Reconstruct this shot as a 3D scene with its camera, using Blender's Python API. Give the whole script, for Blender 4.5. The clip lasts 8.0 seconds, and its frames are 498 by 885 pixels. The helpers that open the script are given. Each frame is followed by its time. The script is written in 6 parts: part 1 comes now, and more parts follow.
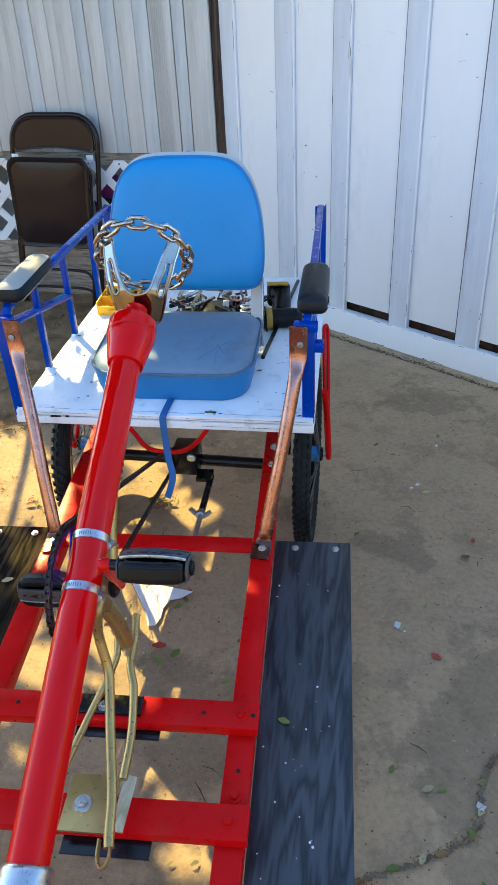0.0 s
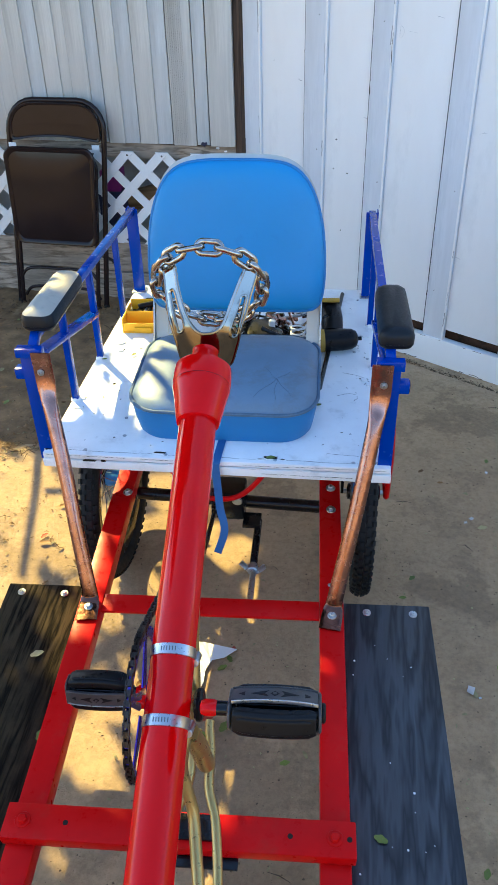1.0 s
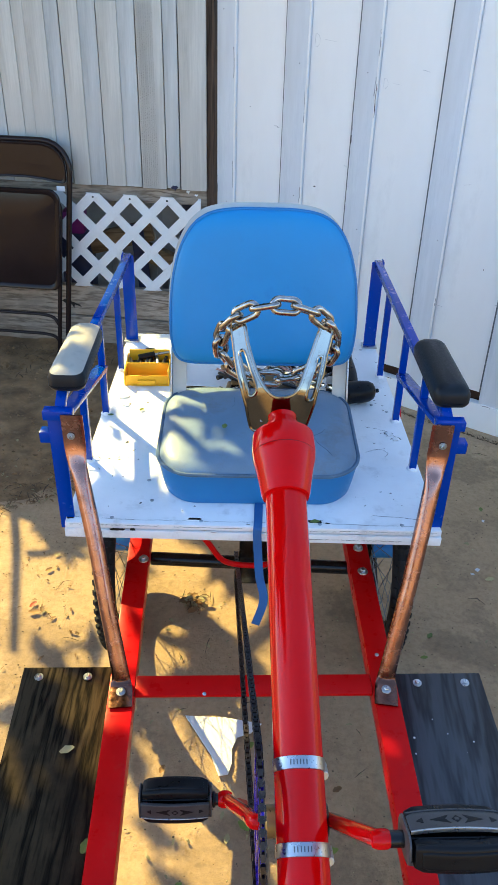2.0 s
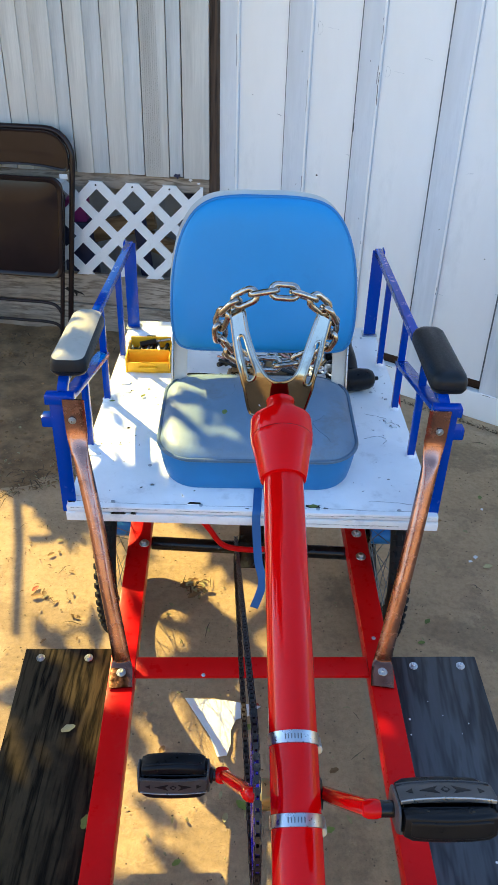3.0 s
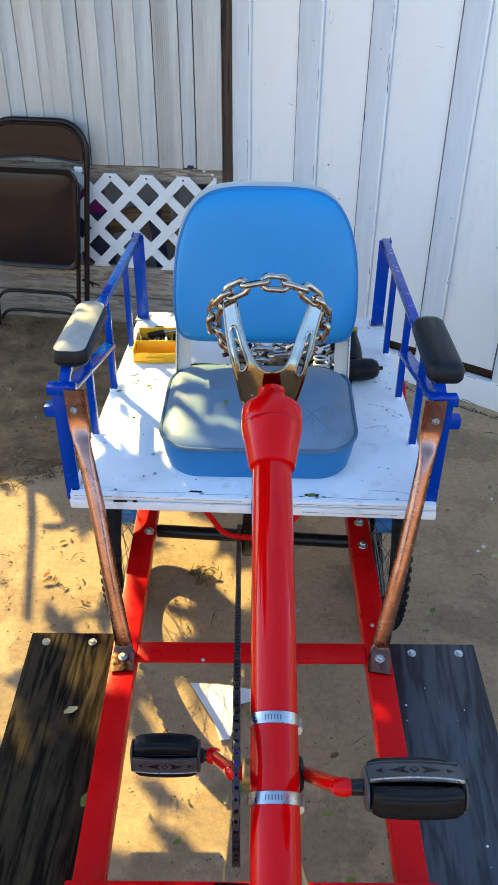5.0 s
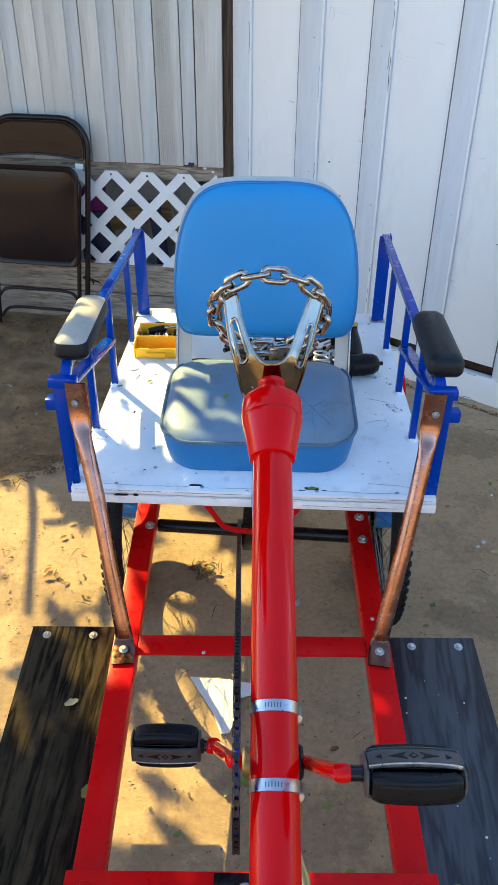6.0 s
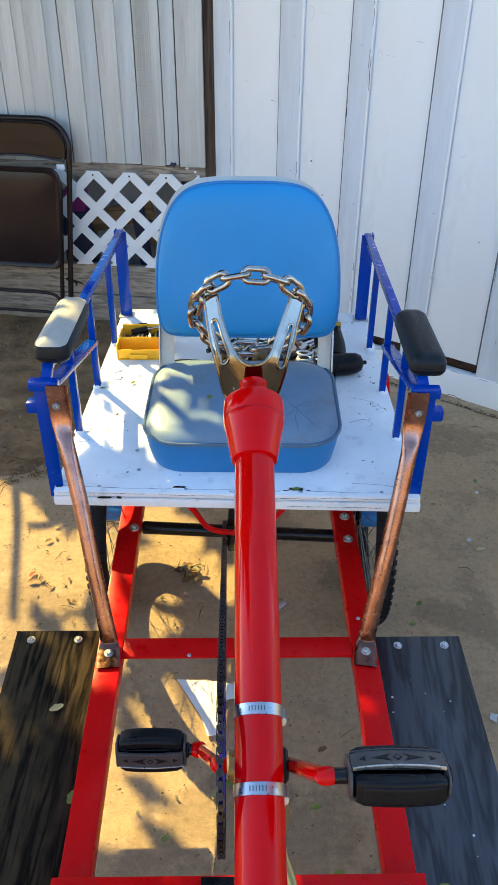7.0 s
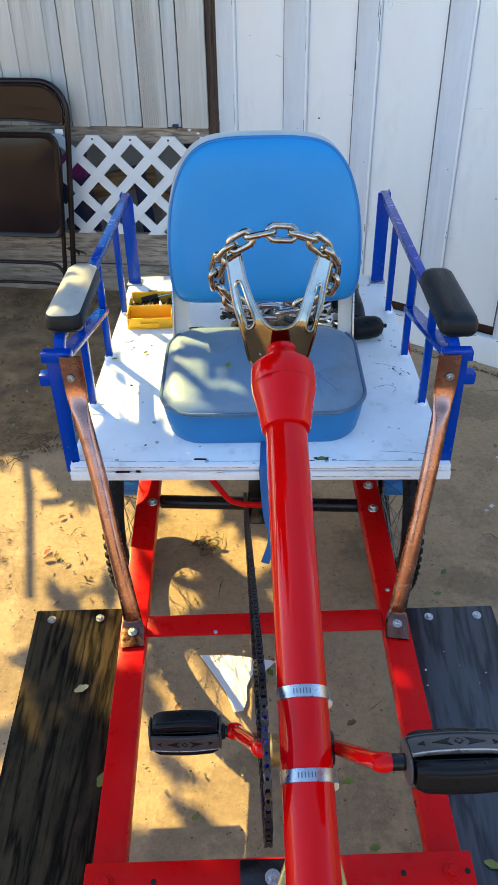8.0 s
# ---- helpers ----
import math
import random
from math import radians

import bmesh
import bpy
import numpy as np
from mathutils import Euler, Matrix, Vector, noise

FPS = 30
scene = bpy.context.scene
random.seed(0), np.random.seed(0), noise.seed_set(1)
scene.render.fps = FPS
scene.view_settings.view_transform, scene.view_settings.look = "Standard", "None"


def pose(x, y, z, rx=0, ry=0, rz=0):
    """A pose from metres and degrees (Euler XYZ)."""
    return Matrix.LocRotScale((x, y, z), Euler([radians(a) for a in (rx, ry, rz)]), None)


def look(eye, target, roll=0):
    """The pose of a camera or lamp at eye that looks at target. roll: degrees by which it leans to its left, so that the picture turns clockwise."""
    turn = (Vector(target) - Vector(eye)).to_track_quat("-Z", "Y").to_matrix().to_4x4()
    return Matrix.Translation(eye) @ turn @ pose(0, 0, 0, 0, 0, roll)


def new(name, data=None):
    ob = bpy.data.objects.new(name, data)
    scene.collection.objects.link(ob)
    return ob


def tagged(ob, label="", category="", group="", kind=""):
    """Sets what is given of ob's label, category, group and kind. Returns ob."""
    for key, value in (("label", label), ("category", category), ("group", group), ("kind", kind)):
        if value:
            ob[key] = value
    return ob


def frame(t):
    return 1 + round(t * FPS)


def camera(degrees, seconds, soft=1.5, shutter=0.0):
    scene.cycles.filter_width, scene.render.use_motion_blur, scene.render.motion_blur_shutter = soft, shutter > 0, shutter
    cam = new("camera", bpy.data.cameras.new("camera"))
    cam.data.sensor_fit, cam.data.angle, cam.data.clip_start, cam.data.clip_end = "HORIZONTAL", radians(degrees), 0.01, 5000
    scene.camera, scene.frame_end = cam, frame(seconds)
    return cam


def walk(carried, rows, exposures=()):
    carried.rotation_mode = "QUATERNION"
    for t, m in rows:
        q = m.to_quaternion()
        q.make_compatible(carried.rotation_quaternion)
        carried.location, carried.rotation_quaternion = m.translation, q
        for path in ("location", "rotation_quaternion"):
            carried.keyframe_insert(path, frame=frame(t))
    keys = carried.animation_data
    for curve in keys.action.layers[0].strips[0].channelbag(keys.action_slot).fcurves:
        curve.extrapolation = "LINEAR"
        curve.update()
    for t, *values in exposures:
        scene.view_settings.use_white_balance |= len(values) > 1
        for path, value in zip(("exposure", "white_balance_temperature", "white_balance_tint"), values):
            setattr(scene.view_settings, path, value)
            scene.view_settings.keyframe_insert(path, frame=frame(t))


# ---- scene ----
cam = camera(36.4, 8.0, 0.8)
PATH = [
    (0, (0.492, -1.384, 1.587), (0.207, 0.265, 0.491), -2.9),
    (0.5, (0.338, -1.271, 1.592), (0.199, 0.41, 0.516), -1.5),
    (1, (0.252, -1.121, 1.577), (0.034, 0.512, 0.443), -1.6),
    (1.2, (0.199, -1.092, 1.565), (0.018, 0.563, 0.456), -2.2),
    (2.3, (-0.049, -1.016, 1.572), (-0.022, 0.684, 0.519), 2.4),
    (2.5, (-0.038, -1.024, 1.576), (-0.043, 0.674, 0.52), 1.8),
    (3, (-0.014, -1.044, 1.568), (-0.02, 0.643, 0.492), 1.7),
    (3.5, (0.044, -1.058, 1.567), (0.112, 0.621, 0.482), 0.3),
    (4, (0.073, -1.064, 1.568), (0.238, 0.61, 0.487), 0.7),
    (4.5, (0.056, -1.062, 1.581), (0.095, 0.614, 0.491), 0.9),
    (4.7, (0.041, -1.062, 1.582), (-0.017, 0.608, 0.483), 0.6),
    (5.8, (0.042, -1.067, 1.569), (-0.04, 0.605, 0.474), 0.4),
    (6, (0.042, -1.073, 1.571), (-0.032, 0.596, 0.473), 0.5),
    (6.5, (0.044, -1.072, 1.569), (-0.024, 0.597, 0.469), 0.5),
    (7, (0.051, -1.066, 1.57), (0.009, 0.604, 0.471), 0.4),
    (7.5, (0.031, -1.058, 1.563), (0.017, 0.587, 0.427), 0.9),
    (7.7, (0.014, -1.05, 1.553), (0.022, 0.587, 0.405), 0.4),
    (8, (0.007, -1.017, 1.535), (-0.039, 0.608, 0.371), -1.1),
]
EXPOSURE = [(0, 1.84, 5660, 5), (0.6, 1.84, 5640, 5), (1.2, 1.83, 5720, 5), (3.0, 1.80, 5840, 5), (4.0, 1.83, 5800, 5), (6.0, 1.80, 5940, 5), (8, 1.79, 5960, 5)]
walk(cam, [(t, look(eye, target, roll)) for t, eye, target, roll in PATH], EXPOSURE)

# ---- light ----
SUN_ELEV, SUN_AZ = radians(37.8), math.atan2(0.77, -0.63)     # height, and heading towards the sun from +x
world = bpy.data.worlds.new("world")
scene.world = world
world.use_nodes = True
wn = world.node_tree.nodes
sky = wn.new("ShaderNodeTexSky")
sky.sky_type, sky.sun_disc = "NISHITA", False
sky.sun_elevation = SUN_ELEV
sky.sun_rotation = math.pi / 2 - SUN_AZ
wn["Background"].inputs["Strength"].default_value = 0.15
world.node_tree.links.new(sky.outputs[0], wn["Background"].inputs["Color"])
TO_SUN = Vector((math.cos(SUN_ELEV) * math.cos(SUN_AZ), math.cos(SUN_ELEV) * math.sin(SUN_AZ), math.sin(SUN_ELEV)))
sun_data = bpy.data.lights.new("sun", "SUN")
sun_data.energy, sun_data.angle, sun_data.color = 4.2, radians(0.45), (1.0, 0.75, 0.24)
sun = new("sun", sun_data)
sun.matrix_basis = look(TO_SUN * 30, (0, 0, 0))


# ---- materials ----
def shader(name, rough=0.5, metal=0.0, coat=0.0, spec=0.5):
    m = bpy.data.materials.new(name)
    m.use_nodes = True
    b = m.node_tree.nodes["Principled BSDF"]
    b.inputs["Roughness"].default_value = rough
    b.inputs["Metallic"].default_value = metal
    b.inputs["Coat Weight"].default_value = coat
    b.inputs["Coat Roughness"].default_value = 0.08
    b.inputs["Specular IOR Level"].default_value = spec
    return m, m.node_tree.nodes, m.node_tree.links, b


def noise_node(m, scale, detail=4.0, rough=0.6, stretch=(1, 1, 1), coords="Object"):
    n, l = m.node_tree.nodes, m.node_tree.links
    tc, mp, no = n.new("ShaderNodeTexCoord"), n.new("ShaderNodeMapping"), n.new("ShaderNodeTexNoise")
    mp.inputs["Scale"].default_value = stretch
    no.inputs["Scale"].default_value, no.inputs["Detail"].default_value, no.inputs["Roughness"].default_value = scale, detail, rough
    l.new(tc.outputs[coords], mp.inputs["Vector"])
    l.new(mp.outputs["Vector"], no.inputs["Vector"])
    return no


def ramp(m, source, stops):
    n, l = m.node_tree.nodes, m.node_tree.links
    r = n.new("ShaderNodeValToRGB")
    while len(r.color_ramp.elements) < len(stops):
        r.color_ramp.elements.new(0.5)
    for e, (p, c) in zip(r.color_ramp.elements, stops):
        e.position, e.color = p, (c, c, c, 1) if isinstance(c, (int, float)) else (*c, 1)
    l.new(source, r.inputs["Fac"])
    return r.outputs["Color"]


def mix(m, fac, a, b, mode="MIX"):
    n, l = m.node_tree.nodes, m.node_tree.links
    x = n.new("ShaderNodeMix")
    x.data_type, x.blend_type = "RGBA", mode
    for sock, v in ((x.inputs["Factor"], fac), (x.inputs["A"], a), (x.inputs["B"], b)):
        if isinstance(v, (int, float)):
            sock.default_value = v
        elif isinstance(v, tuple):
            sock.default_value = (*v, 1)
        else:
            l.new(v, sock)
    return x.outputs["Result"]


def bump(m, b, height, strength=0.3, dist=0.002):
    n, l = m.node_tree.nodes, m.node_tree.links
    k = n.new("ShaderNodeBump")
    k.inputs["Strength"].default_value, k.inputs["Distance"].default_value = strength, dist
    l.new(height, k.inputs["Height"])
    l.new(k.outputs["Normal"], b.inputs["Normal"])


def scaled(c, k):
    return tuple(min(1.0, v * k) for v in c)


def surface(name, base, rough=0.5, metal=0.0, coat=0.0, spec=0.4, dirt=None, dirt_amount=0.3, big=6.0, fine=60.0, vary=0.12,
            relief=0.15, stretch=(1, 1, 1), rough_vary=0.12, per_object=0.0):
    """A painted, moulded or bare surface: a coarse and a fine variation, dirt in patches, uneven gloss."""
    m, n, l, b = shader(name, rough, metal, coat, spec)
    a, f = noise_node(m, big, 5, 0.6, stretch), noise_node(m, fine, 6, 0.65, stretch)
    c = ramp(m, a.outputs["Fac"], [(0.3, scaled(base, 1 - vary)), (0.7, scaled(base, 1 + vary))])
    c = mix(m, 0.5, c, ramp(m, f.outputs["Fac"], [(0.3, 1 - vary), (0.7, 1.0)]), "MULTIPLY")
    if dirt:
        d = noise_node(m, big * 1.7, 8, 0.72, stretch)
        c = mix(m, ramp(m, d.outputs["Fac"], [(0.66 - dirt_amount * 0.35, 0.0), (0.78, min(1.0, dirt_amount * 2.2))]), c, dirt)
    if per_object:
        oi = n.new("ShaderNodeObjectInfo")
        c = mix(m, 1.0, c, ramp(m, oi.outputs["Random"], [(0.0, 1 - per_object), (1.0, 1.0)]), "MULTIPLY")
    l.new(c, b.inputs["Base Color"])
    l.new(ramp(m, f.outputs["Fac"], [(0.3, max(0.02, rough - rough_vary)), (0.7, min(1.0, rough + rough_vary))]), b.inputs["Roughness"])
    bump(m, b, f.outputs["Fac"], relief, 0.0015)
    return m


def timber(name, dark, light, rough=0.7, scale=9.0, stretch=(1, 0.06, 1), relief=0.5, patch=None, per_object=0.15, rings=3.0, spec=0.25):
    """Wood with its grain along one axis (the small number in stretch), darker streaks and patches."""
    m, n, l, b = shader(name, rough, spec=spec)
    a, f = noise_node(m, scale, 6, 0.6, stretch), noise_node(m, scale * 6, 6, 0.7, stretch)
    w = n.new("ShaderNodeMath")
    w.operation = "PINGPONG"
    w.inputs[1].default_value = 0.5
    k = n.new("ShaderNodeMath")
    k.operation = "MULTIPLY"
    k.inputs[1].default_value = rings * 2
    l.new(a.outputs["Fac"], k.inputs[0])
    l.new(k.outputs[0], w.inputs[0])
    c = ramp(m, w.outputs[0], [(0.02, dark), (0.40, light)])
    c = mix(m, 0.6, c, ramp(m, f.outputs["Fac"], [(0.35, 0.55), (0.65, 1.0)]), "MULTIPLY")
    if patch:
        d = noise_node(m, scale * 0.5, 6, 0.65)
        c = mix(m, ramp(m, d.outputs["Fac"], [(0.45, 0.0), (0.65, 0.8)]), c, patch)
    oi = n.new("ShaderNodeObjectInfo")
    c = mix(m, 1.0, c, ramp(m, oi.outputs["Random"], [(0.0, 1 - per_object), (1.0, 1.0)]), "MULTIPLY")
    l.new(c, b.inputs["Base Color"])
    bump(m, b, mix(m, 0.5, w.outputs[0], f.outputs["Fac"]), relief, 0.001)
    return m


RED = surface("red_enamel", (0.60, 0.0004, 0.0010), 0.045, spec=0.22, vary=0.06, dirt=(0.34, 0.02, 0.015), dirt_amount=0.10, relief=0.02, fine=25, rough_vary=0.03)
RED_FRAME = surface("red_frame_paint", (0.53, 0.0014, 0.0022), 0.34, spec=0.11, vary=0.12, dirt=(0.34, 0.05, 0.03), dirt_amount=0.22, relief=0.12, fine=40)
BLUE_PAINT = surface("blue_rail_paint", (0.0006, 0.040, 0.33), 0.20, spec=0.28, vary=0.06, relief=0.01)
VINYL = surface("blue_vinyl", (0.028, 0.240, 0.540), 0.42, vary=0.06, fine=220, relief=0.10, dirt=(0.012, 0.11, 0.36), dirt_amount=0.24, big=4)
VINYL_TOP = surface("worn_blue_vinyl", (0.165, 0.232, 0.310), 0.40, vary=0.14, fine=220, relief=0.12, dirt=(0.135, 0.132, 0.125), dirt_amount=0.40, big=5)
VINYL_SIDE = surface("blue_vinyl_sides", (0.028, 0.175, 0.43), 0.42, vary=0.08, fine=200, relief=0.08, dirt=(0.04, 0.12, 0.27), dirt_amount=0.2)
PIPING = surface("piping", (0.085, 0.14, 0.21), 0.5, vary=0.2, dirt=(0.22, 0.24, 0.25), dirt_amount=0.35, big=14)
CREASE = surface("vinyl_crease", (0.115, 0.170, 0.230), 0.6, vary=0.2)
EDGE_SHADE = surface("batten_edge_shade", (0.13, 0.14, 0.155), 0.8, vary=0.5, big=9, dirt=(0.4, 0.42, 0.44), dirt_amount=0.45)
CREAM = surface("cream_vinyl", (0.62, 0.58, 0.50), 0.5, vary=0.1, dirt=(0.30, 0.26, 0.20), dirt_amount=0.25)
DECK = surface("white_deck_paint", (0.85, 0.855, 0.855), 0.38, vary=0.05, dirt=(0.42, 0.415, 0.40), dirt_amount=0.30, big=8, relief=0.3, fine=45)
FAINT = surface("faint_smudge", (0.52, 0.53, 0.56), 0.7, spec=0.1, vary=0.3, big=30)
SMUDGE = surface("grey_smudge", (0.30, 0.305, 0.33), 0.7, spec=0.1, vary=0.3, big=30)
CHIP = surface("bare_chip", (0.028, 0.024, 0.020), 0.9, spec=0.05, vary=0.3)
BOARD = timber("white_boards", (0.47, 0.445, 0.395), (0.62, 0.595, 0.54), 0.55, 7, (1, 1, 0.05), 0.25, patch=(0.53, 0.51, 0.47), per_object=0.12, rings=1.4)
PANEL = surface("white_gate_panel", (0.82, 0.82, 0.82), 0.42, vary=0.03, dirt=(0.55, 0.56, 0.57), dirt_amount=0.14, big=3, fine=30, relief=0.10, stretch=(1, 1, 0.35))
BATTEN = surface("white_batten", (0.68, 0.71, 0.76), 0.5, vary=0.10, dirt=(0.46, 0.50, 0.56), dirt_amount=0.32, big=5, fine=40, relief=0.25, stretch=(1, 1, 0.15), per_object=0.06)
LATTICE = surface("white_lattice_plastic", (0.78, 0.78, 0.77), 0.4, vary=0.05, dirt=(0.45, 0.42, 0.38), dirt_amount=0.2, big=9)
GREY_WOOD = timber("weathered_wood", (0.20, 0.150, 0.105), (0.53, 0.425, 0.320), 0.85, 10, (0.05, 1, 1), 0.8, patch=(0.30, 0.245, 0.19), rings=5.0)
DARK_POST = timber("dark_post_wood", (0.030, 0.020, 0.014), (0.10, 0.065, 0.045), 0.8, 14, (1, 1, 0.06), 0.6)
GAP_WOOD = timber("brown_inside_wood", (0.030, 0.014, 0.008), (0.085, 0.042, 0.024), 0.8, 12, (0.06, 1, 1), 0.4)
PLY_DARK = timber("charcoal_plywood", (0.024, 0.025, 0.028), (0.068, 0.0705, 0.077), 0.30, 3.4, (1, 0.085, 1), 0.45, per_object=0.05, rings=9.0)
PLY_BROWN = timber("brown_black_plywood", (0.0060, 0.0045, 0.0030), (0.052, 0.036, 0.019), 0.92, 9.0, (1, 0.035, 1), 0.8, patch=(0.008, 0.006, 0.004), per_object=0.05, rings=6.0, spec=0.06)
COPPER = surface("copper", (0.45, 0.235, 0.180), 0.22, metal=1.0, vary=0.2, dirt=(0.13, 0.050, 0.034), dirt_amount=0.38, big=11, fine=60, relief=0.18)
CHROME = surface("chrome", (0.62, 0.58, 0.52), 0.08, metal=1.0, vary=0.1, dirt=(0.055, 0.020, 0.008), dirt_amount=0.85, big=26, fine=160, relief=0.2)
BRACKET = surface("plated_bracket", (0.46, 0.43, 0.37), 0.09, metal=1.0, vary=0.10, dirt=(0.030, 0.018, 0.009), dirt_amount=0.45, big=9, fine=90, relief=0.06, rough_vary=0.05)


def darken_low_end(m, colour, low, high):
    """Puts tarnish and dark reflections into a part's colour from its lower end up, with a ragged edge."""
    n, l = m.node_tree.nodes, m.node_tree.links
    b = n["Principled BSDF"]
    undarkened = b.inputs["Base Color"].links[0].from_socket
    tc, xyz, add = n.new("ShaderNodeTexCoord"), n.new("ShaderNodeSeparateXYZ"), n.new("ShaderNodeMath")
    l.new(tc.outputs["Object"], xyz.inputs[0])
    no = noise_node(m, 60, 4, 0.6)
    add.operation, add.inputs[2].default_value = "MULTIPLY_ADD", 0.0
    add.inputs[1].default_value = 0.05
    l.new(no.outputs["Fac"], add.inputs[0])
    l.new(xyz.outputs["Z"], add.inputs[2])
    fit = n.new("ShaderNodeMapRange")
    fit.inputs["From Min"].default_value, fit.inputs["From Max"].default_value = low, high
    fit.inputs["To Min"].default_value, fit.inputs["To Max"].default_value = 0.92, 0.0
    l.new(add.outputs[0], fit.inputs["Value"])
    l.new(mix(m, fit.outputs["Result"], undarkened, colour), b.inputs["Base Color"])


# dark reflections of the cup and the strut feet, mixed into their colour
darken_low_end(BRACKET, (0.170, 0.135, 0.095), 0.004, 0.040)
darken_low_end(COPPER, (0.13, 0.060, 0.042), -0.205, -0.180)
ZINC = surface("zinc_steel", (0.48, 0.50, 0.52), 0.33, metal=1.0, vary=0.12, dirt=(0.36, 0.36, 0.36), dirt_amount=0.2, big=40, fine=150)
GOLD = surface("gold_paint", (0.44, 0.31, 0.11), 0.34, metal=0.7, vary=0.12, dirt=(0.34, 0.20, 0.07), dirt_amount=0.24, big=12, fine=80, relief=0.1)
CREAM_WOOD = timber("pale_wood", (0.42, 0.34, 0.20), (0.62, 0.54, 0.36), 0.7, 12, (1, 0.08, 1), 0.4)
RUBBER = surface("tyre_rubber", (0.012, 0.0125, 0.013), 0.75, spec=0.25, vary=0.25, dirt=(0.06, 0.05, 0.038), dirt_amount=0.2, big=12, relief=0.3)
BLACK = surface("black_plastic", (0.006, 0.006, 0.007), 0.34, spec=0.2, vary=0.2, dirt=(0.014, 0.013, 0.012), dirt_amount=0.2, big=14)
BLACK_PAINT = surface("black_steel", (0.005, 0.005, 0.006), 0.2, spec=0.35, vary=0.2, dirt=(0.03, 0.022, 0.016), dirt_amount=0.15, big=14)
ARM_BLACK = surface("black_arm_pad", (0.010, 0.012, 0.015), 0.40, spec=0.22, vary=0.15, fine=240, relief=0.14, dirt=(0.02, 0.02, 0.02), dirt_amount=0.16)
# dust and the sunlight on the black pad's top, put into one tan
ARM_TAN = surface("sunlit_arm_pad", (0.42, 0.385, 0.325), 0.55, vary=0.12, fine=200, relief=0.12, dirt=(0.20, 0.185, 0.15), dirt_amount=0.25)
PURPLE = surface("purple_anodised", (0.06, 0.035, 0.42), 0.3, metal=0.6, vary=0.15)
STRAP = surface("blue_strap", (0.03, 0.11, 0.30), 0.75, vary=0.15, fine=300, relief=0.35, dirt=(0.12, 0.15, 0.2), dirt_amount=0.2)
HUB_BLUE = surface("blue_hub", (0.03, 0.17, 0.42), 0.35, vary=0.15)
YELLOW = surface("yellow_plastic", (0.90, 0.46, 0.012), 0.42, vary=0.06, dirt=(0.42, 0.22, 0.04), dirt_amount=0.2)
DRILL_YELLOW = surface("dull_yellow_plastic", (0.42, 0.27, 0.035), 0.5, vary=0.1, dirt=(0.08, 0.06, 0.03), dirt_amount=0.35)
CHAIR = surface("brown_chair_enamel", (0.020, 0.0125, 0.0120), 0.15, spec=0.25, vary=0.14, dirt=(0.016, 0.010, 0.008), dirt_amount=0.25, big=5, relief=0.015, fine=12, rough_vary=0.04)
PAPER = surface("white_sheet", (0.72, 0.71, 0.70), 0.6, vary=0.05, dirt=(0.5, 0.47, 0.42), dirt_amount=0.2)
LEAF_GREEN = surface("green_leaf", (0.19, 0.235, 0.035), 0.5, vary=0.25, big=40, per_object=0.5)
LEAF_BROWN = surface("dry_leaf", (0.30, 0.160, 0.055), 0.7, vary=0.3, big=40, per_object=0.5)
LEAF_PALE = surface("pale_leaf", (0.44, 0.37, 0.17), 0.7, vary=0.25, big=40, per_object=0.4)
LEAF_RED = surface("red_leaf", (0.34, 0.05, 0.02), 0.6, vary=0.2, big=40)
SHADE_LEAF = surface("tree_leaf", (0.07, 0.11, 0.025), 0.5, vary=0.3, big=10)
BARK = surface("bark", (0.11, 0.085, 0.06), 0.9, vary=0.3, big=8, relief=0.8)
GREY_PANEL = surface("grey_panel", (0.30, 0.30, 0.29), 0.7, vary=0.12, dirt=(0.17, 0.16, 0.15), dirt_amount=0.3)
MAGENTA = surface("magenta_plastic", (0.20, 0.012, 0.12), 0.5, vary=0.15)
NAVY = surface("navy_plastic", (0.018, 0.022, 0.060), 0.5, vary=0.2)
TAN_WOOD = timber("tan_scrap_wood", (0.16, 0.09, 0.04), (0.34, 0.21, 0.10), 0.75, 10, (0.08, 1, 1), 0.4)
STUCCO = surface("plain_stucco", (0.34, 0.31, 0.27), 0.9, vary=0.08, big=2, fine=80, relief=0.5)


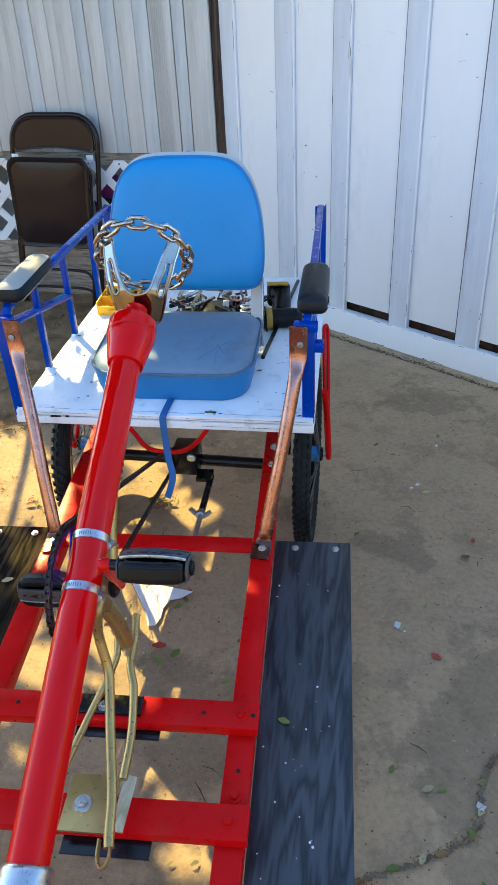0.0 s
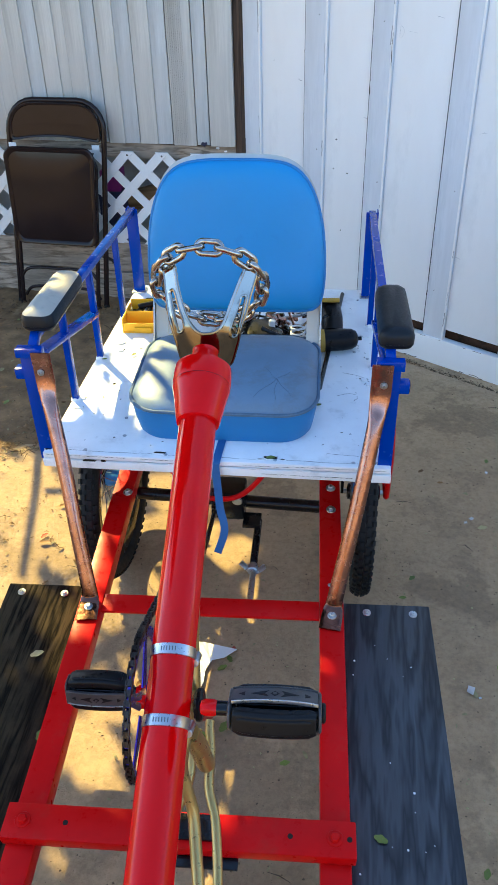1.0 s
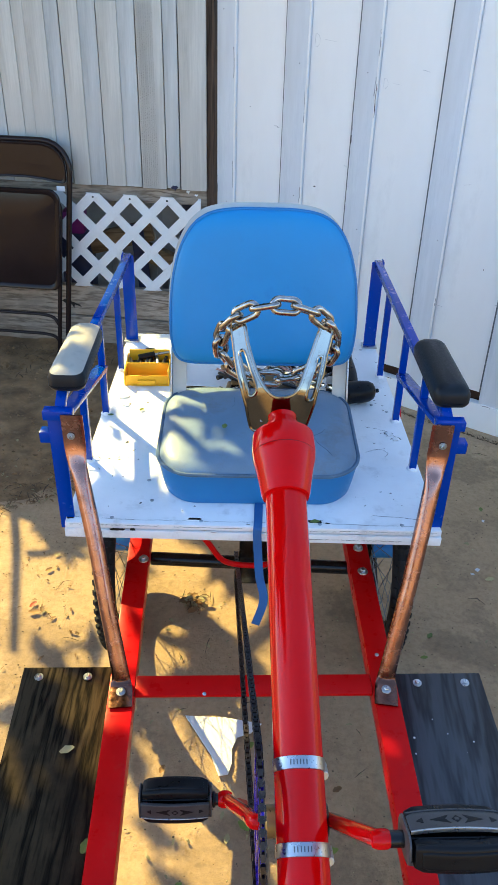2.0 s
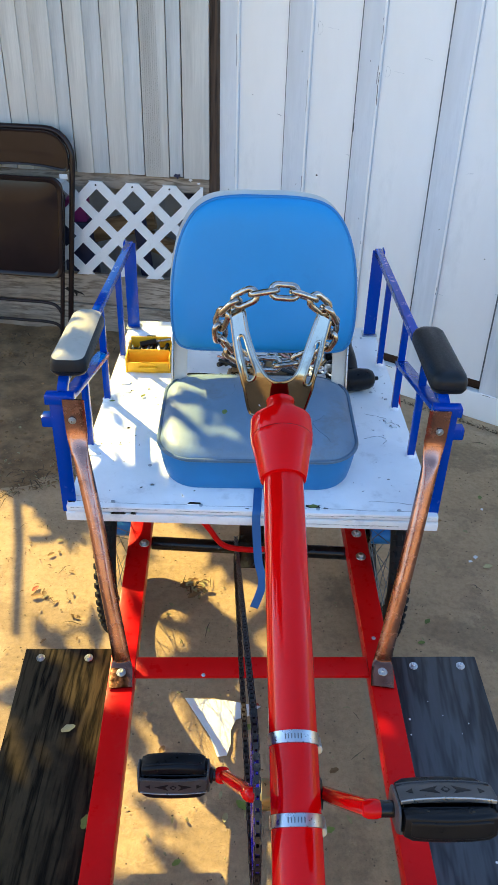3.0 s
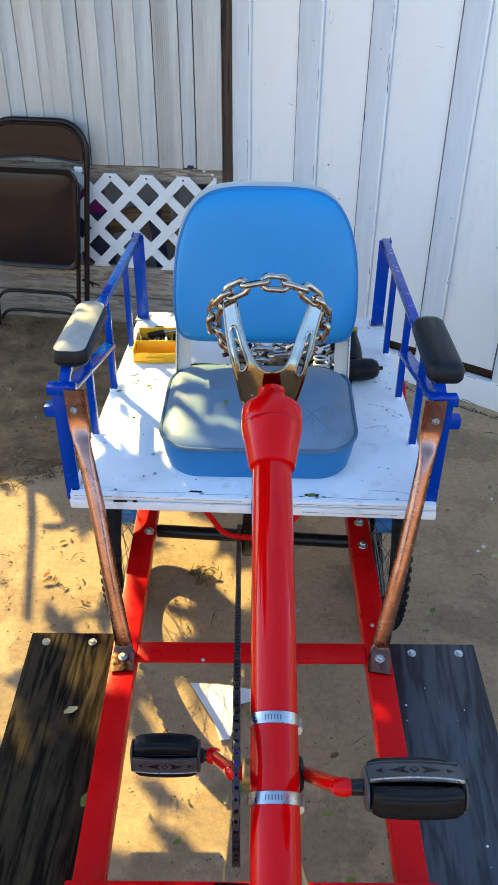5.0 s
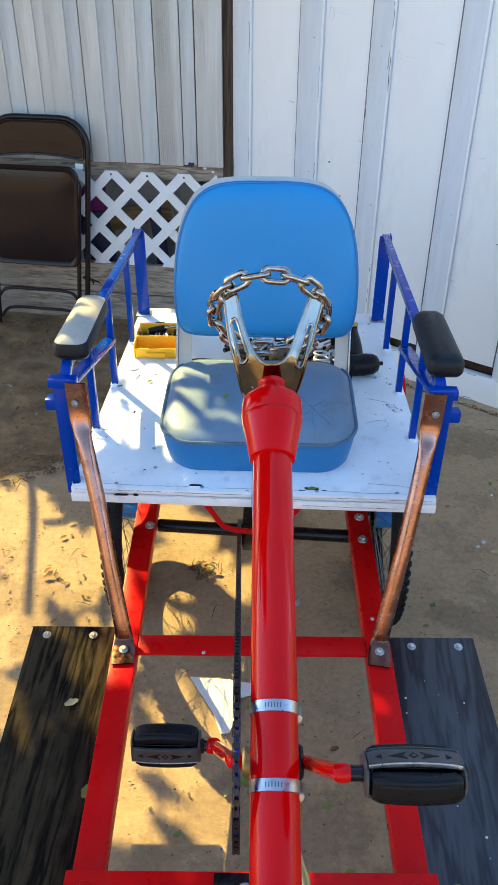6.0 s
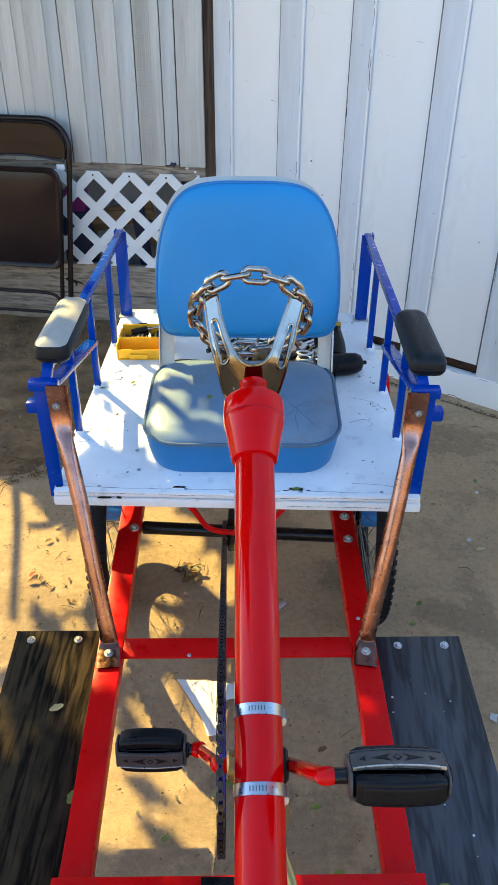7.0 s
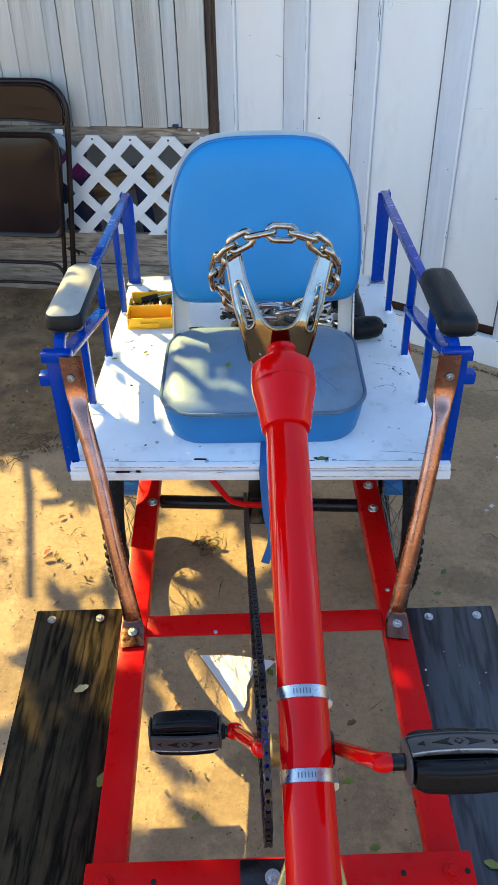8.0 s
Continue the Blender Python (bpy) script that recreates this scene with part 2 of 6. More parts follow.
def ground_material():
    """Hard packed earth: broad damp and worn areas, soft stains with an edge, fine grit."""
    m, n, l, b = shader("packed_ground", 0.85, spec=0.3)
    broad, stain, patch = noise_node(m, 0.8, 6, 0.62), noise_node(m, 1.7, 7, 0.62), noise_node(m, 5.5, 8, 0.66)
    mid, grit, speck = noise_node(m, 15, 6, 0.68), noise_node(m, 60, 7, 0.72), noise_node(m, 210, 3, 0.6)
    c = ramp(m, broad.outputs["Fac"], [(0.35, (0.365, 0.246, 0.136)), (0.62, (0.475, 0.322, 0.180))])
    c = mix(m, ramp(m, patch.outputs["Fac"], [(0.52, 0.0), (0.60, 0.30), (0.75, 0.5)]), c, (0.190, 0.130, 0.076))
    c = mix(m, ramp(m, stain.outputs["Fac"], [(0.535, 0.0), (0.565, 0.42), (0.75, 0.62)]), c, (0.158, 0.108, 0.062))
    c = mix(m, 0.5, c, ramp(m, mid.outputs["Fac"], [(0.34, 0.80), (0.60, 1.0)]), "MULTIPLY")
    c = mix(m, 0.55, c, ramp(m, grit.outputs["Fac"], [(0.34, 0.66), (0.58, 1.0)]), "MULTIPLY")
    c = mix(m, ramp(m, speck.outputs["Fac"], [(0.68, 0.0), (0.73, 0.4)]), c, (0.085, 0.066, 0.048))
    l.new(c, b.inputs["Base Color"])
    bump(m, b, mix(m, 0.18, mix(m, 0.5, grit.outputs["Fac"], patch.outputs["Fac"]), speck.outputs["Fac"]), 0.9, 0.009)
    return m


GROUND = ground_material()
SOIL = surface("brown_soil", (0.235, 0.140, 0.062), 0.95, vary=0.5, big=9, fine=70, relief=1.0, dirt=(0.33, 0.22, 0.115), dirt_amount=0.35)


# ---- mesh helpers ----
PLACE = {None: Vector((0, 0, 0))}


def thing(name, at, label, category, group="", kind=""):
    ob = new(name)
    ob.empty_display_size = 0.05
    ob.location = at
    PLACE[ob] = Vector(at)
    return tagged(ob, label, category, group, kind)


def smooth(mesh, angle=38):
    mesh.polygons.foreach_set("use_smooth", [True] * len(mesh.polygons))
    mesh.set_sharp_from_angle(angle=radians(angle))


def part(name, bm, material, parent=None, label="", angle=38):
    """One mesh object under a thing or a part; its origin lies in the middle of its mesh."""
    lo = Vector([min(v.co[i] for v in bm.verts) for i in range(3)])
    hi = Vector([max(v.co[i] for v in bm.verts) for i in range(3)])
    mid = (lo + hi) / 2
    bmesh.ops.translate(bm, verts=bm.verts, vec=-mid)
    bmesh.ops.recalc_face_normals(bm, faces=bm.faces)
    mesh = bpy.data.meshes.new(name)
    bm.to_mesh(mesh)
    bm.free()
    smooth(mesh, angle)
    mesh.materials.append(material)
    ob = new(name, mesh)
    ob.parent = parent
    ob.location = mid - PLACE[parent]
    PLACE[ob] = mid
    return tagged(ob, label)


def again(name, source, matrix, parent, label=""):
    """A piece of its own on the mesh of another one, at a pose in the world."""
    ob = new(name, source.data if isinstance(source, bpy.types.Object) else source)
    ob.parent = parent
    ob.matrix_basis = Matrix.Translation(-PLACE[parent]) @ matrix
    PLACE[ob] = matrix.translation.copy()
    return tagged(ob, label)


def data_of(bm, name, material, angle=38):
    bmesh.ops.recalc_face_normals(bm, faces=bm.faces)
    mesh = bpy.data.meshes.new(name)
    bm.to_mesh(mesh)
    bm.free()
    smooth(mesh, angle)
    mesh.materials.append(material)
    return mesh


def merge(bm, other):
    tmp = bpy.data.meshes.new("tmp")
    other.to_mesh(tmp)
    other.free()
    bm.from_mesh(tmp)
    bpy.data.meshes.remove(tmp)


def box(bm, size, m=None, bevel=0.002, segments=2):
    t = bmesh.new()
    bmesh.ops.create_cube(t, size=1.0)
    bmesh.ops.scale(t, vec=size, verts=t.verts)
    if bevel:
        bmesh.ops.bevel(t, geom=t.edges[:], offset=min(bevel, min(size) * 0.45), segments=segments, profile=0.6, affect="EDGES")
    if m is not None:
        bmesh.ops.transform(t, matrix=m, verts=t.verts)
    merge(bm, t)
    return bm


def boxed(size, m=None, bevel=0.002, segments=2):
    return box(bmesh.new(), size, m, bevel, segments)


def along(p, q):
    """A pose in the middle of p and q whose z runs from p to q."""
    p, q = Vector(p), Vector(q)
    return Matrix.Translation((p + q) / 2) @ (q - p).to_track_quat("Z", "Y").to_matrix().to_4x4()


def beam(p, q, width, depth, side=(1, 0, 0), bevel=0.002):
    """A straight bar from p to q, width measured along side."""
    p, q = Vector(p), Vector(q)
    z = (q - p).normalized()
    x = (Vector(side) - z * z.dot(Vector(side))).normalized()
    y = z.cross(x)
    m = Matrix((x, y, z)).transposed().to_4x4()
    m.translation = (p + q) / 2
    return boxed((width, depth, (q - p).length), m, bevel)


def lathe(profile, m, seg=32):
    """Rings of (radius, height) turned about z, at pose m."""
    bm = bmesh.new()
    rings = []
    for r, z in profile:
        rings.append([bm.verts.new(m @ Vector((r * math.cos(2 * math.pi * k / seg), r * math.sin(2 * math.pi * k / seg), z))) for k in range(seg)])
    for a, b in zip(rings, rings[1:]):
        for k in range(seg):
            bm.faces.new((a[k], a[(k + 1) % seg], b[(k + 1) % seg], b[k]))
    bm.faces.new(rings[0][::-1])
    bm.faces.new(rings[-1])
    return bm


def rod(p, q, r, seg=20, chamfer=0.15):
    h = (Vector(q) - Vector(p)).length / 2
    c = r * chamfer
    return lathe([(r - c, -h), (r, -h + c), (r, h - c), (r - c, h)], along(p, q), seg)


def spline(points, steps=8, closed=False):
    """A Catmull-Rom curve through the points."""
    pts = [Vector(p) for p in points]
    n = len(pts)
    out = []
    for i in range(n if closed else n - 1):
        if closed:
            a, b, c, d = (pts[(i + k) % n] for k in (-1, 0, 1, 2))
        else:
            a, b, c, d = pts[max(i - 1, 0)], pts[i], pts[i + 1], pts[min(i + 2, n - 1)]
        for k in range(steps):
            t = k / steps
            out.append(0.5 * ((2 * b) + (c - a) * t + (2 * a - 5 * b + 4 * c - d) * t * t + (3 * b - a - 3 * c + d) * t ** 3))
    if not closed:
        out.append(pts[-1])
    return out


def sweep(points, radius, seg=10, closed=False, side=None, flat=None):
    """A tube along points. radius: a number or one (across, deep) pair for each point; side: the direction of across."""
    bm = bmesh.new()
    pts = [Vector(p) for p in points]
    n = len(pts)
    rings, normal = [], None
    for i, p in enumerate(pts):
        if closed:
            t = (pts[(i + 1) % n] - pts[i - 1]).normalized()
        else:
            t = (pts[min(i + 1, n - 1)] - pts[max(i - 1, 0)]).normalized()
        if side is not None:
            normal = Vector(side)
        elif normal is None:
            normal = Vector((0, 0, 1)) if abs(t.z) < 0.9 else Vector((1, 0, 0))
        normal = (normal - t * t.dot(normal)).normalized()
        other = t.cross(normal)
        ra, rb = (radius, radius) if isinstance(radius, (int, float)) else (radius[i] if not isinstance(radius[0], (int, float)) else radius)
        ring = []
        for k in range(seg):
            ca, sa = math.cos(2 * math.pi * (k + 0.5) / seg), math.sin(2 * math.pi * (k + 0.5) / seg)
            if flat:
                ca, sa = math.copysign(abs(ca) ** flat, ca), math.copysign(abs(sa) ** flat, sa)
            ring.append(bm.verts.new(p + normal * ra * ca + other * rb * sa))
        rings.append(ring)
    for i in range(n if closed else n - 1):
        a, b = rings[i], rings[(i + 1) % n]
        for k in range(seg):
            bm.faces.new((a[k], a[(k + 1) % seg], b[(k + 1) % seg], b[k]))
    if not closed:
        bm.faces.new(rings[0][::-1])
        bm.faces.new(rings[-1])
    return bm


def prism(outline, z0, z1, m=None, bevel=0.0):
    """A plate with this outline (x, y) between two heights."""
    bm = bmesh.new()
    lo = [bm.verts.new((x, y, z0)) for x, y in outline]
    hi = [bm.verts.new((x, y, z1)) for x, y in outline]
    bm.faces.new(lo[::-1])
    bm.faces.new(hi)
    n = len(outline)
    for k in range(n):
        bm.faces.new((lo[k], lo[(k + 1) % n], hi[(k + 1) % n], hi[k]))
    if bevel:
        bmesh.ops.bevel(bm, geom=bm.edges[:], offset=bevel, segments=2, profile=0.6, affect="EDGES")
    if m is not None:
        bmesh.ops.transform(bm, matrix=m, verts=bm.verts)
    return bm


def rounded(w0, w1, h, r0, r1, n=7):
    """An outline (x, z) of a rounded trapezium: half width w0 below (corner r0) and w1 above (corner r1), height h from 0."""
    pts = []
    for cx, cz, r, a0 in ((w0 - r0, r0, r0, -90), (w1 - r1, h - r1, r1, 0), (-w1 + r1, h - r1, r1, 90), (-w0 + r0, r0, r0, 180)):
        for k in range(n + 1):
            a = radians(a0 + 90 * k / n)
            pts.append((cx + r * math.cos(a), cz + r * math.sin(a)))
    out = []
    for i, p in enumerate(pts):           # a few points along the straight sides too
        q = pts[(i + 1) % len(pts)]
        out.append(p)
        if i % (n + 1) == n:
            out += [(p[0] + (q[0] - p[0]) * k / 5, p[1] + (q[1] - p[1]) * k / 5) for k in range(1, 5)]
    return out


def loft(rings):
    """Skin through rings of equally many points, closed with a fan at both ends."""
    bm = bmesh.new()
    vs = [[bm.verts.new(p) for p in r] for r in rings]
    n = len(vs[0])
    for a, b in zip(vs, vs[1:]):
        for k in range(n):
            bm.faces.new((a[k], a[(k + 1) % n], b[(k + 1) % n], b[k]))
    for ring, flip in ((vs[0], True), (vs[-1], False)):
        c = bm.verts.new(sum((v.co for v in ring), Vector()) / n)
        for k in range(n):
            f = (ring[k], ring[(k + 1) % n], c)
            bm.faces.new(f[::-1] if flip else f)
    return bm


def shrink(outline, k, mid):
    """The outline drawn in by k metres on each side, about mid."""
    hw = max(abs(x - mid[0]) for x, _ in outline)
    hh = max(abs(z - mid[1]) for _, z in outline)
    return [(mid[0] + (x - mid[0]) * (1 - k / hw), mid[1] + (z - mid[1]) * (1 - k / hh)) for x, z in outline]


def bolt_data(r, h, name, material):
    """A hexagon head on a round washer, standing on z = 0."""
    bm = lathe([(r * 1.6, 0), (r * 1.65, 0.0015), (r * 1.55, 0.003), (r * 1.0, 0.003)], Matrix(), 20)
    t = lathe([(r, 0.003), (r, h * 0.8), (r * 0.8, h)], Matrix(), 6)
    merge(bm, t)
    return data_of(bm, name, material, 30)


BOLT = bolt_data(0.0075, 0.010, "bolt", ZINC)
BOLT_RED = bolt_data(0.0085, 0.010, "red_bolt", RED_FRAME)
SCREW = data_of(lathe([(0.0042, 0), (0.0045, 0.001), (0.0030, 0.0022)], Matrix(), 12), "screw", ZINC)
SPOKE_STEEL = surface("dull_spoke_steel", (0.16, 0.16, 0.16), 0.4, metal=1.0, vary=0.2)
GRIT = surface("brown_grit", (0.13, 0.088, 0.048), 0.95, vary=0.4, big=30)
TWIG = surface("dry_twig", (0.07, 0.044, 0.024), 0.9, vary=0.4, big=30)
CRACK = surface("earth_crack", (0.17, 0.125, 0.08), 0.95, vary=0.5, big=20)
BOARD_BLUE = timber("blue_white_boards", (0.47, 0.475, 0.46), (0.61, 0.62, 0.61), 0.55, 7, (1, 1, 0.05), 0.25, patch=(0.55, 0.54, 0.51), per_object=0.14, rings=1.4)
PEDAL_GREY = surface("worn_pedal_plate", (0.058, 0.052, 0.051), 0.36, spec=0.5, vary=0.25, dirt=(0.09, 0.085, 0.085), dirt_amount=0.35, big=25)

# ---- ground ----
def ground_sheet():
    def line(lo, hi, step, far):
        mid = [lo + step * k for k in range(int(round((hi - lo) / step)) + 1)]
        return [-far, -far / 5, lo - 4] + mid + [hi + 4, far / 5, far]
    xs, ys = line(-3.0, 3.0, 0.06, 300), line(-3.0, 3.0, 0.06, 300)
    bm = bmesh.new()
    grid = []
    for y in ys:
        row = []
        for x in xs:
            near = max(abs(x), abs(y)) <= 3.0
            z = 0.006 * noise.noise(Vector((x * 0.9, y * 0.9, 0))) + 0.003 * noise.noise(Vector((x * 4, y * 4, 3))) if near else 0.0
            row.append(bm.verts.new((x, y, z - 0.003)))
        grid.append(row)
    for a, b in zip(grid, grid[1:]):
        for k in range(len(xs) - 1):
            bm.faces.new((a[k], a[k + 1], b[k + 1], b[k]))
    return bm


ground = tagged(part("ground", ground_sheet(), GROUND), "hard packed tan earth with scattered leaves and dirt", "ground", kind="structure")


def crack(points, width):
    rng = random.Random(7)
    mid = spline(points, 20)
    bm = bmesh.new()
    rows = []
    for i, p in enumerate(mid):
        t = (mid[min(i + 1, len(mid) - 1)] - mid[max(i - 1, 0)]).normalized()
        s = Vector((-t.y, t.x, 0))
        p = p + s * rng.uniform(-0.0045, 0.0045)
        w = width * rng.uniform(0.3, 1.0) * (1 if 0 < i < len(mid) - 1 else 0.1)
        z = 0.006 * noise.noise(Vector((p.x * 0.9, p.y * 0.9, 0))) + 0.0028
        rows.append((bm.verts.new((p.x - s.x * w, p.y - s.y * w, z)), bm.verts.new((p.x, p.y, z - 0.001)), bm.verts.new((p.x + s.x * w, p.y + s.y * w, z))))
    for a, b in zip(rows, rows[1:]):
        bm.faces.new((a[0], a[1], b[1], b[0]))
        bm.faces.new((a[1], a[2], b[2], b[1]))
    return bm


part("crack", crack([(0.48, -0.62, 0), (0.543, -0.574, 0), (0.647, -0.528, 0), (0.743, -0.475, 0), (0.783, -0.421, 0), (0.804, -0.325, 0), (0.843, -0.256, 0), (0.92, -0.20, 0)], 0.0062), CRACK, ground, "dark crack in the ground")


def soil_z(px, py, f=None):
    """The height of the loose soil; f runs from 1 at its rim to 0 in its middle."""
    if f is None:
        f = min(1.0, math.hypot((px + 1.42) / 1.12, (py - 1.95) / 1.05))
    h = 0.022 * min(1, (1 - f) * 5)
    return h * (0.6 + 0.9 * noise.noise(Vector((px * 6, py * 6, 1)))) + 0.004 * noise.noise(Vector((px * 30, py * 30, 2))) * min(1, (1 - f) * 8)


def soil_patch():
    rng = random.Random(3)
    bm = bmesh.new()
    n, rings = 90, 16
    edge = []
    for k in range(n):
        a = 2 * math.pi * k / n
        r = 1 + 0.08 * noise.noise(Vector((math.cos(a) * 2, math.sin(a) * 2, 5))) + rng.uniform(-0.02, 0.02)
        edge.append((-1.42 + 1.12 * r * math.cos(a), 1.95 + 1.05 * r * math.sin(a)))
    vs = []
    for j in range(rings + 1):
        f = 1 - j / (rings + 1)
        ring = []
        for x, y in edge:
            px, py = -1.42 + (x + 1.42) * f, 1.95 + (y - 1.95) * f
            z = soil_z(px, py, f)
            ring.append(bm.verts.new((px, py, z + (-0.006 if j == 0 else 0.0))))
        vs.append(ring)
    for a, b in zip(vs, vs[1:]):
        for k in range(n):
            bm.faces.new((a[k], a[(k + 1) % n], b[(k + 1) % n], b[k]))
    bm.faces.new(vs[-1])
    return bm


tagged(part("soil", soil_patch(), SOIL), "loose dark soil heaped along the fence foot", "soil", kind="structure")

# ---- board fence ----
FENCE_A, FENCE_SLOPE = Vector((-0.25, 2.32, 0)), -0.115
FENCE_YAW = math.degrees(math.atan(FENCE_SLOPE))


def fence(x, z, out=0.0):
    """A point on the fence's face at x and z, out towards the yard."""
    return Vector((x - out * 0.115, FENCE_A.y + FENCE_SLOPE * (x - FENCE_A.x) - out, z))


def fence_box(x0, x1, z0, z1, out0, out1, bevel=0.003):
    p, q = fence((x0 + x1) / 2, (z0 + z1) / 2, (out0 + out1) / 2), (x1 - x0) / math.cos(math.atan(FENCE_SLOPE))
    return boxed((q, out1 - out0, z1 - z0), Matrix.Translation(p) @ pose(0, 0, 0, 0, 0, FENCE_YAW), bevel)


wall_fence = thing("wall_fence", fence(-1.5, 0), "white painted board fence over a weathered timber base", "fence", kind="structure")
# each seam: where it runs, how far it gapes, and whether the board beyond it lies deeper
seams = [(-0.232, 0.0004, 0), (-0.345, 0.0030, 1), (-0.405, 0.0016, 0), (-0.513, 0.0026, 1), (-0.584, 0.0, 0), (-0.668, 0.0023, 1), (-0.740, 0.0, 0), (-0.818, 0.0030, 1), (-0.878, 0.0, 0), (-0.962, 0.0, 0), (-1.009, 0.0006, 0), (-1.088, 0.0030, 1), (-1.160, 0.0, 0)]
rng = random.Random(8)
while seams[-1][0] > -3.5:
    seams.append((seams[-1][0] - rng.uniform(0.06, 0.12), rng.choice((0.0, 0.0, 0.0020)), rng.choice((0, 1))))
for i, ((b, gb, deep), (a, ga, _)) in enumerate(zip(seams, seams[1:])):
    rng = random.Random(i)
    low = 0.752 - 0.004 * rng.random() + (0.012 if a < -0.34 else 0.0)
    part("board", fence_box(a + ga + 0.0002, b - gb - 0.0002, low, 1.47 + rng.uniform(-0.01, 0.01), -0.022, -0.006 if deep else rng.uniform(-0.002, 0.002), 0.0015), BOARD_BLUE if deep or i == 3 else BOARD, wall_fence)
for k in range(8):
    part("ridge", fence_box(-0.505 + 0.0085 * k, -0.502 + 0.0085 * k, 0.77, 1.46, 0.0012, 0.0024, 0.0005), BOARD, wall_fence)
# dark sheet added so that the gaps between boards read as shade
part("inner_sheet", fence_box(-3.6, -0.235, 0.76, 1.355, -0.040, -0.032, 0.0), GAP_WOOD, wall_fence, "added dark sheet standing for shade in the board gaps")
part("rail", fence_box(-3.6, -0.235, 0.692, 0.757, -0.045, -0.0235, 0.004), GREY_WOOD, wall_fence, "weathered grey timber rail")
part("top_rail", fence_box(-3.6, -0.235, 1.36, 1.44, -0.065, -0.0235, 0.004), GREY_WOOD, wall_fence)
part("base_board", fence_box(-3.6, -0.235, 0.150, 0.298, -0.030, 0.004, 0.006), GREY_WOOD, wall_fence, "weathered grey base board")
part("base_board", fence_box(-3.6, -0.235, -0.02, 0.145, -0.030, 0.010, 0.006), GREY_WOOD, wall_fence, "weathered grey base board")
part("paint_stain", prism([(-0.045, 0.012), (-0.030, 0.022), (-0.012, 0.016), (0.004, 0.010), (0.020, 0.004), (0.042, -0.004), (0.052, -0.020), (0.040, -0.010), (0.018, -0.004), (0.012, -0.024), (0.004, -0.006), (-0.014, -0.004), (-0.022, -0.018), (-0.028, 0.0)], 0.0, 0.0008, Matrix.Translation(fence(-0.885, 0.205, 0.0042)) @ pose(0, 0, 0, 90, 0, FENCE_YAW)), CHIP, wall_fence, "black paint stain on the base board")
part("backing", fence_box(-3.6, -0.15, -0.02, 1.50, -0.62, -0.60, 0.0), GREY_PANEL, wall_fence, "dim grey panel behind the lattice")
for k in range(5):
    part("backing_post", fence_box(-3.5 + 0.8 * k, -3.41 + 0.8 * k, -0.02, 1.45, -0.135, -0.050, 0.003), GREY_WOOD, wall_fence)

splash = [(-0.016, 0.002), (-0.006, 0.012), (0.004, 0.009), (0.013, 0.012), (0.018, 0.001), (0.008, -0.003), (0.005, -0.014), (0.0, -0.005), (-0.010, -0.004)]
for x, z, k, mat, words in ((-0.372, 0.768, 0.95, NAVY, "dark blue stain at a board's foot"), (-0.318, 0.748, 0.55, PANEL, "white paint splash on the rail"), (-0.282, 0.735, 0.45, PANEL, "white paint splash on the rail")):
    part("paint_stain", prism([(a * k, b * k) for a, b in splash], 0.0, 0.0008, Matrix.Translation(fence(x, z, 0.0028 if mat is NAVY else -0.0230)) @ pose(0, 0, 0, 90, 0, FENCE_YAW)), mat, wall_fence, words)

# white lattice between the rail and the base boards
lattice = thing("lattice_panel", fence(-1.0, 0.3), "white plastic diamond lattice fixed to the fence", "lattice", kind="structure")
LAT_LO, LAT_HI, PITCH, SLAT, LAT_END = 0.302, 0.731, 0.1645, 0.041, -0.255


def lattice_slat(foot, lean):
    """One diagonal slat cut off level at the top and bottom edges."""
    h = LAT_HI - LAT_LO
    half = SLAT * 0.5 * math.sqrt(2)
    out = 0.020 if lean > 0 else 0.0145
    a = [(foot - half, LAT_LO), (foot + half, LAT_LO), (foot + half + lean * h, LAT_HI), (foot - half + lean * h, LAT_HI)]
    kept = []
    for p, q in zip(a, a[1:] + a[:1]):                    # sawn off at the corner post
        if p[0] <= LAT_END:
            kept.append(p)
        if (p[0] - LAT_END) * (q[0] - LAT_END) < 0:
            t = (LAT_END - p[0]) / (q[0] - p[0])
            kept.append((LAT_END, p[1] + (q[1] - p[1]) * t))
    if len(kept) < 3:
        return None
    bm = bmesh.new()
    f, g = ([bm.verts.new(fence(x, z, o)) for x, z in kept] for o in (out, out - 0.0045))
    bm.faces.new(f)
    bm.faces.new(g[::-1])
    n = len(kept)
    for k in range(n):
        bm.faces.new((f[k], g[k], g[(k + 1) % n], f[(k + 1) % n]))
    return bm


tip = -0.402
first = tip - (LAT_HI - LAT_LO) + 0.004
for k in range(-12, 6):
    for foot, lean in ((first + PITCH * k, 1), (tip + (LAT_HI - LAT_LO) - 0.004 + PITCH * (k - 3), -1)):
        slat = lattice_slat(foot, lean)
        if slat is not None:
            part("slat", slat, LATTICE, lattice)
nail = data_of(lathe([(0.0040, 0), (0.0042, 0.001), (0.003, 0.002)], pose(0, 0, 0, 90, 0, 0), 10), "nail", CHIP)
for k in range(6):
    again("nail", nail, Matrix.Translation(fence(tip - PITCH * k, 0.716, 0.021)), lattice)

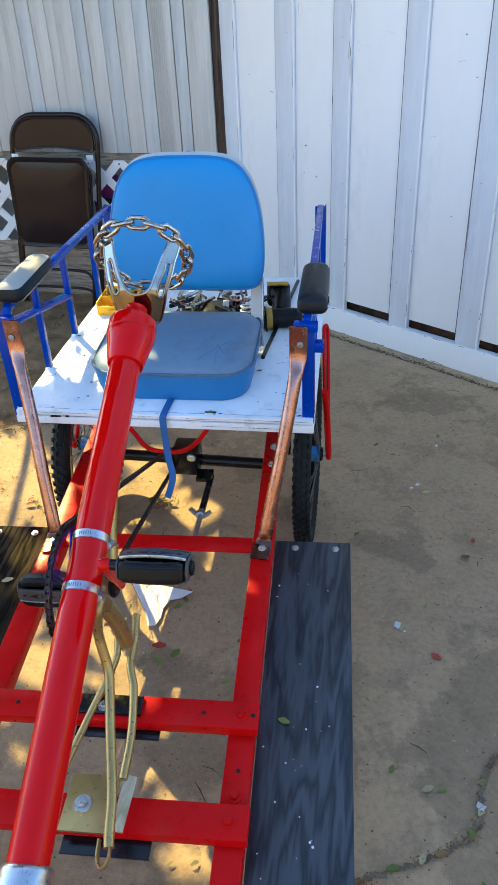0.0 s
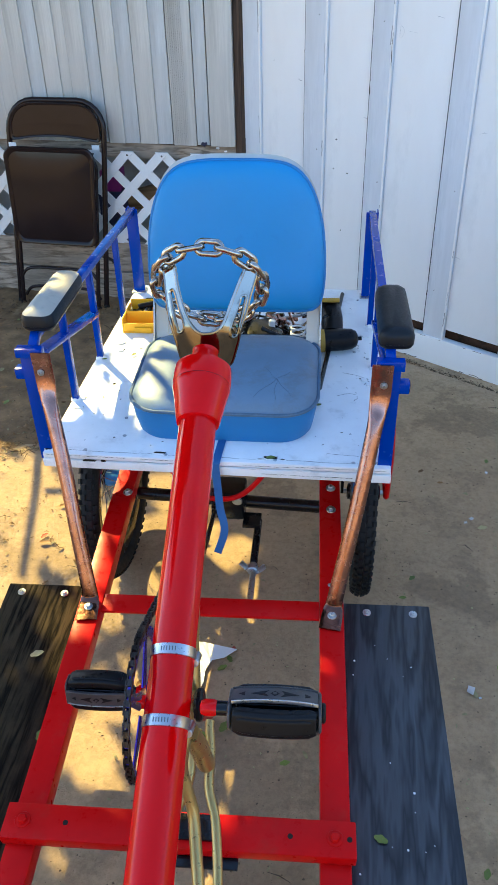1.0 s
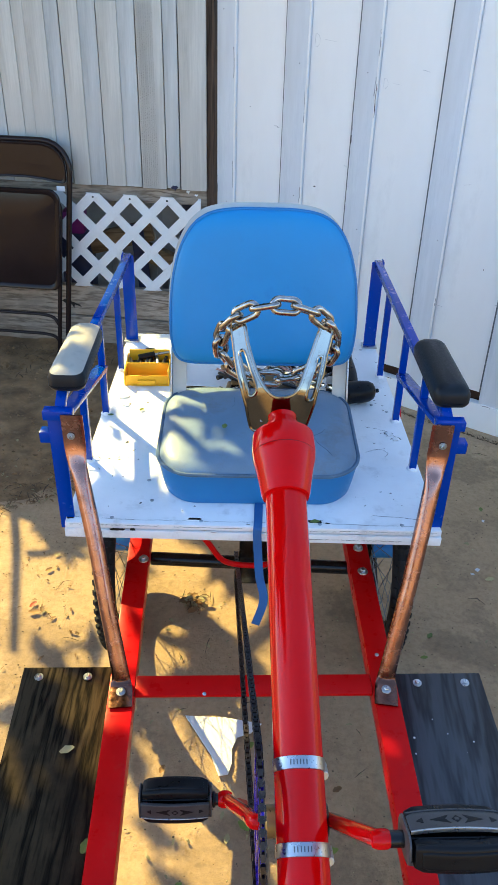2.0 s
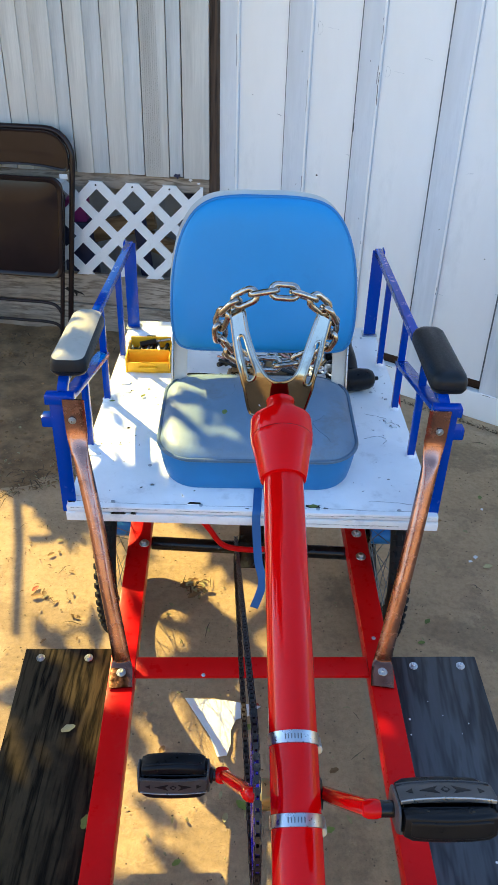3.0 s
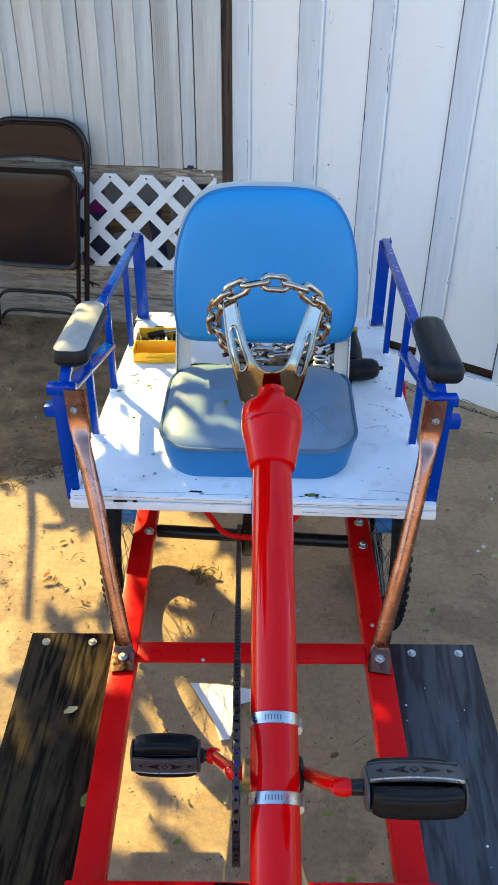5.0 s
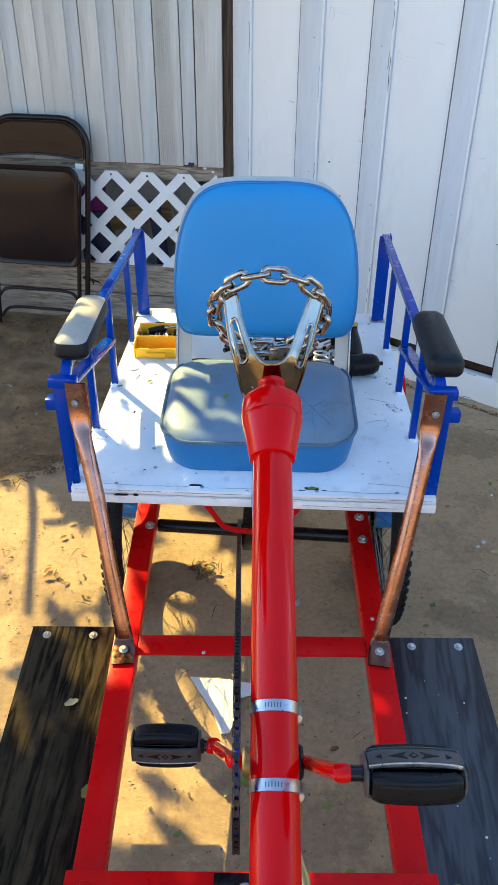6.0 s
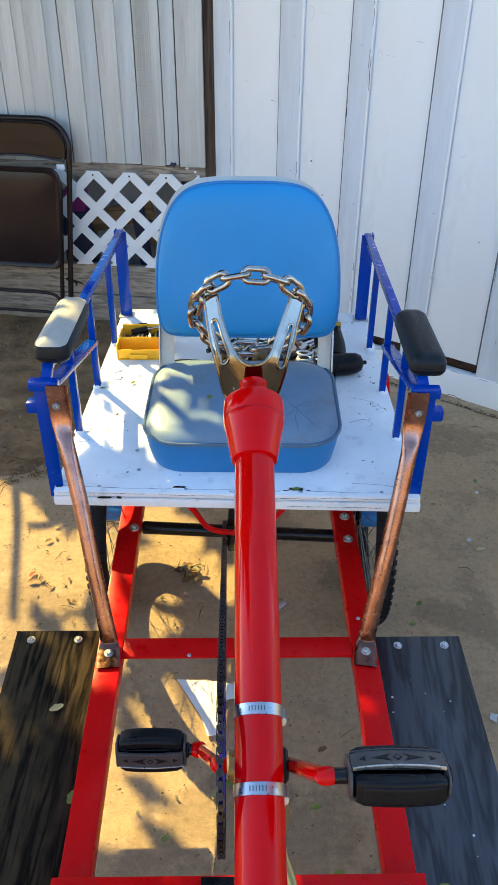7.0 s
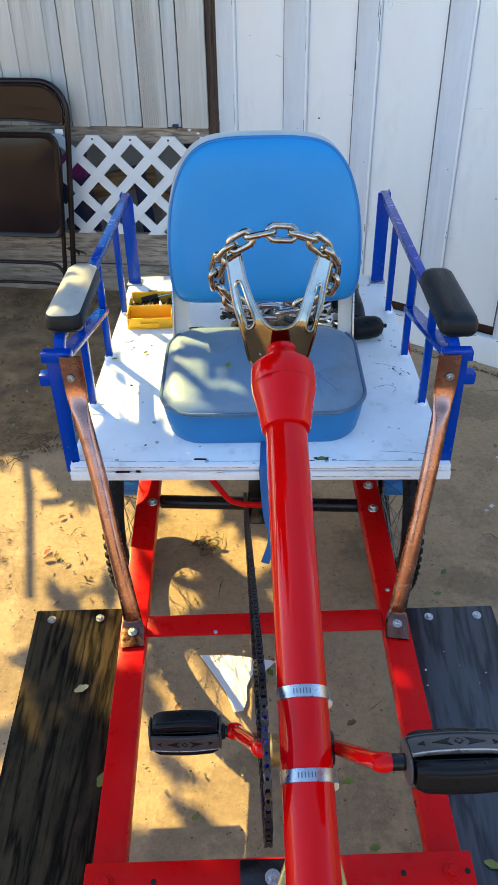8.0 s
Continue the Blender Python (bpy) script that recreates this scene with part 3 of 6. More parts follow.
# things stored behind the lattice
crate = thing("storage_crate", fence(-0.87, 0.50, -0.10), "magenta plastic tub stored behind the lattice", "tub")
part("body", boxed((0.10, 0.10, 0.10), Matrix.Translation(fence(-0.870, 0.570, -0.11)), 0.01), MAGENTA, crate)
part("stand", boxed((0.14, 0.12, 0.53), Matrix.Translation(fence(-0.870, 0.255, -0.12)), 0.01), NAVY, crate)
tagged(part("grey_sheet", boxed((0.22, 0.012, 0.56), Matrix.Translation(fence(-0.62, 0.44, -0.19)) @ pose(0, 0, 0, 4, 0, FENCE_YAW), 0.002), GREY_PANEL), "grey sheet standing behind the lattice", "sheet")
tagged(part("grey_sheet", boxed((0.16, 0.012, 0.50), Matrix.Translation(fence(-0.41, 0.44, -0.23)) @ pose(0, 0, 0, 4, 3, FENCE_YAW), 0.002), GREY_PANEL), "grey sheet standing behind the lattice", "sheet")
tagged(part("scrap_board", boxed((0.30, 0.05, 0.09), Matrix.Translation(fence(-0.66, 0.50, -0.13)) @ pose(0, 0, 0, 0, -14, 0), 0.003), TAN_WOOD), "tan offcut board propped behind the lattice", "board")
tagged(part("scrap_board", boxed((0.26, 0.05, 0.08), Matrix.Translation(fence(-0.45, 0.40, -0.14)) @ pose(0, 0, 0, 0, 22, 0), 0.003), TAN_WOOD), "tan offcut board propped behind the lattice", "board")
tagged(part("navy_board", boxed((0.07, 0.02, 0.62), Matrix.Translation(fence(-0.365, 0.36, -0.15)) @ pose(0, 0, 0, 0, 5, 0), 0.003), NAVY), "navy painted board standing behind the lattice", "board")
tagged(part("navy_board", boxed((0.06, 0.02, 0.55), Matrix.Translation(fence(-0.55, 0.30, -0.10)) @ pose(0, 0, 0, 0, -6, 0), 0.003), NAVY), "navy painted board standing behind the lattice", "board")
# dark post where fence and gate meet
POST_AT = Vector((-0.208, 2.345, 0))
post = tagged(part("corner_post", boxed((0.034, 0.05, 2.1), Matrix.Translation(POST_AT + Vector((0, 0.01, 1.03))) @ pose(0, 0, 0, 0, 0, -20), 0.004), DARK_POST), "narrow dark weathered post between fence and gate", "post", kind="structure")

# ---- gate ----
GATE_A, GATE_DIR = Vector((-0.21, 2.347, 0)), Vector((0.826, -0.563, 0)).normalized()
GATE_OUT = Vector((-GATE_DIR.y, GATE_DIR.x, 0)) * -1
GATE_YAW = math.degrees(math.atan2(GATE_DIR.y, GATE_DIR.x))


def gate_x(x):
    return (x + 0.21) / GATE_DIR.x


def gate_box(d0, d1, z0, z1, out0, out1, bevel=0.003):
    c = GATE_A + GATE_DIR * ((d0 + d1) / 2) + GATE_OUT * ((out0 + out1) / 2) + Vector((0, 0, (z0 + z1) / 2))
    return boxed((d1 - d0, out1 - out0, z1 - z0), Matrix.Translation(c) @ pose(0, 0, 0, 0, 0, GATE_YAW), bevel)


wall_gate = thing("wall_gate", GATE_A + GATE_DIR * 1.2, "tall white painted gate of panels and vertical battens", "gate", kind="structure")
batten_x = [(-0.184, -0.108), (0.079, 0.165), (0.331, 0.404), (0.605, 0.682), (0.878, 0.962), (1.150, 1.232), (1.424, 1.506), (1.698, 1.780), (1.972, 2.054)]
battens = [(gate_x(a), gate_x(b)) for a, b in batten_x]
TOP = 2.05
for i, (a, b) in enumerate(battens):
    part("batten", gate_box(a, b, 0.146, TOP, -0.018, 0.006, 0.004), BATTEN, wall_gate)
    # shadow line at the batten's left edge, laid on as a grey strip
    part("seam", gate_box(a - 0.0076, a - 0.001, 0.192, TOP, -0.005, -0.0032, 0.0008), EDGE_SHADE, wall_gate, "grey strip painting the shaded joint beside the batten")
    part("bead", gate_box(b - 0.007, b + 0.0005, 0.15, TOP, 0.0055, 0.0085, 0.0015), PANEL, wall_gate, "thin raised white bead")
    if i + 1 < len(battens):
        c = battens[i + 1][0]
        part("panel", gate_box(b + 0.001, c - 0.001, 0.192, TOP, -0.030, -0.0045, 0.002), PANEL, wall_gate)
part("bottom_board", gate_box(battens[0][0], battens[-1][1], 0.034, 0.150, -0.022, 0.0125, 0.005), PANEL, wall_gate, "white board along the gate's foot")
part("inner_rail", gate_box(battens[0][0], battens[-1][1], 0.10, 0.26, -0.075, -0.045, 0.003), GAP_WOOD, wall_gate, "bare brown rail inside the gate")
part("top_rail", gate_box(battens[0][0], battens[-1][1], TOP + 0.002, TOP + 0.09, -0.04, 0.012, 0.004), PANEL, wall_gate)
nail_wall = data_of(lathe([(0.0035, 0), (0.0036, 0.0008), (0.002, 0.0016)], pose(0, 0, 0, 90, 0, GATE_YAW), 8), "nail_head", CHIP)
for i, (a, b) in enumerate(battens):
    for j in range(3):
        rng = random.Random(100 + i * 9 + j)
        p = GATE_A + GATE_DIR * ((a + b) / 2 + rng.uniform(-0.02, 0.02)) + GATE_OUT * 0.006 + Vector((0, 0, 0.30 + 0.55 * j + rng.uniform(-0.2, 0.2)))
        again("nail_head", nail_wall, Matrix.Translation(p) @ Matrix.Scale(0.55, 4), wall_gate)
# chipped spots on the panels
chip_data = data_of(prism([(-0.006, -0.002), (0.001, -0.004), (0.007, -0.001), (0.004, 0.003), (-0.003, 0.004)], 0, 0.0006, pose(0, 0, 0, 90, 0, GATE_YAW)), "paint_chip", CHIP)
for i in range(16):
    rng = random.Random(300 + i)
    k = rng.randrange(len(battens) - 2)
    d = rng.uniform(battens[k][1] + 0.02, battens[k + 1][0] - 0.02)
    p = GATE_A + GATE_DIR * d + GATE_OUT * -0.0044 + Vector((0, 0, rng.uniform(0.3, 1.4)))
    again("paint_chip", chip_data, Matrix.Translation(p) @ Matrix.Scale(rng.uniform(0.3, 0.8), 4), wall_gate)



def gate_line(name, points, width, out, material, label, seed=1):
    """A ragged thin mark on the gate, given along it and up."""
    rng = random.Random(seed)
    verts, faces = [], []
    for k, (d, z) in enumerate(points):
        p = GATE_A + GATE_DIR * d + GATE_OUT * out + Vector((0, 0, z))
        e = points[min(k + 1, len(points) - 1)], points[max(k - 1, 0)]
        t = Vector((e[0][0] - e[1][0], e[0][1] - e[1][1])).normalized()
        w = width * rng.uniform(0.35, 1.0)
        for j in (-1, 1):
            verts.append(p + (GATE_DIR * -t.y + Vector((0, 0, t.x))) * (j * w))
        if k:
            faces.append((2 * k - 2, 2 * k, 2 * k + 1, 2 * k - 1))
    bm = bmesh.new()
    vs = [bm.verts.new(v) for v in verts]
    for q in faces:
        bm.faces.new([vs[i] for i in q])
    return part(name, bm, material, wall_gate, label)


# worn paint along the edges of the battens
for i, (a, b) in enumerate(battens[:7]):
    for j in range(9):
        rng = random.Random(1200 + i * 20 + j)
        z, h, edge = rng.uniform(0.2, 1.75), rng.choice((0.012, 0.03, 0.06, 0.11)), rng.random() < 0.5
        d = a + rng.uniform(-0.001, 0.003) if edge else b - rng.uniform(0.0, 0.009)
        gate_line("worn_edge", [(d + rng.uniform(-0.0015, 0.0015), z + h * k / 5) for k in range(6)], rng.uniform(0.0008, 0.0024), 0.0066 if edge else 0.0090, SMUDGE if rng.random() < 0.6 else CHIP, "worn paint on the batten's edge", j)
# scribbles and scuffs on the panels
for i, (d, z, k) in enumerate(((0.48, 1.365, 1.0), (0.768, 1.246, 0.8))):
    gate_line("scribble", [(d + k * x, z + k * y) for x, y in ((-0.008, 0.022), (-0.010, -0.020), (0.0, -0.022), (0.010, -0.010), (0.011, 0.006), (0.004, 0.018), (-0.008, 0.022))], 0.0007, -0.0042, FAINT, "faint looped pencil mark", i)
    gate_line("scribble", [(d + k * (0.03 + 0.008 * j), z + k * (0.004 - 0.0008 * j)) for j in range(7)], 0.0004, -0.0042, FAINT, "faint pencil stroke", i)
for i, (d, z) in enumerate(((0.347, 1.131), (0.306, 1.057), (1.205, 1.213), (0.90, 1.30), (1.11, 0.95), (0.63, 0.95), (1.30, 0.55), (1.08, 0.50))):
    rng = random.Random(1500 + i)
    gate_line("scuff", [(d + 0.006 * k * rng.uniform(0.5, 1.2), z + 0.0012 * k * (-1) ** i + rng.uniform(-0.001, 0.001)) for k in range(6)], 0.0009, -0.0042, FAINT if i > 1 else SMUDGE, "grey scuff on the white panel", i)
# chipped upper edge of the foot board
for i in range(34):
    rng = random.Random(1600 + i)
    d, w = rng.uniform(0.35, 1.95), rng.choice((0.006, 0.012, 0.03))
    gate_line("worn_edge", [(d + w * k / 4, 0.1475 + rng.uniform(-0.002, 0.001)) for k in range(5)], rng.uniform(0.0007, 0.002), 0.0130, rng.choice((SMUDGE, CHIP, GAP_WOOD)), "chipped edge of the foot board", i)
    if i % 3 == 0:
        gate_line("worn_edge", [(d + w * k / 2, 0.0385 + rng.uniform(-0.002, 0.004)) for k in range(5)], 0.0016, 0.0130, GAP_WOOD, "chipped edge of the foot board", i)

# unseen plain walls added behind the camera to close the yard and bounce light
for name, size, at in (("wall_back", (12.0, 0.2, 2.6), (0.6, -7.5, 1.3)), ("wall_side", (0.2, 7.0, 1.6), (5.0, -1.5, 0.8))):
    tagged(part(name, boxed(size, Matrix.Translation(at), 0.01), STUCCO), "plain beige stucco wall, unseen, added to close the yard", "wall", kind="structure")


# ---- unseen tree added beyond the fence; its crown shades most of the yard ----
def shade_tree():
    rng = random.Random(11)
    across = Vector((math.sin(SUN_AZ), -math.cos(SUN_AZ), 0))          # level, square to the sunlight
    rise = TO_SUN.cross(across).normalized()
    if rise.z < 0:
        rise.negate()
    verts, faces = [], []

    def leaf(c, s):
        a = Vector((rng.gauss(0, 1), rng.gauss(0, 1), rng.gauss(0, 1))).normalized()
        b = a.orthogonal().normalized()
        b.rotate(Matrix.Rotation(rng.uniform(0, 6.28), 3, a))
        d = a.cross(b)
        k = len(verts)
        verts.extend((c - b * s, c + d * s * 0.42 - b * s * 0.1, c + b * s, c - d * s * 0.42 - b * s * 0.1))
        faces.append((k, k + 1, k + 2, k + 3))

    def gap(u, v):
        """How open the crown is, set by where sunlight falls: a broad opening with twigs across it, and a slit beside
        it.
        """
        u = u + 0.03 * math.sin(v * 5) + 0.02 * math.sin(v * 13)
        if v > 0.58 and not (0.07 < u < 0.22 and v > 0.68):
            return 0.0
        if -0.62 < u < -0.24 and -0.05 < v < 0.32:                     # dapples on the foot board
            return 0.995 if v < 0.21 and noise.noise(Vector((u * 9, v * 9, 4.3))) > -0.14 else 0.05
        if -0.115 < u < 0.02 and 0.19 < v < 0.33:
            return 0.0
        if -0.31 < u < -0.03 and -0.12 < v < 0.17:
            return 0.940 if u < -0.15 and v > -0.06 else 0.985
        if u > 0.07 and -0.95 < v < -0.60:                             # kept dense to shade the ground there
            return 0.0
        if -0.28 < u < 0.40:
            return 0.0 if (u > -0.07 and 0.47 < v < 0.68) or (u > 0.10 and 0.43 < v < 0.68) or (u > 0.25 and v > 0.3) or (0.105 < u < 0.205 and -0.285 < v < -0.16) or (u < -0.08 and 0.54 < v < 0.73) else 0.975 if -0.08 < u < 0.18 and 0.20 < v < 0.43 else 0.70 if u > 0.0 and v > 0.27 else 0.97
        if 0.57 < u < 0.62 and 0.32 < v < 0.37:
            return 0.8
        if (0.455 < u < 0.585 and 0.03 < v < 0.30) or (0.36 < u < 0.50 and -0.28 < v < -0.06):
            return 0.99
        if u < -0.75 and v < -0.62:
            return 0.9
        if -0.70 < u <= -0.28:
            return 0.96 if v < -0.05 else 0.25
        return 0.0

    for i in range(112000):
        u, v, w = rng.uniform(-2.6, 3.5), rng.uniform(-2.4, 2.8), rng.uniform(4.2, 5.4)
        if rng.random() < gap(u, v):
            continue
        rim = 0.16 * math.sin(3.1 * (u + v)) + 0.11 * math.sin(8.3 * (u - v)) + rng.gauss(0, 0.05)
        if not (-2.25 + rim < u < 3.2 + rim and -2.05 + rim < v < 2.4 + rim):
            continue
        if -0.75 < u < 0.75 and v > -0.45:
            w = w - 1.1
        leaf(across * u + rise * v + TO_SUN * w, rng.uniform(0.05, 0.085) * (1.25 if gap(u, v) == 0 else 1.0))
    for i in range(330):                                              # unseen leaves added overhead to dim the skylight on the yard
        a, d = rng.uniform(0, 6.283), 2.4 * math.sqrt(rng.random())
        leaf(Vector((0.5 + d * math.cos(a), 1.1 + d * math.sin(a), 3.5 + rng.uniform(-0.3, 0.5) - 0.12 * d)), rng.uniform(0.07, 0.12))
    twigs = []                                                         # bare boughs added to cast streaks through the opening
    for line in (((0.140, 0.17), (0.130, 0.24), (0.122, 0.31), (0.112, 0.40)), ((0.12, -0.95), (0.02, -0.80), (-0.05, -0.69), (-0.14, -0.57), (-0.24, -0.44)), ((0.02, -0.80), (0.06, -0.72), (0.03, -0.64), (-0.04, -0.66)), ((0.10, -0.93), (0.11, -0.80), (0.07, -0.70), (0.10, -0.58))):
        twigs.append(sweep(spline([across * u + rise * v + TO_SUN * 3.5 for u, v in line], 6), [(0.017 - 0.0002 * k,) * 2 for k in range(6 * (len(line) - 1) + 1)], 7))
    mesh = bpy.data.meshes.new("crown")
    mesh.from_pydata([tuple(p) for p in verts], [], faces)
    mesh.materials.append(SHADE_LEAF)
    base = TO_SUN * 4.7 - across * 1.9
    root = Vector((base.x, base.y, 0))
    tree = thing("tree", root, "unseen leafy tree added beyond the fence as shade", "tree")
    crown = new("crown", mesh)
    crown.parent = tree
    crown.location = -root
    part("trunk", sweep([root, root + Vector((0.05, 0.02, 0.9)), root + Vector((0.0, 0.1, 1.9)), base], [(0.16, 0.16), (0.13, 0.13), (0.11, 0.11), (0.08, 0.08)], 14), BARK, tree)
    for bm in twigs:
        part("bough", bm, BARK, tree)
    for u, v in ((1.5, 0.6), (2.2, -0.6), (0.9, 1.3), (-0.9, 0.4), (-0.35, -1.0), (-0.05, 0.9)):
        end = TO_SUN * 4.7 + across * u + rise * v
        part("limb", sweep(spline([base - Vector((0, 0, 0.5)), (base + end) / 2 + Vector((0, 0, 0.12)), end], 6), [(0.045 - 0.0028 * k,) * 2 for k in range(13)], 8), BARK, tree)
    return tree


shade_tree()


# ---- folding chair leaning on the fence ----
def folding_chair():
    x0, x1 = -1.262, -0.802
    def at(x, z, out=0.0):
        """The folded chair leans: its foot stands a little further out than its top."""
        return fence(x - 0.075 * (0.95 - z) + 0.0, z, 0.045 + (0.95 - z) * 0.11 + out)
    chair = thing("folding_chair", at(-1.09, 0.0), "dark brown steel folding chair, folded and leaning on the fence", "chair")
    mid, half = (x0 + x1) / 2, (x1 - x0) / 2
    def arch(half, top, r, foot, out):
        pts = [at(mid - half, foot, out), at(mid - half, (foot + top) / 2, out)]
        pts += [at(mid - half + r - r * math.cos(radians(a)), top - r + r * math.sin(radians(a)), out) for a in range(0, 91, 15)]
        pts += [at(mid + half - r + r * math.sin(radians(a)), top - r + r * math.cos(radians(a)), out) for a in range(0, 91, 15)]
        return pts + [at(mid + half, (foot + top) / 2, out), at(mid + half, foot, out)]
    part("front_frame", sweep(arch(half, 0.946, 0.125, 0.012, 0.0), 0.0125, 12), CHAIR, chair)
    inner = arch(half - 0.030, 0.72, 0.05, 0.012, 0.030)
    part("rear_frame", sweep(inner, 0.010, 12), CHAIR, chair)
    def plate(name, w0, w1, z0, z1, r0, r1, out, bow, label, tip=0.0, arch_up=0.0):
        o = rounded(w0, w1, z1 - z0, r0, r1)
        c = (0, (z1 - z0) / 2)
        rings, small = [], min(1.0, (z1 - z0) / 0.30)
        for inset, d in ((0.0, 0.0), (0.0, 0.008), (0.004, 0.012), (0.018, 0.010), (0.022, 0.006), (0.07, 0.006 + bow), (0.12, 0.006 + bow * 1.3)):
            rings.append([at(mid + x, z0 + z + arch_up * (1 - (x / w0) ** 2) * max(0.0, 1 - z / (z1 - z0)), out + d + tip * z) for x, z in shrink(o, inset * small, c)])
        part(name, loft(rings), CHAIR, chair, label)
    plate("backrest", half - 0.012, half - 0.012, 0.775, 0.940, 0.02, 0.115, 0.004, 0.0005, "brown steel backrest", 0.075, 0.022)
    plate("seat", half - 0.020, half - 0.012, 0.325, 0.772, 0.04, 0.05, 0.036, 0.008, "glossy brown steel seat, folded up", 0.12)
    for z, d in ((0.205, 0.030), (0.100, 0.0)):
        y = [at(mid - half + 0.03, z - 0.05, d), at(mid - half + 0.06, z - 0.012, d), at(mid - half + 0.12, z, d), at(mid, z, d), at(mid + half - 0.12, z, d), at(mid + half - 0.06, z - 0.012, d), at(mid + half - 0.03, z - 0.05, d)]
        part("rung", sweep(spline(y, 4), 0.0075, 10), CHAIR, chair)
    for s in (-1, 1):
        part("hinge_plate", boxed((0.036, 0.004, 0.022), Matrix.Translation(at(mid + s * (half - 0.028), 0.762, 0.030)) @ pose(0, 0, 0, 0, 0, FENCE_YAW), 0.002), LATTICE, chair, "pale worn hinge plate")
        for d in (0.0, 0.03):
            part("foot_cap", rod(at(mid + s * (half - d), 0.0, d), at(mid + s * (half - d), 0.03, d), 0.0145), RUBBER, chair, "black rubber foot")
    return chair


folding_chair()

# ---- the pedal cart ----
cart = thing("pedal_cart", (0, 0, 0), "home-built pedal cart, red frame, white deck, blue seat", "pedal cart")
CH = Matrix.Translation((0.0035, 0.004, 0.340)) @ pose(0, 0, 0, 0, 0, 2.5) @ pose(0, 0, 0, 4.8, 0, 0)


def ch(x, y, z):
    return CH @ Vector((x, y, z))


def ch_box(x0, x1, y0, y1, z0, z1, bevel=0.003):
    return boxed((x1 - x0, y1 - y0, z1 - z0), CH @ Matrix.Translation(((x0 + x1) / 2, (y0 + y1) / 2, (z0 + z1) / 2)), bevel)


frame_part = part("frame", ch_box(-0.292, -0.240, -1.12, 0.66, -0.040, 0.0, 0.004), RED_FRAME, cart, "red painted square-tube frame")
part("rail", ch_box(0.240, 0.292, -1.12, 0.66, -0.040, 0.0, 0.004), RED_FRAME, frame_part)
part("crossbar", ch_box(-0.2395, 0.2395, -0.004, 0.044, -0.010, -0.0015), RED_FRAME, frame_part)
part("crossbar", ch_box(-0.297, 0.299, -0.500, -0.440, 0.0005, 0.027), RED_FRAME, frame_part)
part("crossbar", ch_box(-0.297, 0.299, -0.710, -0.646, 0.0005, 0.027), RED_FRAME, frame_part)
part("crossbar", ch_box(-0.2395, 0.2395, -0.862, -0.800, -0.042, -0.004), RED_FRAME, frame_part)
part("crossbar", ch_box(-0.297, 0.299, -1.12, -1.06, 0.0005, 0.027), RED_FRAME, frame_part)
part("crossbar", ch_box(-0.2395, 0.2395, 0.60, 0.65, -0.042, -0.004), RED_FRAME, frame_part)
for x, y, z in ((0.264, -0.470, 0.027), (-0.264, -0.470, 0.027), (0.264, -0.678, 0.027), (-0.264, -0.678, 0.027), (0.266, -0.62, 0.0)):
    again("bolt", BOLT_RED, CH @ Matrix.Translation((x, y, z)), frame_part, "red painted bolt")
for x, y in ((-0.252, 0.372), (0.268, 0.330), (-0.260, 0.47), (0.268, 0.408)):
    again("bolt", BOLT, CH @ Matrix.Translation((x, y, 0.0)), frame_part)
hole = data_of(lathe([(0.0045, 0), (0.0046, 0.0004), (0.003, 0.0006)], Matrix(), 12), "bolt_hole", CHIP)
for x, y, z in ((0.190, -0.470, 0.0270), (0.288, -0.470, 0.0270), (0.268, -0.570, 0.0), (-0.19, -0.47, 0.027)):
    again("bolt_hole", hole, CH @ Matrix.Translation((x, y, z)), frame_part)
again("screw", SCREW, CH @ Matrix.Translation((0.262, 0.09, 0.0)), frame_part)
again("screw", SCREW, CH @ Matrix.Translation((-0.10, 0.0, -0.003)), frame_part)

# foot boards beside the rails
for s, mat, words in ((1, PLY_DARK, "charcoal stained plywood foot board"), (-1, PLY_BROWN, "worn brown-black plywood foot board")):
    a, b = (0.2935, 0.484) if s > 0 else (-0.482, -0.2935)
    end = 0.070 if s > 0 else 0.092
    fb = part("foot_board", ch_box(a, b, -1.10, end, -0.054, -0.036, 0.003), mat, cart, words)
    fb_right = fb if s > 0 else fb_right
    for x in (0.345, 0.446):
        again("screw", BOLT, CH @ Matrix.Translation((s * x, end - 0.025, -0.036)) @ Matrix.Scale(0.75, 4), fb)
    for y in (0.03, -0.5, -0.95):
        part("bracket", ch_box(min(s * 0.2925, s * 0.46), max(s * 0.2925, s * 0.46), y - 0.015, y + 0.015, -0.060, -0.0545, 0.001), BLACK_PAINT, fb, "black steel bracket")

fleck = data_of(lathe([(0.0022, 0), (0.0018, 0.0007), (0.0004, 0.0010)], Matrix(), 7), "paint_fleck", PAPER)
for k in range(26):
    r = random.Random(1200 + k)
    g = 0.35 + 0.9 * r.random() ** 2
    again("paint_fleck", fleck, CH @ Matrix.Translation((r.uniform(0.305, 0.468), r.uniform(-0.75, 0.02), -0.036)) @ Matrix.Scale(g, 4), fb_right, "white paint fleck" if k == 0 else "")

# deck: plywood on a frame, its front edge in two layers
def deck_outline(grow=0.0):
    return [(-0.394 - grow, 0.203 - grow), (0.380 + grow, 0.205 - grow), (0.356 + grow, 1.160), (-0.404 - grow, 1.160)]


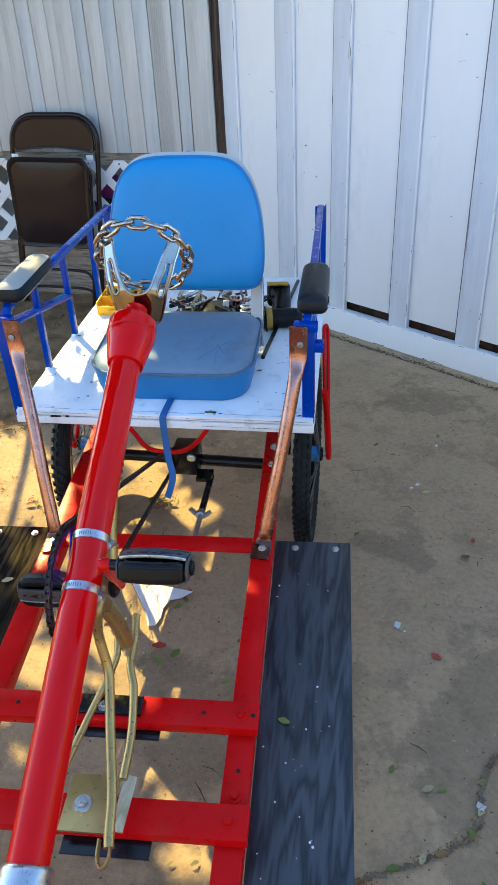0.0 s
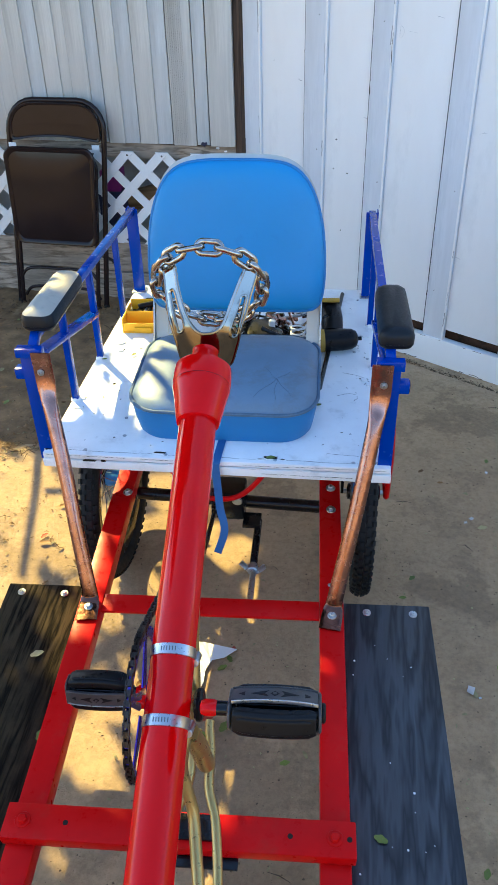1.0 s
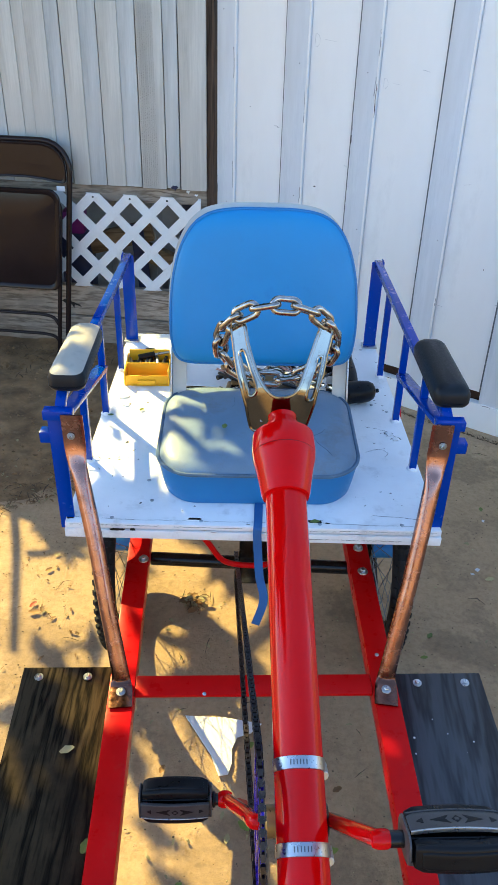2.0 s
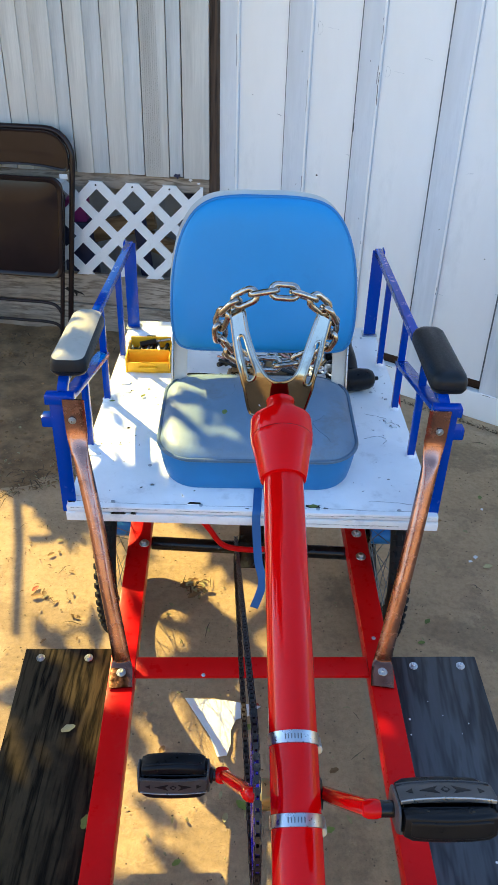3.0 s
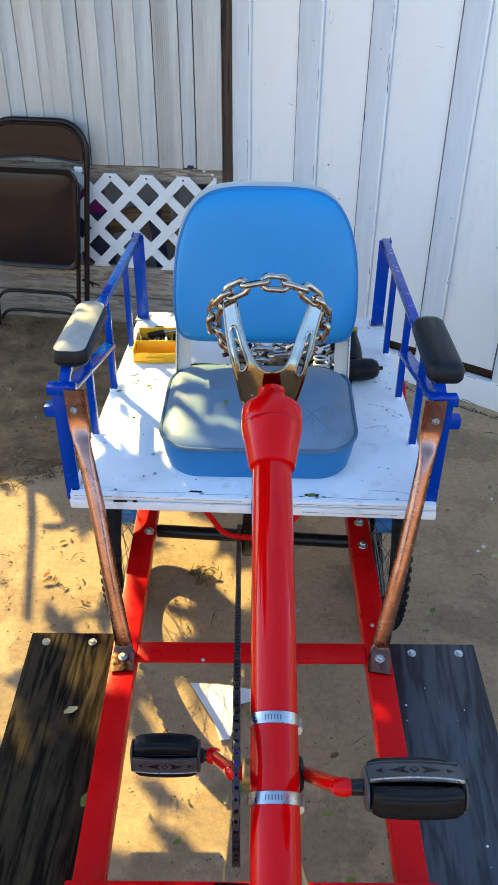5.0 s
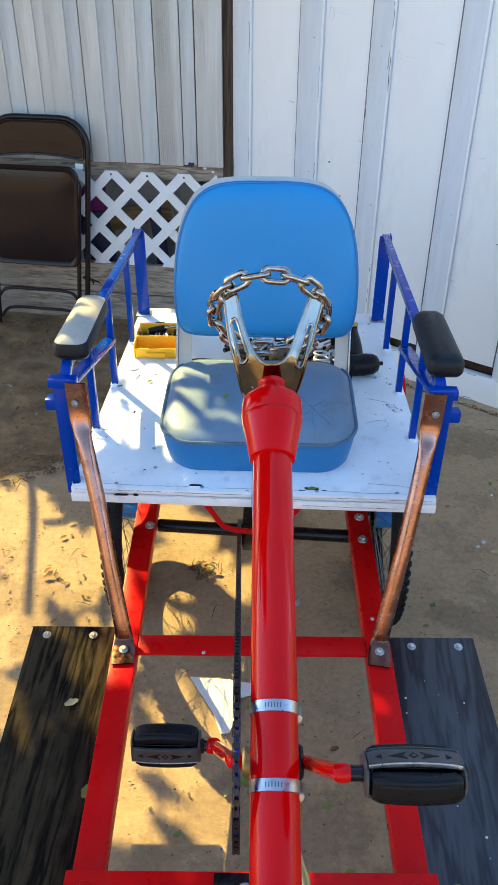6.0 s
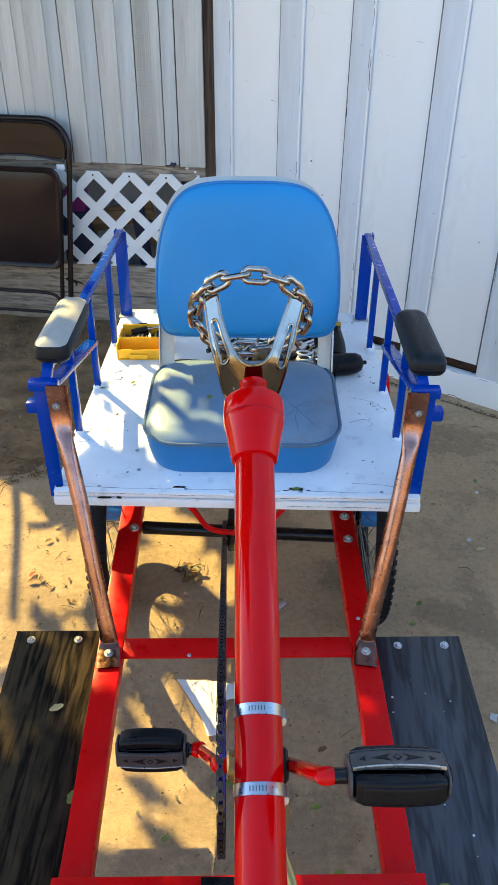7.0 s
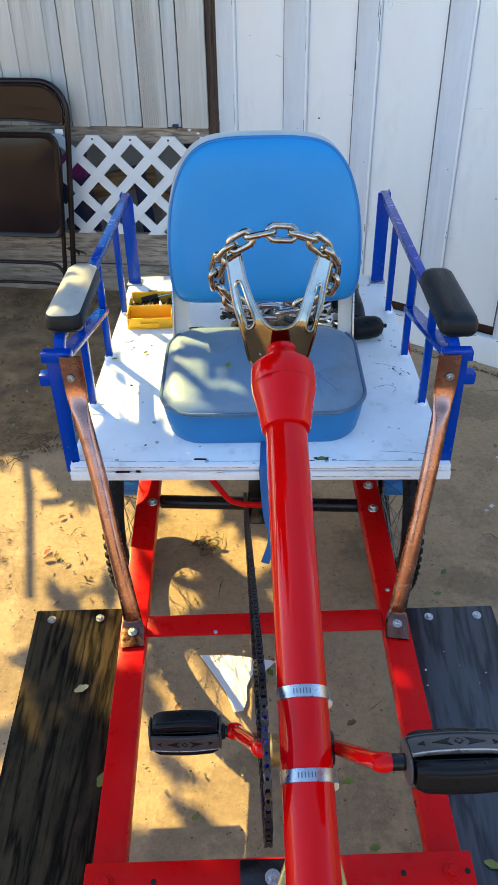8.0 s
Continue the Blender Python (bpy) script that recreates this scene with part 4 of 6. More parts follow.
deck = part("deck", prism(deck_outline(), 0.590, 0.603, None, 0.0025), DECK, cart, "white painted plywood deck with scuffs")
part("edge_board", prism(deck_outline(0.002), 0.566, 0.5868, None, 0.003), DECK, deck)
part("packing", prism(deck_outline(-0.006), 0.5866, 0.5902), CHIP, deck, "dark seam under the deck's lip")
rng = random.Random(21)
for x, y in ((-0.375, 0.245), (-0.115, 0.218), (0.13, 0.218), (0.30, 0.222), (0.352, 0.225), (-0.30, 0.222), (-0.225, 0.285), (-0.385, 0.655), (-0.37, 0.85), (0.335, 0.70), (0.30, 0.735), (-0.24, 0.36), (0.345, 0.93), (0.31, 1.08)):
    again("screw", SCREW, Matrix.Translation((x, y, 0.603)), deck)


def ragged(w, d, seed, n=13):
    """The torn outline of a chip in old paint."""
    rng = random.Random(seed)
    return [(w * (1 + rng.uniform(-0.25, 0.18)) * math.copysign(abs(math.cos(a)) ** 0.6, math.cos(a)), d * (1 + rng.uniform(-0.45, 0.25)) * math.copysign(abs(math.sin(a)) ** 0.6, math.sin(a))) for a in [2 * math.pi * (k + rng.uniform(0, 0.5)) / n for k in range(n)]]


def lost_paint(x, y, w, d, seed, rim=0.0016):
    """A dark hole in the deck's lip with the paint standing up round it."""
    line = ragged(w, d, seed)
    hole = part("notch", prism(line, 0.0, 0.0008, Matrix.Translation((x, y, 0.6028))), CHIP, deck, "dark chip in the deck's lip")
    part("lifted_paint", sweep([(x + p * 1.06, y + q * 1.16, 0.6036) for p, q in line], rim * 0.7, 5, True), DECK, hole, "lifted white paint round the chip")


lost_paint(-0.129, 0.224, 0.0165, 0.0046, 3)
lost_paint(0.119, 0.226, 0.0175, 0.0052, 4)
lost_paint(0.146, 0.221, 0.006, 0.003, 5, 0.0012)
lost_paint(0.098, 0.219, 0.009, 0.0022, 6, 0.0012)
lost_paint(0.345, 0.224, 0.007, 0.0036, 7, 0.0012)
lost_paint(-0.385, 0.219, 0.008, 0.005, 8, 0.0012)
lost_paint(-0.018, 0.211, 0.005, 0.0022, 9, 0.001)
for k, (x, y) in enumerate(((-0.353, 0.742), (-0.343, 0.700), (-0.372, 0.440), (0.325, 0.585), (0.330, 0.832), (0.300, 0.770), (-0.376, 0.245), (0.352, 0.262), (-0.368, 0.395), (0.338, 0.560))):
    rr = random.Random(70 + k)
    blob = part("paint_blob", prism(ragged(rr.uniform(0.007, 0.013), rr.uniform(0.006, 0.010), 50 + k), 0.0, 0.0035, Matrix.Translation((x, y, 0.6030)), 0.0012), DECK, deck, "thick blob of white paint by a rail foot")
    part("grime_line", sweep([(x + p * 1.1, y + q * 1.1, 0.6036) for p, q in ragged(0.011, 0.009, 50 + k)][: rr.randrange(6, 10)], 0.0009, 5), CHIP, blob)
scuff = data_of(prism([(-0.008, -0.001), (0.0, -0.0025), (0.009, -0.0005), (0.006, 0.0015), (-0.004, 0.002)], 0, 0.0005), "scuff", CHIP)
for i in range(46):
    r = random.Random(500 + i)
    x, y = r.choice([r.uniform(-0.385, -0.23), r.uniform(0.23, 0.35), r.uniform(-0.38, 0.35)]), r.uniform(0.215, 1.12)
    if abs(x) < 0.22 and y > 0.27:
        continue
    k = r.uniform(0.15, 0.55)
    again("scuff", scuff, Matrix.Translation((x, y, 0.603)) @ pose(0, 0, 0, 0, 0, r.uniform(0, 180)) @ Matrix.Diagonal((k, k * 0.8, 1, 1)), deck)


def paint_crack(points, width, seed, z=0.6033, jag=0.0022):
    """A ragged hairline where the paint has let go."""
    rng = random.Random(seed)
    mid = spline([(x, y, z) for x, y in points], 8)
    bm = bmesh.new()
    rows = []
    for i, p in enumerate(mid):
        t = (mid[min(i + 1, len(mid) - 1)] - mid[max(i - 1, 0)]).normalized()
        side = Vector((-t.y, t.x, 0))
        p = p + side * rng.uniform(-jag, jag)
        w = width * rng.choice((0.15, 0.4, 1.0, 0.6))
        rows.append([bm.verts.new(p - side * w), bm.verts.new(p + Vector((0, 0, 0.0004))), bm.verts.new(p + side * w)])
    for a, b in zip(rows, rows[1:]):
        bm.faces.new((a[0], a[1], b[1], b[0]))
        bm.faces.new((a[1], a[2], b[2], b[1]))
    return bm


for k, pts in enumerate(([(0.06, 0.217), (0.15, 0.221), (0.25, 0.218), (0.37, 0.222)], [(-0.38, 0.221), (-0.25, 0.217), (-0.14, 0.220)], [(-0.11, 0.216), (-0.02, 0.219), (0.05, 0.217)], [(0.24, 0.252), (0.31, 0.247), (0.36, 0.236)],
        [(0.255, 0.50), (0.29, 0.515), (0.31, 0.50), (0.30, 0.482)], [(-0.36, 1.03), (-0.29, 1.05), (-0.22, 1.02)], [(-0.20, 0.70), (-0.12, 0.705), (-0.04, 0.695)], [(0.27, 0.62), (0.32, 0.60), (0.345, 0.565)])):
    part("paint_crack", paint_crack(pts, 0.0006, 40 + k, 0.6033, 0.0009), CHIP, deck, "dark crack in the white paint")
for k, (x0, x1, z0) in enumerate(((-0.385, -0.20, 0.5995), (-0.17, -0.03, 0.5985), (0.06, 0.17, 0.5965), (0.17, 0.37, 0.5990), (0.10, 0.30, 0.5775))):
    line = [(x0 + (x1 - x0) * j / 6, 0.0003 * math.sin(j * 2.3 + k)) for j in range(7)]
    bm = paint_crack(line, 0.0006, 80 + k, 0.0, 0.0007)
    bmesh.ops.transform(bm, matrix=Matrix.Translation((0, 0.2022 if z0 > 0.59 else 0.2002, z0)) @ pose(0, 0, 0, 90, 0, 0), verts=bm.verts)
    part("paint_crack", bm, CHIP, deck, "dark crack along the deck's edge")
for i in range(16):
    r = random.Random(700 + i)
    x, w = r.uniform(-0.38, 0.37), r.uniform(0.004, 0.016)
    part("paint_drip", prism(ragged(w, r.uniform(0.0018, 0.0034), 90 + i, 11), 0.0, 0.0016, Matrix.Translation((x, 0.2022, 0.5880 + r.uniform(-0.001, 0.002))) @ pose(0, 0, 0, 90, 0, 0), 0.0004), DECK if i % 8 else CHIP, deck, "ragged paint along the deck's edge")



# ---- seat ----
def seat():
    st = part("seat", boxed((0.30, 0.24, 0.012), Matrix.Translation((0, 0.45, 0.6095)), 0.003), BLACK_PAINT, cart, "blue vinyl boat seat with cream back shell")
    c0, yaw = Vector((-0.002, 0.444, 0.613)), pose(0, 0, 0, 0, 0, 1.2)
    half_d = 0.168

    def ring(w, d, r, z, crown=0.0):
        o = rounded(w, w, 2 * d, r, r, 9)
        return [c0 + yaw @ Vector((x, y - d, z + crown * (1 - (x / 0.22) ** 2))) for x, y in o]

    def lift(r, k):
        """The cushion's top falls a little towards its front edge."""
        return [p + Vector((0, 0, k * (p.y - c0.y))) for p in r]

    W = 0.217
    side = [ring(W - 0.020, half_d - 0.008, 0.07, -0.010), ring(W - 0.014, half_d - 0.004, 0.074, 0.000), ring(W - 0.008, half_d + 0.001, 0.078, 0.030), ring(W - 0.003, half_d + 0.002, 0.080, 0.060), ring(W - 0.002, half_d, 0.080, 0.078)]
    side = [lift(r, 0.07 * i / 4) for i, r in enumerate(side)]
    part("cushion_side", loft(side), VINYL_SIDE, st, "blue vinyl cushion sides")
    top = [ring(W - 0.003, half_d - 0.001, 0.079, 0.0785), ring(W - 0.010, half_d - 0.008, 0.074, 0.087), ring(W - 0.03, half_d - 0.028, 0.060, 0.094), ring(W - 0.07, half_d - 0.065, 0.035, 0.098), ring(W - 0.14, half_d - 0.12, 0.02, 0.099)]
    part("cushion_top", loft([lift(r, 0.07) for r in top]), VINYL_TOP, st, "worn grey-blue vinyl cushion top with stains")
    part("piping", sweep(lift(ring(W - 0.001, half_d + 0.001, 0.080, 0.079), 0.07), 0.0042, 8, True), PIPING, st)
    for x in (-0.075, 0.075):
        seam_pts = [c0 + Vector((x + (0.01 if x > 0 else -0.01), -half_d * 0.90 + 2 * half_d * 0.9 * k / 12, 0.0972 + 0.07 * (-half_d * 0.9 + 2 * half_d * 0.9 * k / 12) - 0.010 * abs(k / 6 - 1) ** 5)) for k in range(13)]
        part("seam", sweep(seam_pts, 0.0011, 6), PIPING, st)
    # creases that run together on the worn side, and a few by the edges
    for k, (a, b) in enumerate((((0.118, 0.392), (0.070, 0.318)), ((0.118, 0.392), (0.120, 0.312)), ((0.118, 0.392), (0.155, 0.330)), ((0.118, 0.392), (0.085, 0.440)), ((0.118, 0.392), (0.150, 0.425)), ((-0.060, 0.50), (-0.055, 0.545)))):
        pts = []
        for j in range(7):
            f = j / 6
            x, y = a[0] + (b[0] - a[0]) * f + 0.0025 * math.sin(7 * f + k), a[1] + (b[1] - a[1]) * f
            pts.append(Vector((x, y, c0.z + 0.0984 + 0.07 * (y - c0.y) - 1.1 * max(0, abs(x) - 0.13) ** 2 * 2 - 4.0 * max(0, 0.36 - y) ** 2 * 0.25)))
        part("crease", sweep(pts, 0.0006, 6), CREASE, st, "dark crease in the worn vinyl")
    # backrest, leaning back a little: full in the hips, drawn in towards the top
    lean = Matrix.Translation((0.004, 0.603, 0.792)) @ pose(0, 0, 0, -10, 0, 1.0)
    flank = [(0.09, -0.005), (0.170, -0.003), (0.200, 0.012), (0.2105, 0.052), (0.2120, 0.110), (0.2080, 0.170), (0.1990, 0.222), (0.1830, 0.270), (0.1580, 0.309), (0.1220, 0.333), (0.068, 0.3425)]
    o = [(p.x, p.y) for p in spline([(x, z, 0) for x, z in flank] + [(0, 0.3435, 0)] + [(-x, z, 0) for x, z in flank[::-1]] + [(0, -0.006, 0)], 5, True)]
    mid = (0, 0.170)

    def back(inset, d, bulge=0.0):
        """A ring of the pad; bulge lets the padding sag and pucker a little."""
        return [lean @ Vector((x, -d - bulge * noise.noise(Vector((x * 11, z * 11, 2.0))), z)) for x, z in shrink(o, inset, mid)]

    rings = [(0.004, -0.012, 0), (0.0, 0.000, 0), (0.0, 0.022, 0), (0.004, 0.034, 0), (0.011, 0.040, 0.001), (0.022, 0.044, 0.002), (0.036, 0.047, 0.003), (0.052, 0.049, 0.004), (0.070, 0.0505, 0.004), (0.090, 0.0515, 0.004), (0.112, 0.052, 0.003), (0.136, 0.0525, 0.003), (0.158, 0.053, 0.002)]
    part("back_pad", loft([back(*r) for r in rings]), VINYL, st, "smooth bright blue vinyl backrest pad")
    part("piping", sweep(back(0.002, 0.030), 0.0040, 8, True), VINYL_SIDE, st)
    part("back_shell", loft([[lean @ Vector((x - 0.004, d, z + up)) for x, z in shrink(o, i, mid)] for i, d, up in ((-0.003, 0.0125, 0.006), (0.0, 0.040, 0.007), (0.02, 0.056, 0.0), (0.08, 0.062, 0.0))]), CREAM, st, "cream vinyl back shell")
    for s in (-1, 1):
        part("hinge_arm", beam((s * 0.192, 0.565, 0.625), (s * 0.190, 0.622, 0.815), 0.032, 0.007, (1, 0, 0)), CREAM, st, "pale grey folding hinge arm")
        part("hinge_trim", beam((s * 0.2105, 0.560, 0.63), (s * 0.209, 0.620, 0.81), 0.004, 0.022, (1, 0, 0), 0.001), ZINC, st)
    return st


seat()


# ---- blue side rails with arm pads, and the copper struts ----
def side_x(s, y):
    return (0.369 - 0.028 * y) if s > 0 else (-0.388 + 0.002 * y)


def side_rail(s):
    e = lambda y, z, o=0.0: Vector((side_x(s, y) + s * o, y, z))
    sr = part("side_rail", beam(e(1.107, 0.603), e(1.107, 0.868), 0.036, 0.004), BLUE_PAINT, cart, "blue painted steel side rail")
    part("angle_leg", beam(e(1.124, 0.603, 0.016), e(1.124, 0.868, 0.016), 0.004, 0.030), BLUE_PAINT, sr)
    part("foot_plate", boxed((0.045, 0.04, 0.004), Matrix.Translation(e(1.11, 0.605)), 0.001), ZINC, sr, "bare steel foot tab")
    part("front_post", beam(e(0.222, 0.575, 0.004), e(0.222, 0.842, 0.004), 0.030, 0.005), BLUE_PAINT, sr)
    part("front_post_leg", beam(e(0.236, 0.603, 0.017), e(0.236, 0.842, 0.017), 0.004, 0.026), BLUE_PAINT, sr)
    part("top_bar", beam(e(1.120, 0.861), e(0.280, 0.847 if s > 0 else 0.862), 0.020, 0.018), BLUE_PAINT, sr)
    for y in (0.905, 0.655, 0.435):
        part("upright", beam(e(y, 0.603), e(y, 0.850), 0.016, 0.016), BLUE_PAINT, sr)
        part("weld", lathe([(0.014, 0), (0.012, 0.004), (0.009, 0.007)], Matrix.Translation(e(y, 0.603)), 10), DECK, sr, "white paint daubed at the foot")
    part("lower_bar", beam(e(0.650, 0.735), e(0.238, 0.826), 0.030, 0.012), BLUE_PAINT, sr)
    part("cap_bar", beam(e(0.226, 0.846, -0.030), e(0.226, 0.846, 0.026), 0.024, 0.020, (0, 1, 0)), BLUE_PAINT, sr)
    part("arm_stand", beam(e(0.245, 0.838), e(0.300, 0.862 if s > 0 else 0.878), 0.020, 0.016), BLUE_PAINT, sr)
    stub = part("stub_tube", beam(e(0.236, 0.792, -0.004), e(0.236, 0.792, 0.040), 0.025, 0.025, (0, 0, 1), 0.003), BLUE_PAINT, sr, "square tube stub")
    part("stub_hole", boxed((0.0012, 0.018, 0.018), Matrix.Translation(e(0.236, 0.792, 0.0404)), 0.0003), CHIP, stub, "dark open tube end")
    # arm pad
    c = Vector((0.369, 0.386, 0.857)) if s > 0 else Vector((-0.376, 0.378, 0.875))
    turn = Matrix.Translation(c) @ pose(0, 0, 0, 1.0, 0, 1.5 if s > 0 else 0.5)
    rings = []
    for inset, z in ((0.010, 0.0), (0.003, 0.004), (0.0, 0.011), (0.0, 0.013), (0.0015, 0.014), (0.0, 0.015), (0.0, 0.030), (0.004, 0.041), (0.012, 0.048), (0.024, 0.051)):
        o = rounded(0.036, 0.034, 0.242, 0.020, 0.020, 6)
        rings.append([turn @ Vector((x, y - 0.121, z * 0.9)) for x, y in shrink(o, inset, (0, 0.121))])
    if s > 0:
        part("arm_pad", loft(rings), ARM_BLACK, sr, "black moulded arm pad")
    else:
        pad = part("arm_pad", loft(rings[:8]), ARM_BLACK, sr, "black moulded arm pad, its dusty top coloured as sunlit")
        part("pad_top", loft([[p + Vector((0, 0, 0.0006)) for p in r] for r in rings[7:]]), ARM_TAN, pad, "tan pad top with dust and sunlight in its colour")
    return sr


def copper_strut(s):
    x = 0.361 if s > 0 else -0.373
    bow = 0.002 if s > 0 else 0.0045
    top = Vector((x - s * 0.016, 0.2105, 0.852))
    foot = ch(s * 0.266, 0.0, 0.003)
    knee, neck = foot + Vector((s * 0.006, 0.034, 0.026)), Vector((x - s * 0.020, 0.2015, 0.752))
    pts = [foot + Vector((-s * 0.004, -0.034, -0.002)), foot + Vector((0, 0, 0.0015)), foot + Vector((s * 0.002, 0.018, 0.006)), knee, knee.lerp(neck, 0.32) + Vector((bow * 0.5, -0.004, 0)), knee.lerp(neck, 0.62) + Vector((bow, -0.004, 0)), knee.lerp(neck, 0.92) + Vector((bow * 0.5, -0.003, 0)), neck, Vector((x - s * 0.017, 0.210, 0.785)), top]
    wide = [(0.0235, 0.0022), (0.023, 0.0022), (0.021, 0.004), (0.0175, 0.011), (0.0162, 0.0145), (0.0162, 0.0145), (0.0164, 0.0135), (0.0185, 0.0065), (0.0215, 0.0025), (0.0215, 0.0022)]
    fine = spline(pts, 4)
    radii = []
    for i in range(len(wide) - 1):
        for k in range(4):
            t = k / 4
            radii.append(tuple(wide[i][j] * (1 - t) + wide[i + 1][j] * t for j in (0, 1)))
    radii.append(wide[-1])
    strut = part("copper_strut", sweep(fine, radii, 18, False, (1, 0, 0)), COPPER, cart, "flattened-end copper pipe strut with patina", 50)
    again("bolt", BOLT, CH @ Matrix.Translation((s * 0.266, 0.0, 0.0055)) @ Matrix.Scale(0.8, 4), strut)
    again("screw", BOLT, Matrix.Translation((x - s * 0.012, 0.2065, 0.808)) @ pose(0, 0, 0, 90, 0, 0) @ Matrix.Scale(0.62, 4), strut)
    return strut


for s in (1, -1):
    side_rail(s)
    copper_strut(s)

# ---- steering column ----
AXIS_A, AXIS_U = Vector((0.0530, -0.5285, 0.7155)), Vector((-0.0380, 0.9015, 0.431)).normalized()


def ax(t):
    return AXIS_A + AXIS_U * t


AXIS = AXIS_U.to_track_quat("Z", "Y").to_matrix().to_4x4()


def on_axis(t):
    m = AXIS.copy()
    m.translation = ax(t)
    return m


column = part("steering_column", lathe([(0.0285, -0.400), (0.0303, -0.398), (0.0303, 0.468), (0.0295, 0.471)], on_axis(0), 48), RED, cart, "glossy red steering tube")
part("cone", lathe([(0.0308, 0.455), (0.0345, 0.456), (0.036, 0.46), (0.0425, 0.497), (0.0472, 0.517), (0.0482, 0.524), (0.0479, 0.5265)], on_axis(0), 48), RED, column, "flared red collar")
part("cap", lathe([(0.0479, 0.5275), (0.0486, 0.53), (0.0484, 0.558), (0.0474, 0.561), (0.045, 0.562), (0.026, 0.5625)], on_axis(0), 48), RED, column, "red end cap")
part("neck", lathe([(0.0262, 0.5605), (0.0262, 0.582), (0.0235, 0.586), (0.0228, 0.599), (0.018, 0.601), (0.0, 0.6015)], on_axis(0), 32), RED, column)
part("seam_ring", lathe([(0.0477, 0.5266), (0.0477, 0.5274)], on_axis(0), 48), CHIP, column)
for t in (0.087, -0.004):
    cl = part("hose_clamp", lathe([(0.0308, t - 0.0075), (0.0318, t - 0.007), (0.0318, t + 0.007), (0.0308, t + 0.0075)], on_axis(0), 48), ZINC, column, "zinc hose clamp band")
    p = ax(t) + Vector((0.030, 0.004, -0.012))
    part("clamp_screw", rod(p + Vector((0, -0.012, 0.006)), p + Vector((0, 0.012, -0.006)), 0.0065, 10), ZINC, cl)
    for k in range(6):
        a = radians(68 + 7 * k)
        m = on_axis(t) @ pose(0, 0, 0, 0, 0, math.degrees(a)) @ Matrix.Translation((0.03205, 0, 0))
        part("slot", boxed((0.0006, 0.0013, 0.006), m, 0.0002), SPOKE_STEEL, cl)
lower = part("lower_clamp", lathe([(0.034, -0.455), (0.037, -0.452), (0.037, -0.405), (0.034, -0.399), (0.030, -0.397)], on_axis(0), 40), ZINC, column, "bare steel clamp at the column's foot")
part("clamp_ear", boxed((0.05, 0.02, 0.03), on_axis(-0.430) @ Matrix.Translation((0.045, 0.0, 0)), 0.004), ZINC, lower)
part("stem", lathe([(0.018, -0.72), (0.018, -0.43)], on_axis(0), 24), ZINC, lower)
part("stem_foot", beam(ax(-0.70), Vector((ax(-0.70).x, ax(-0.70).y, 0.30)), 0.04, 0.04), RED_FRAME, lower)


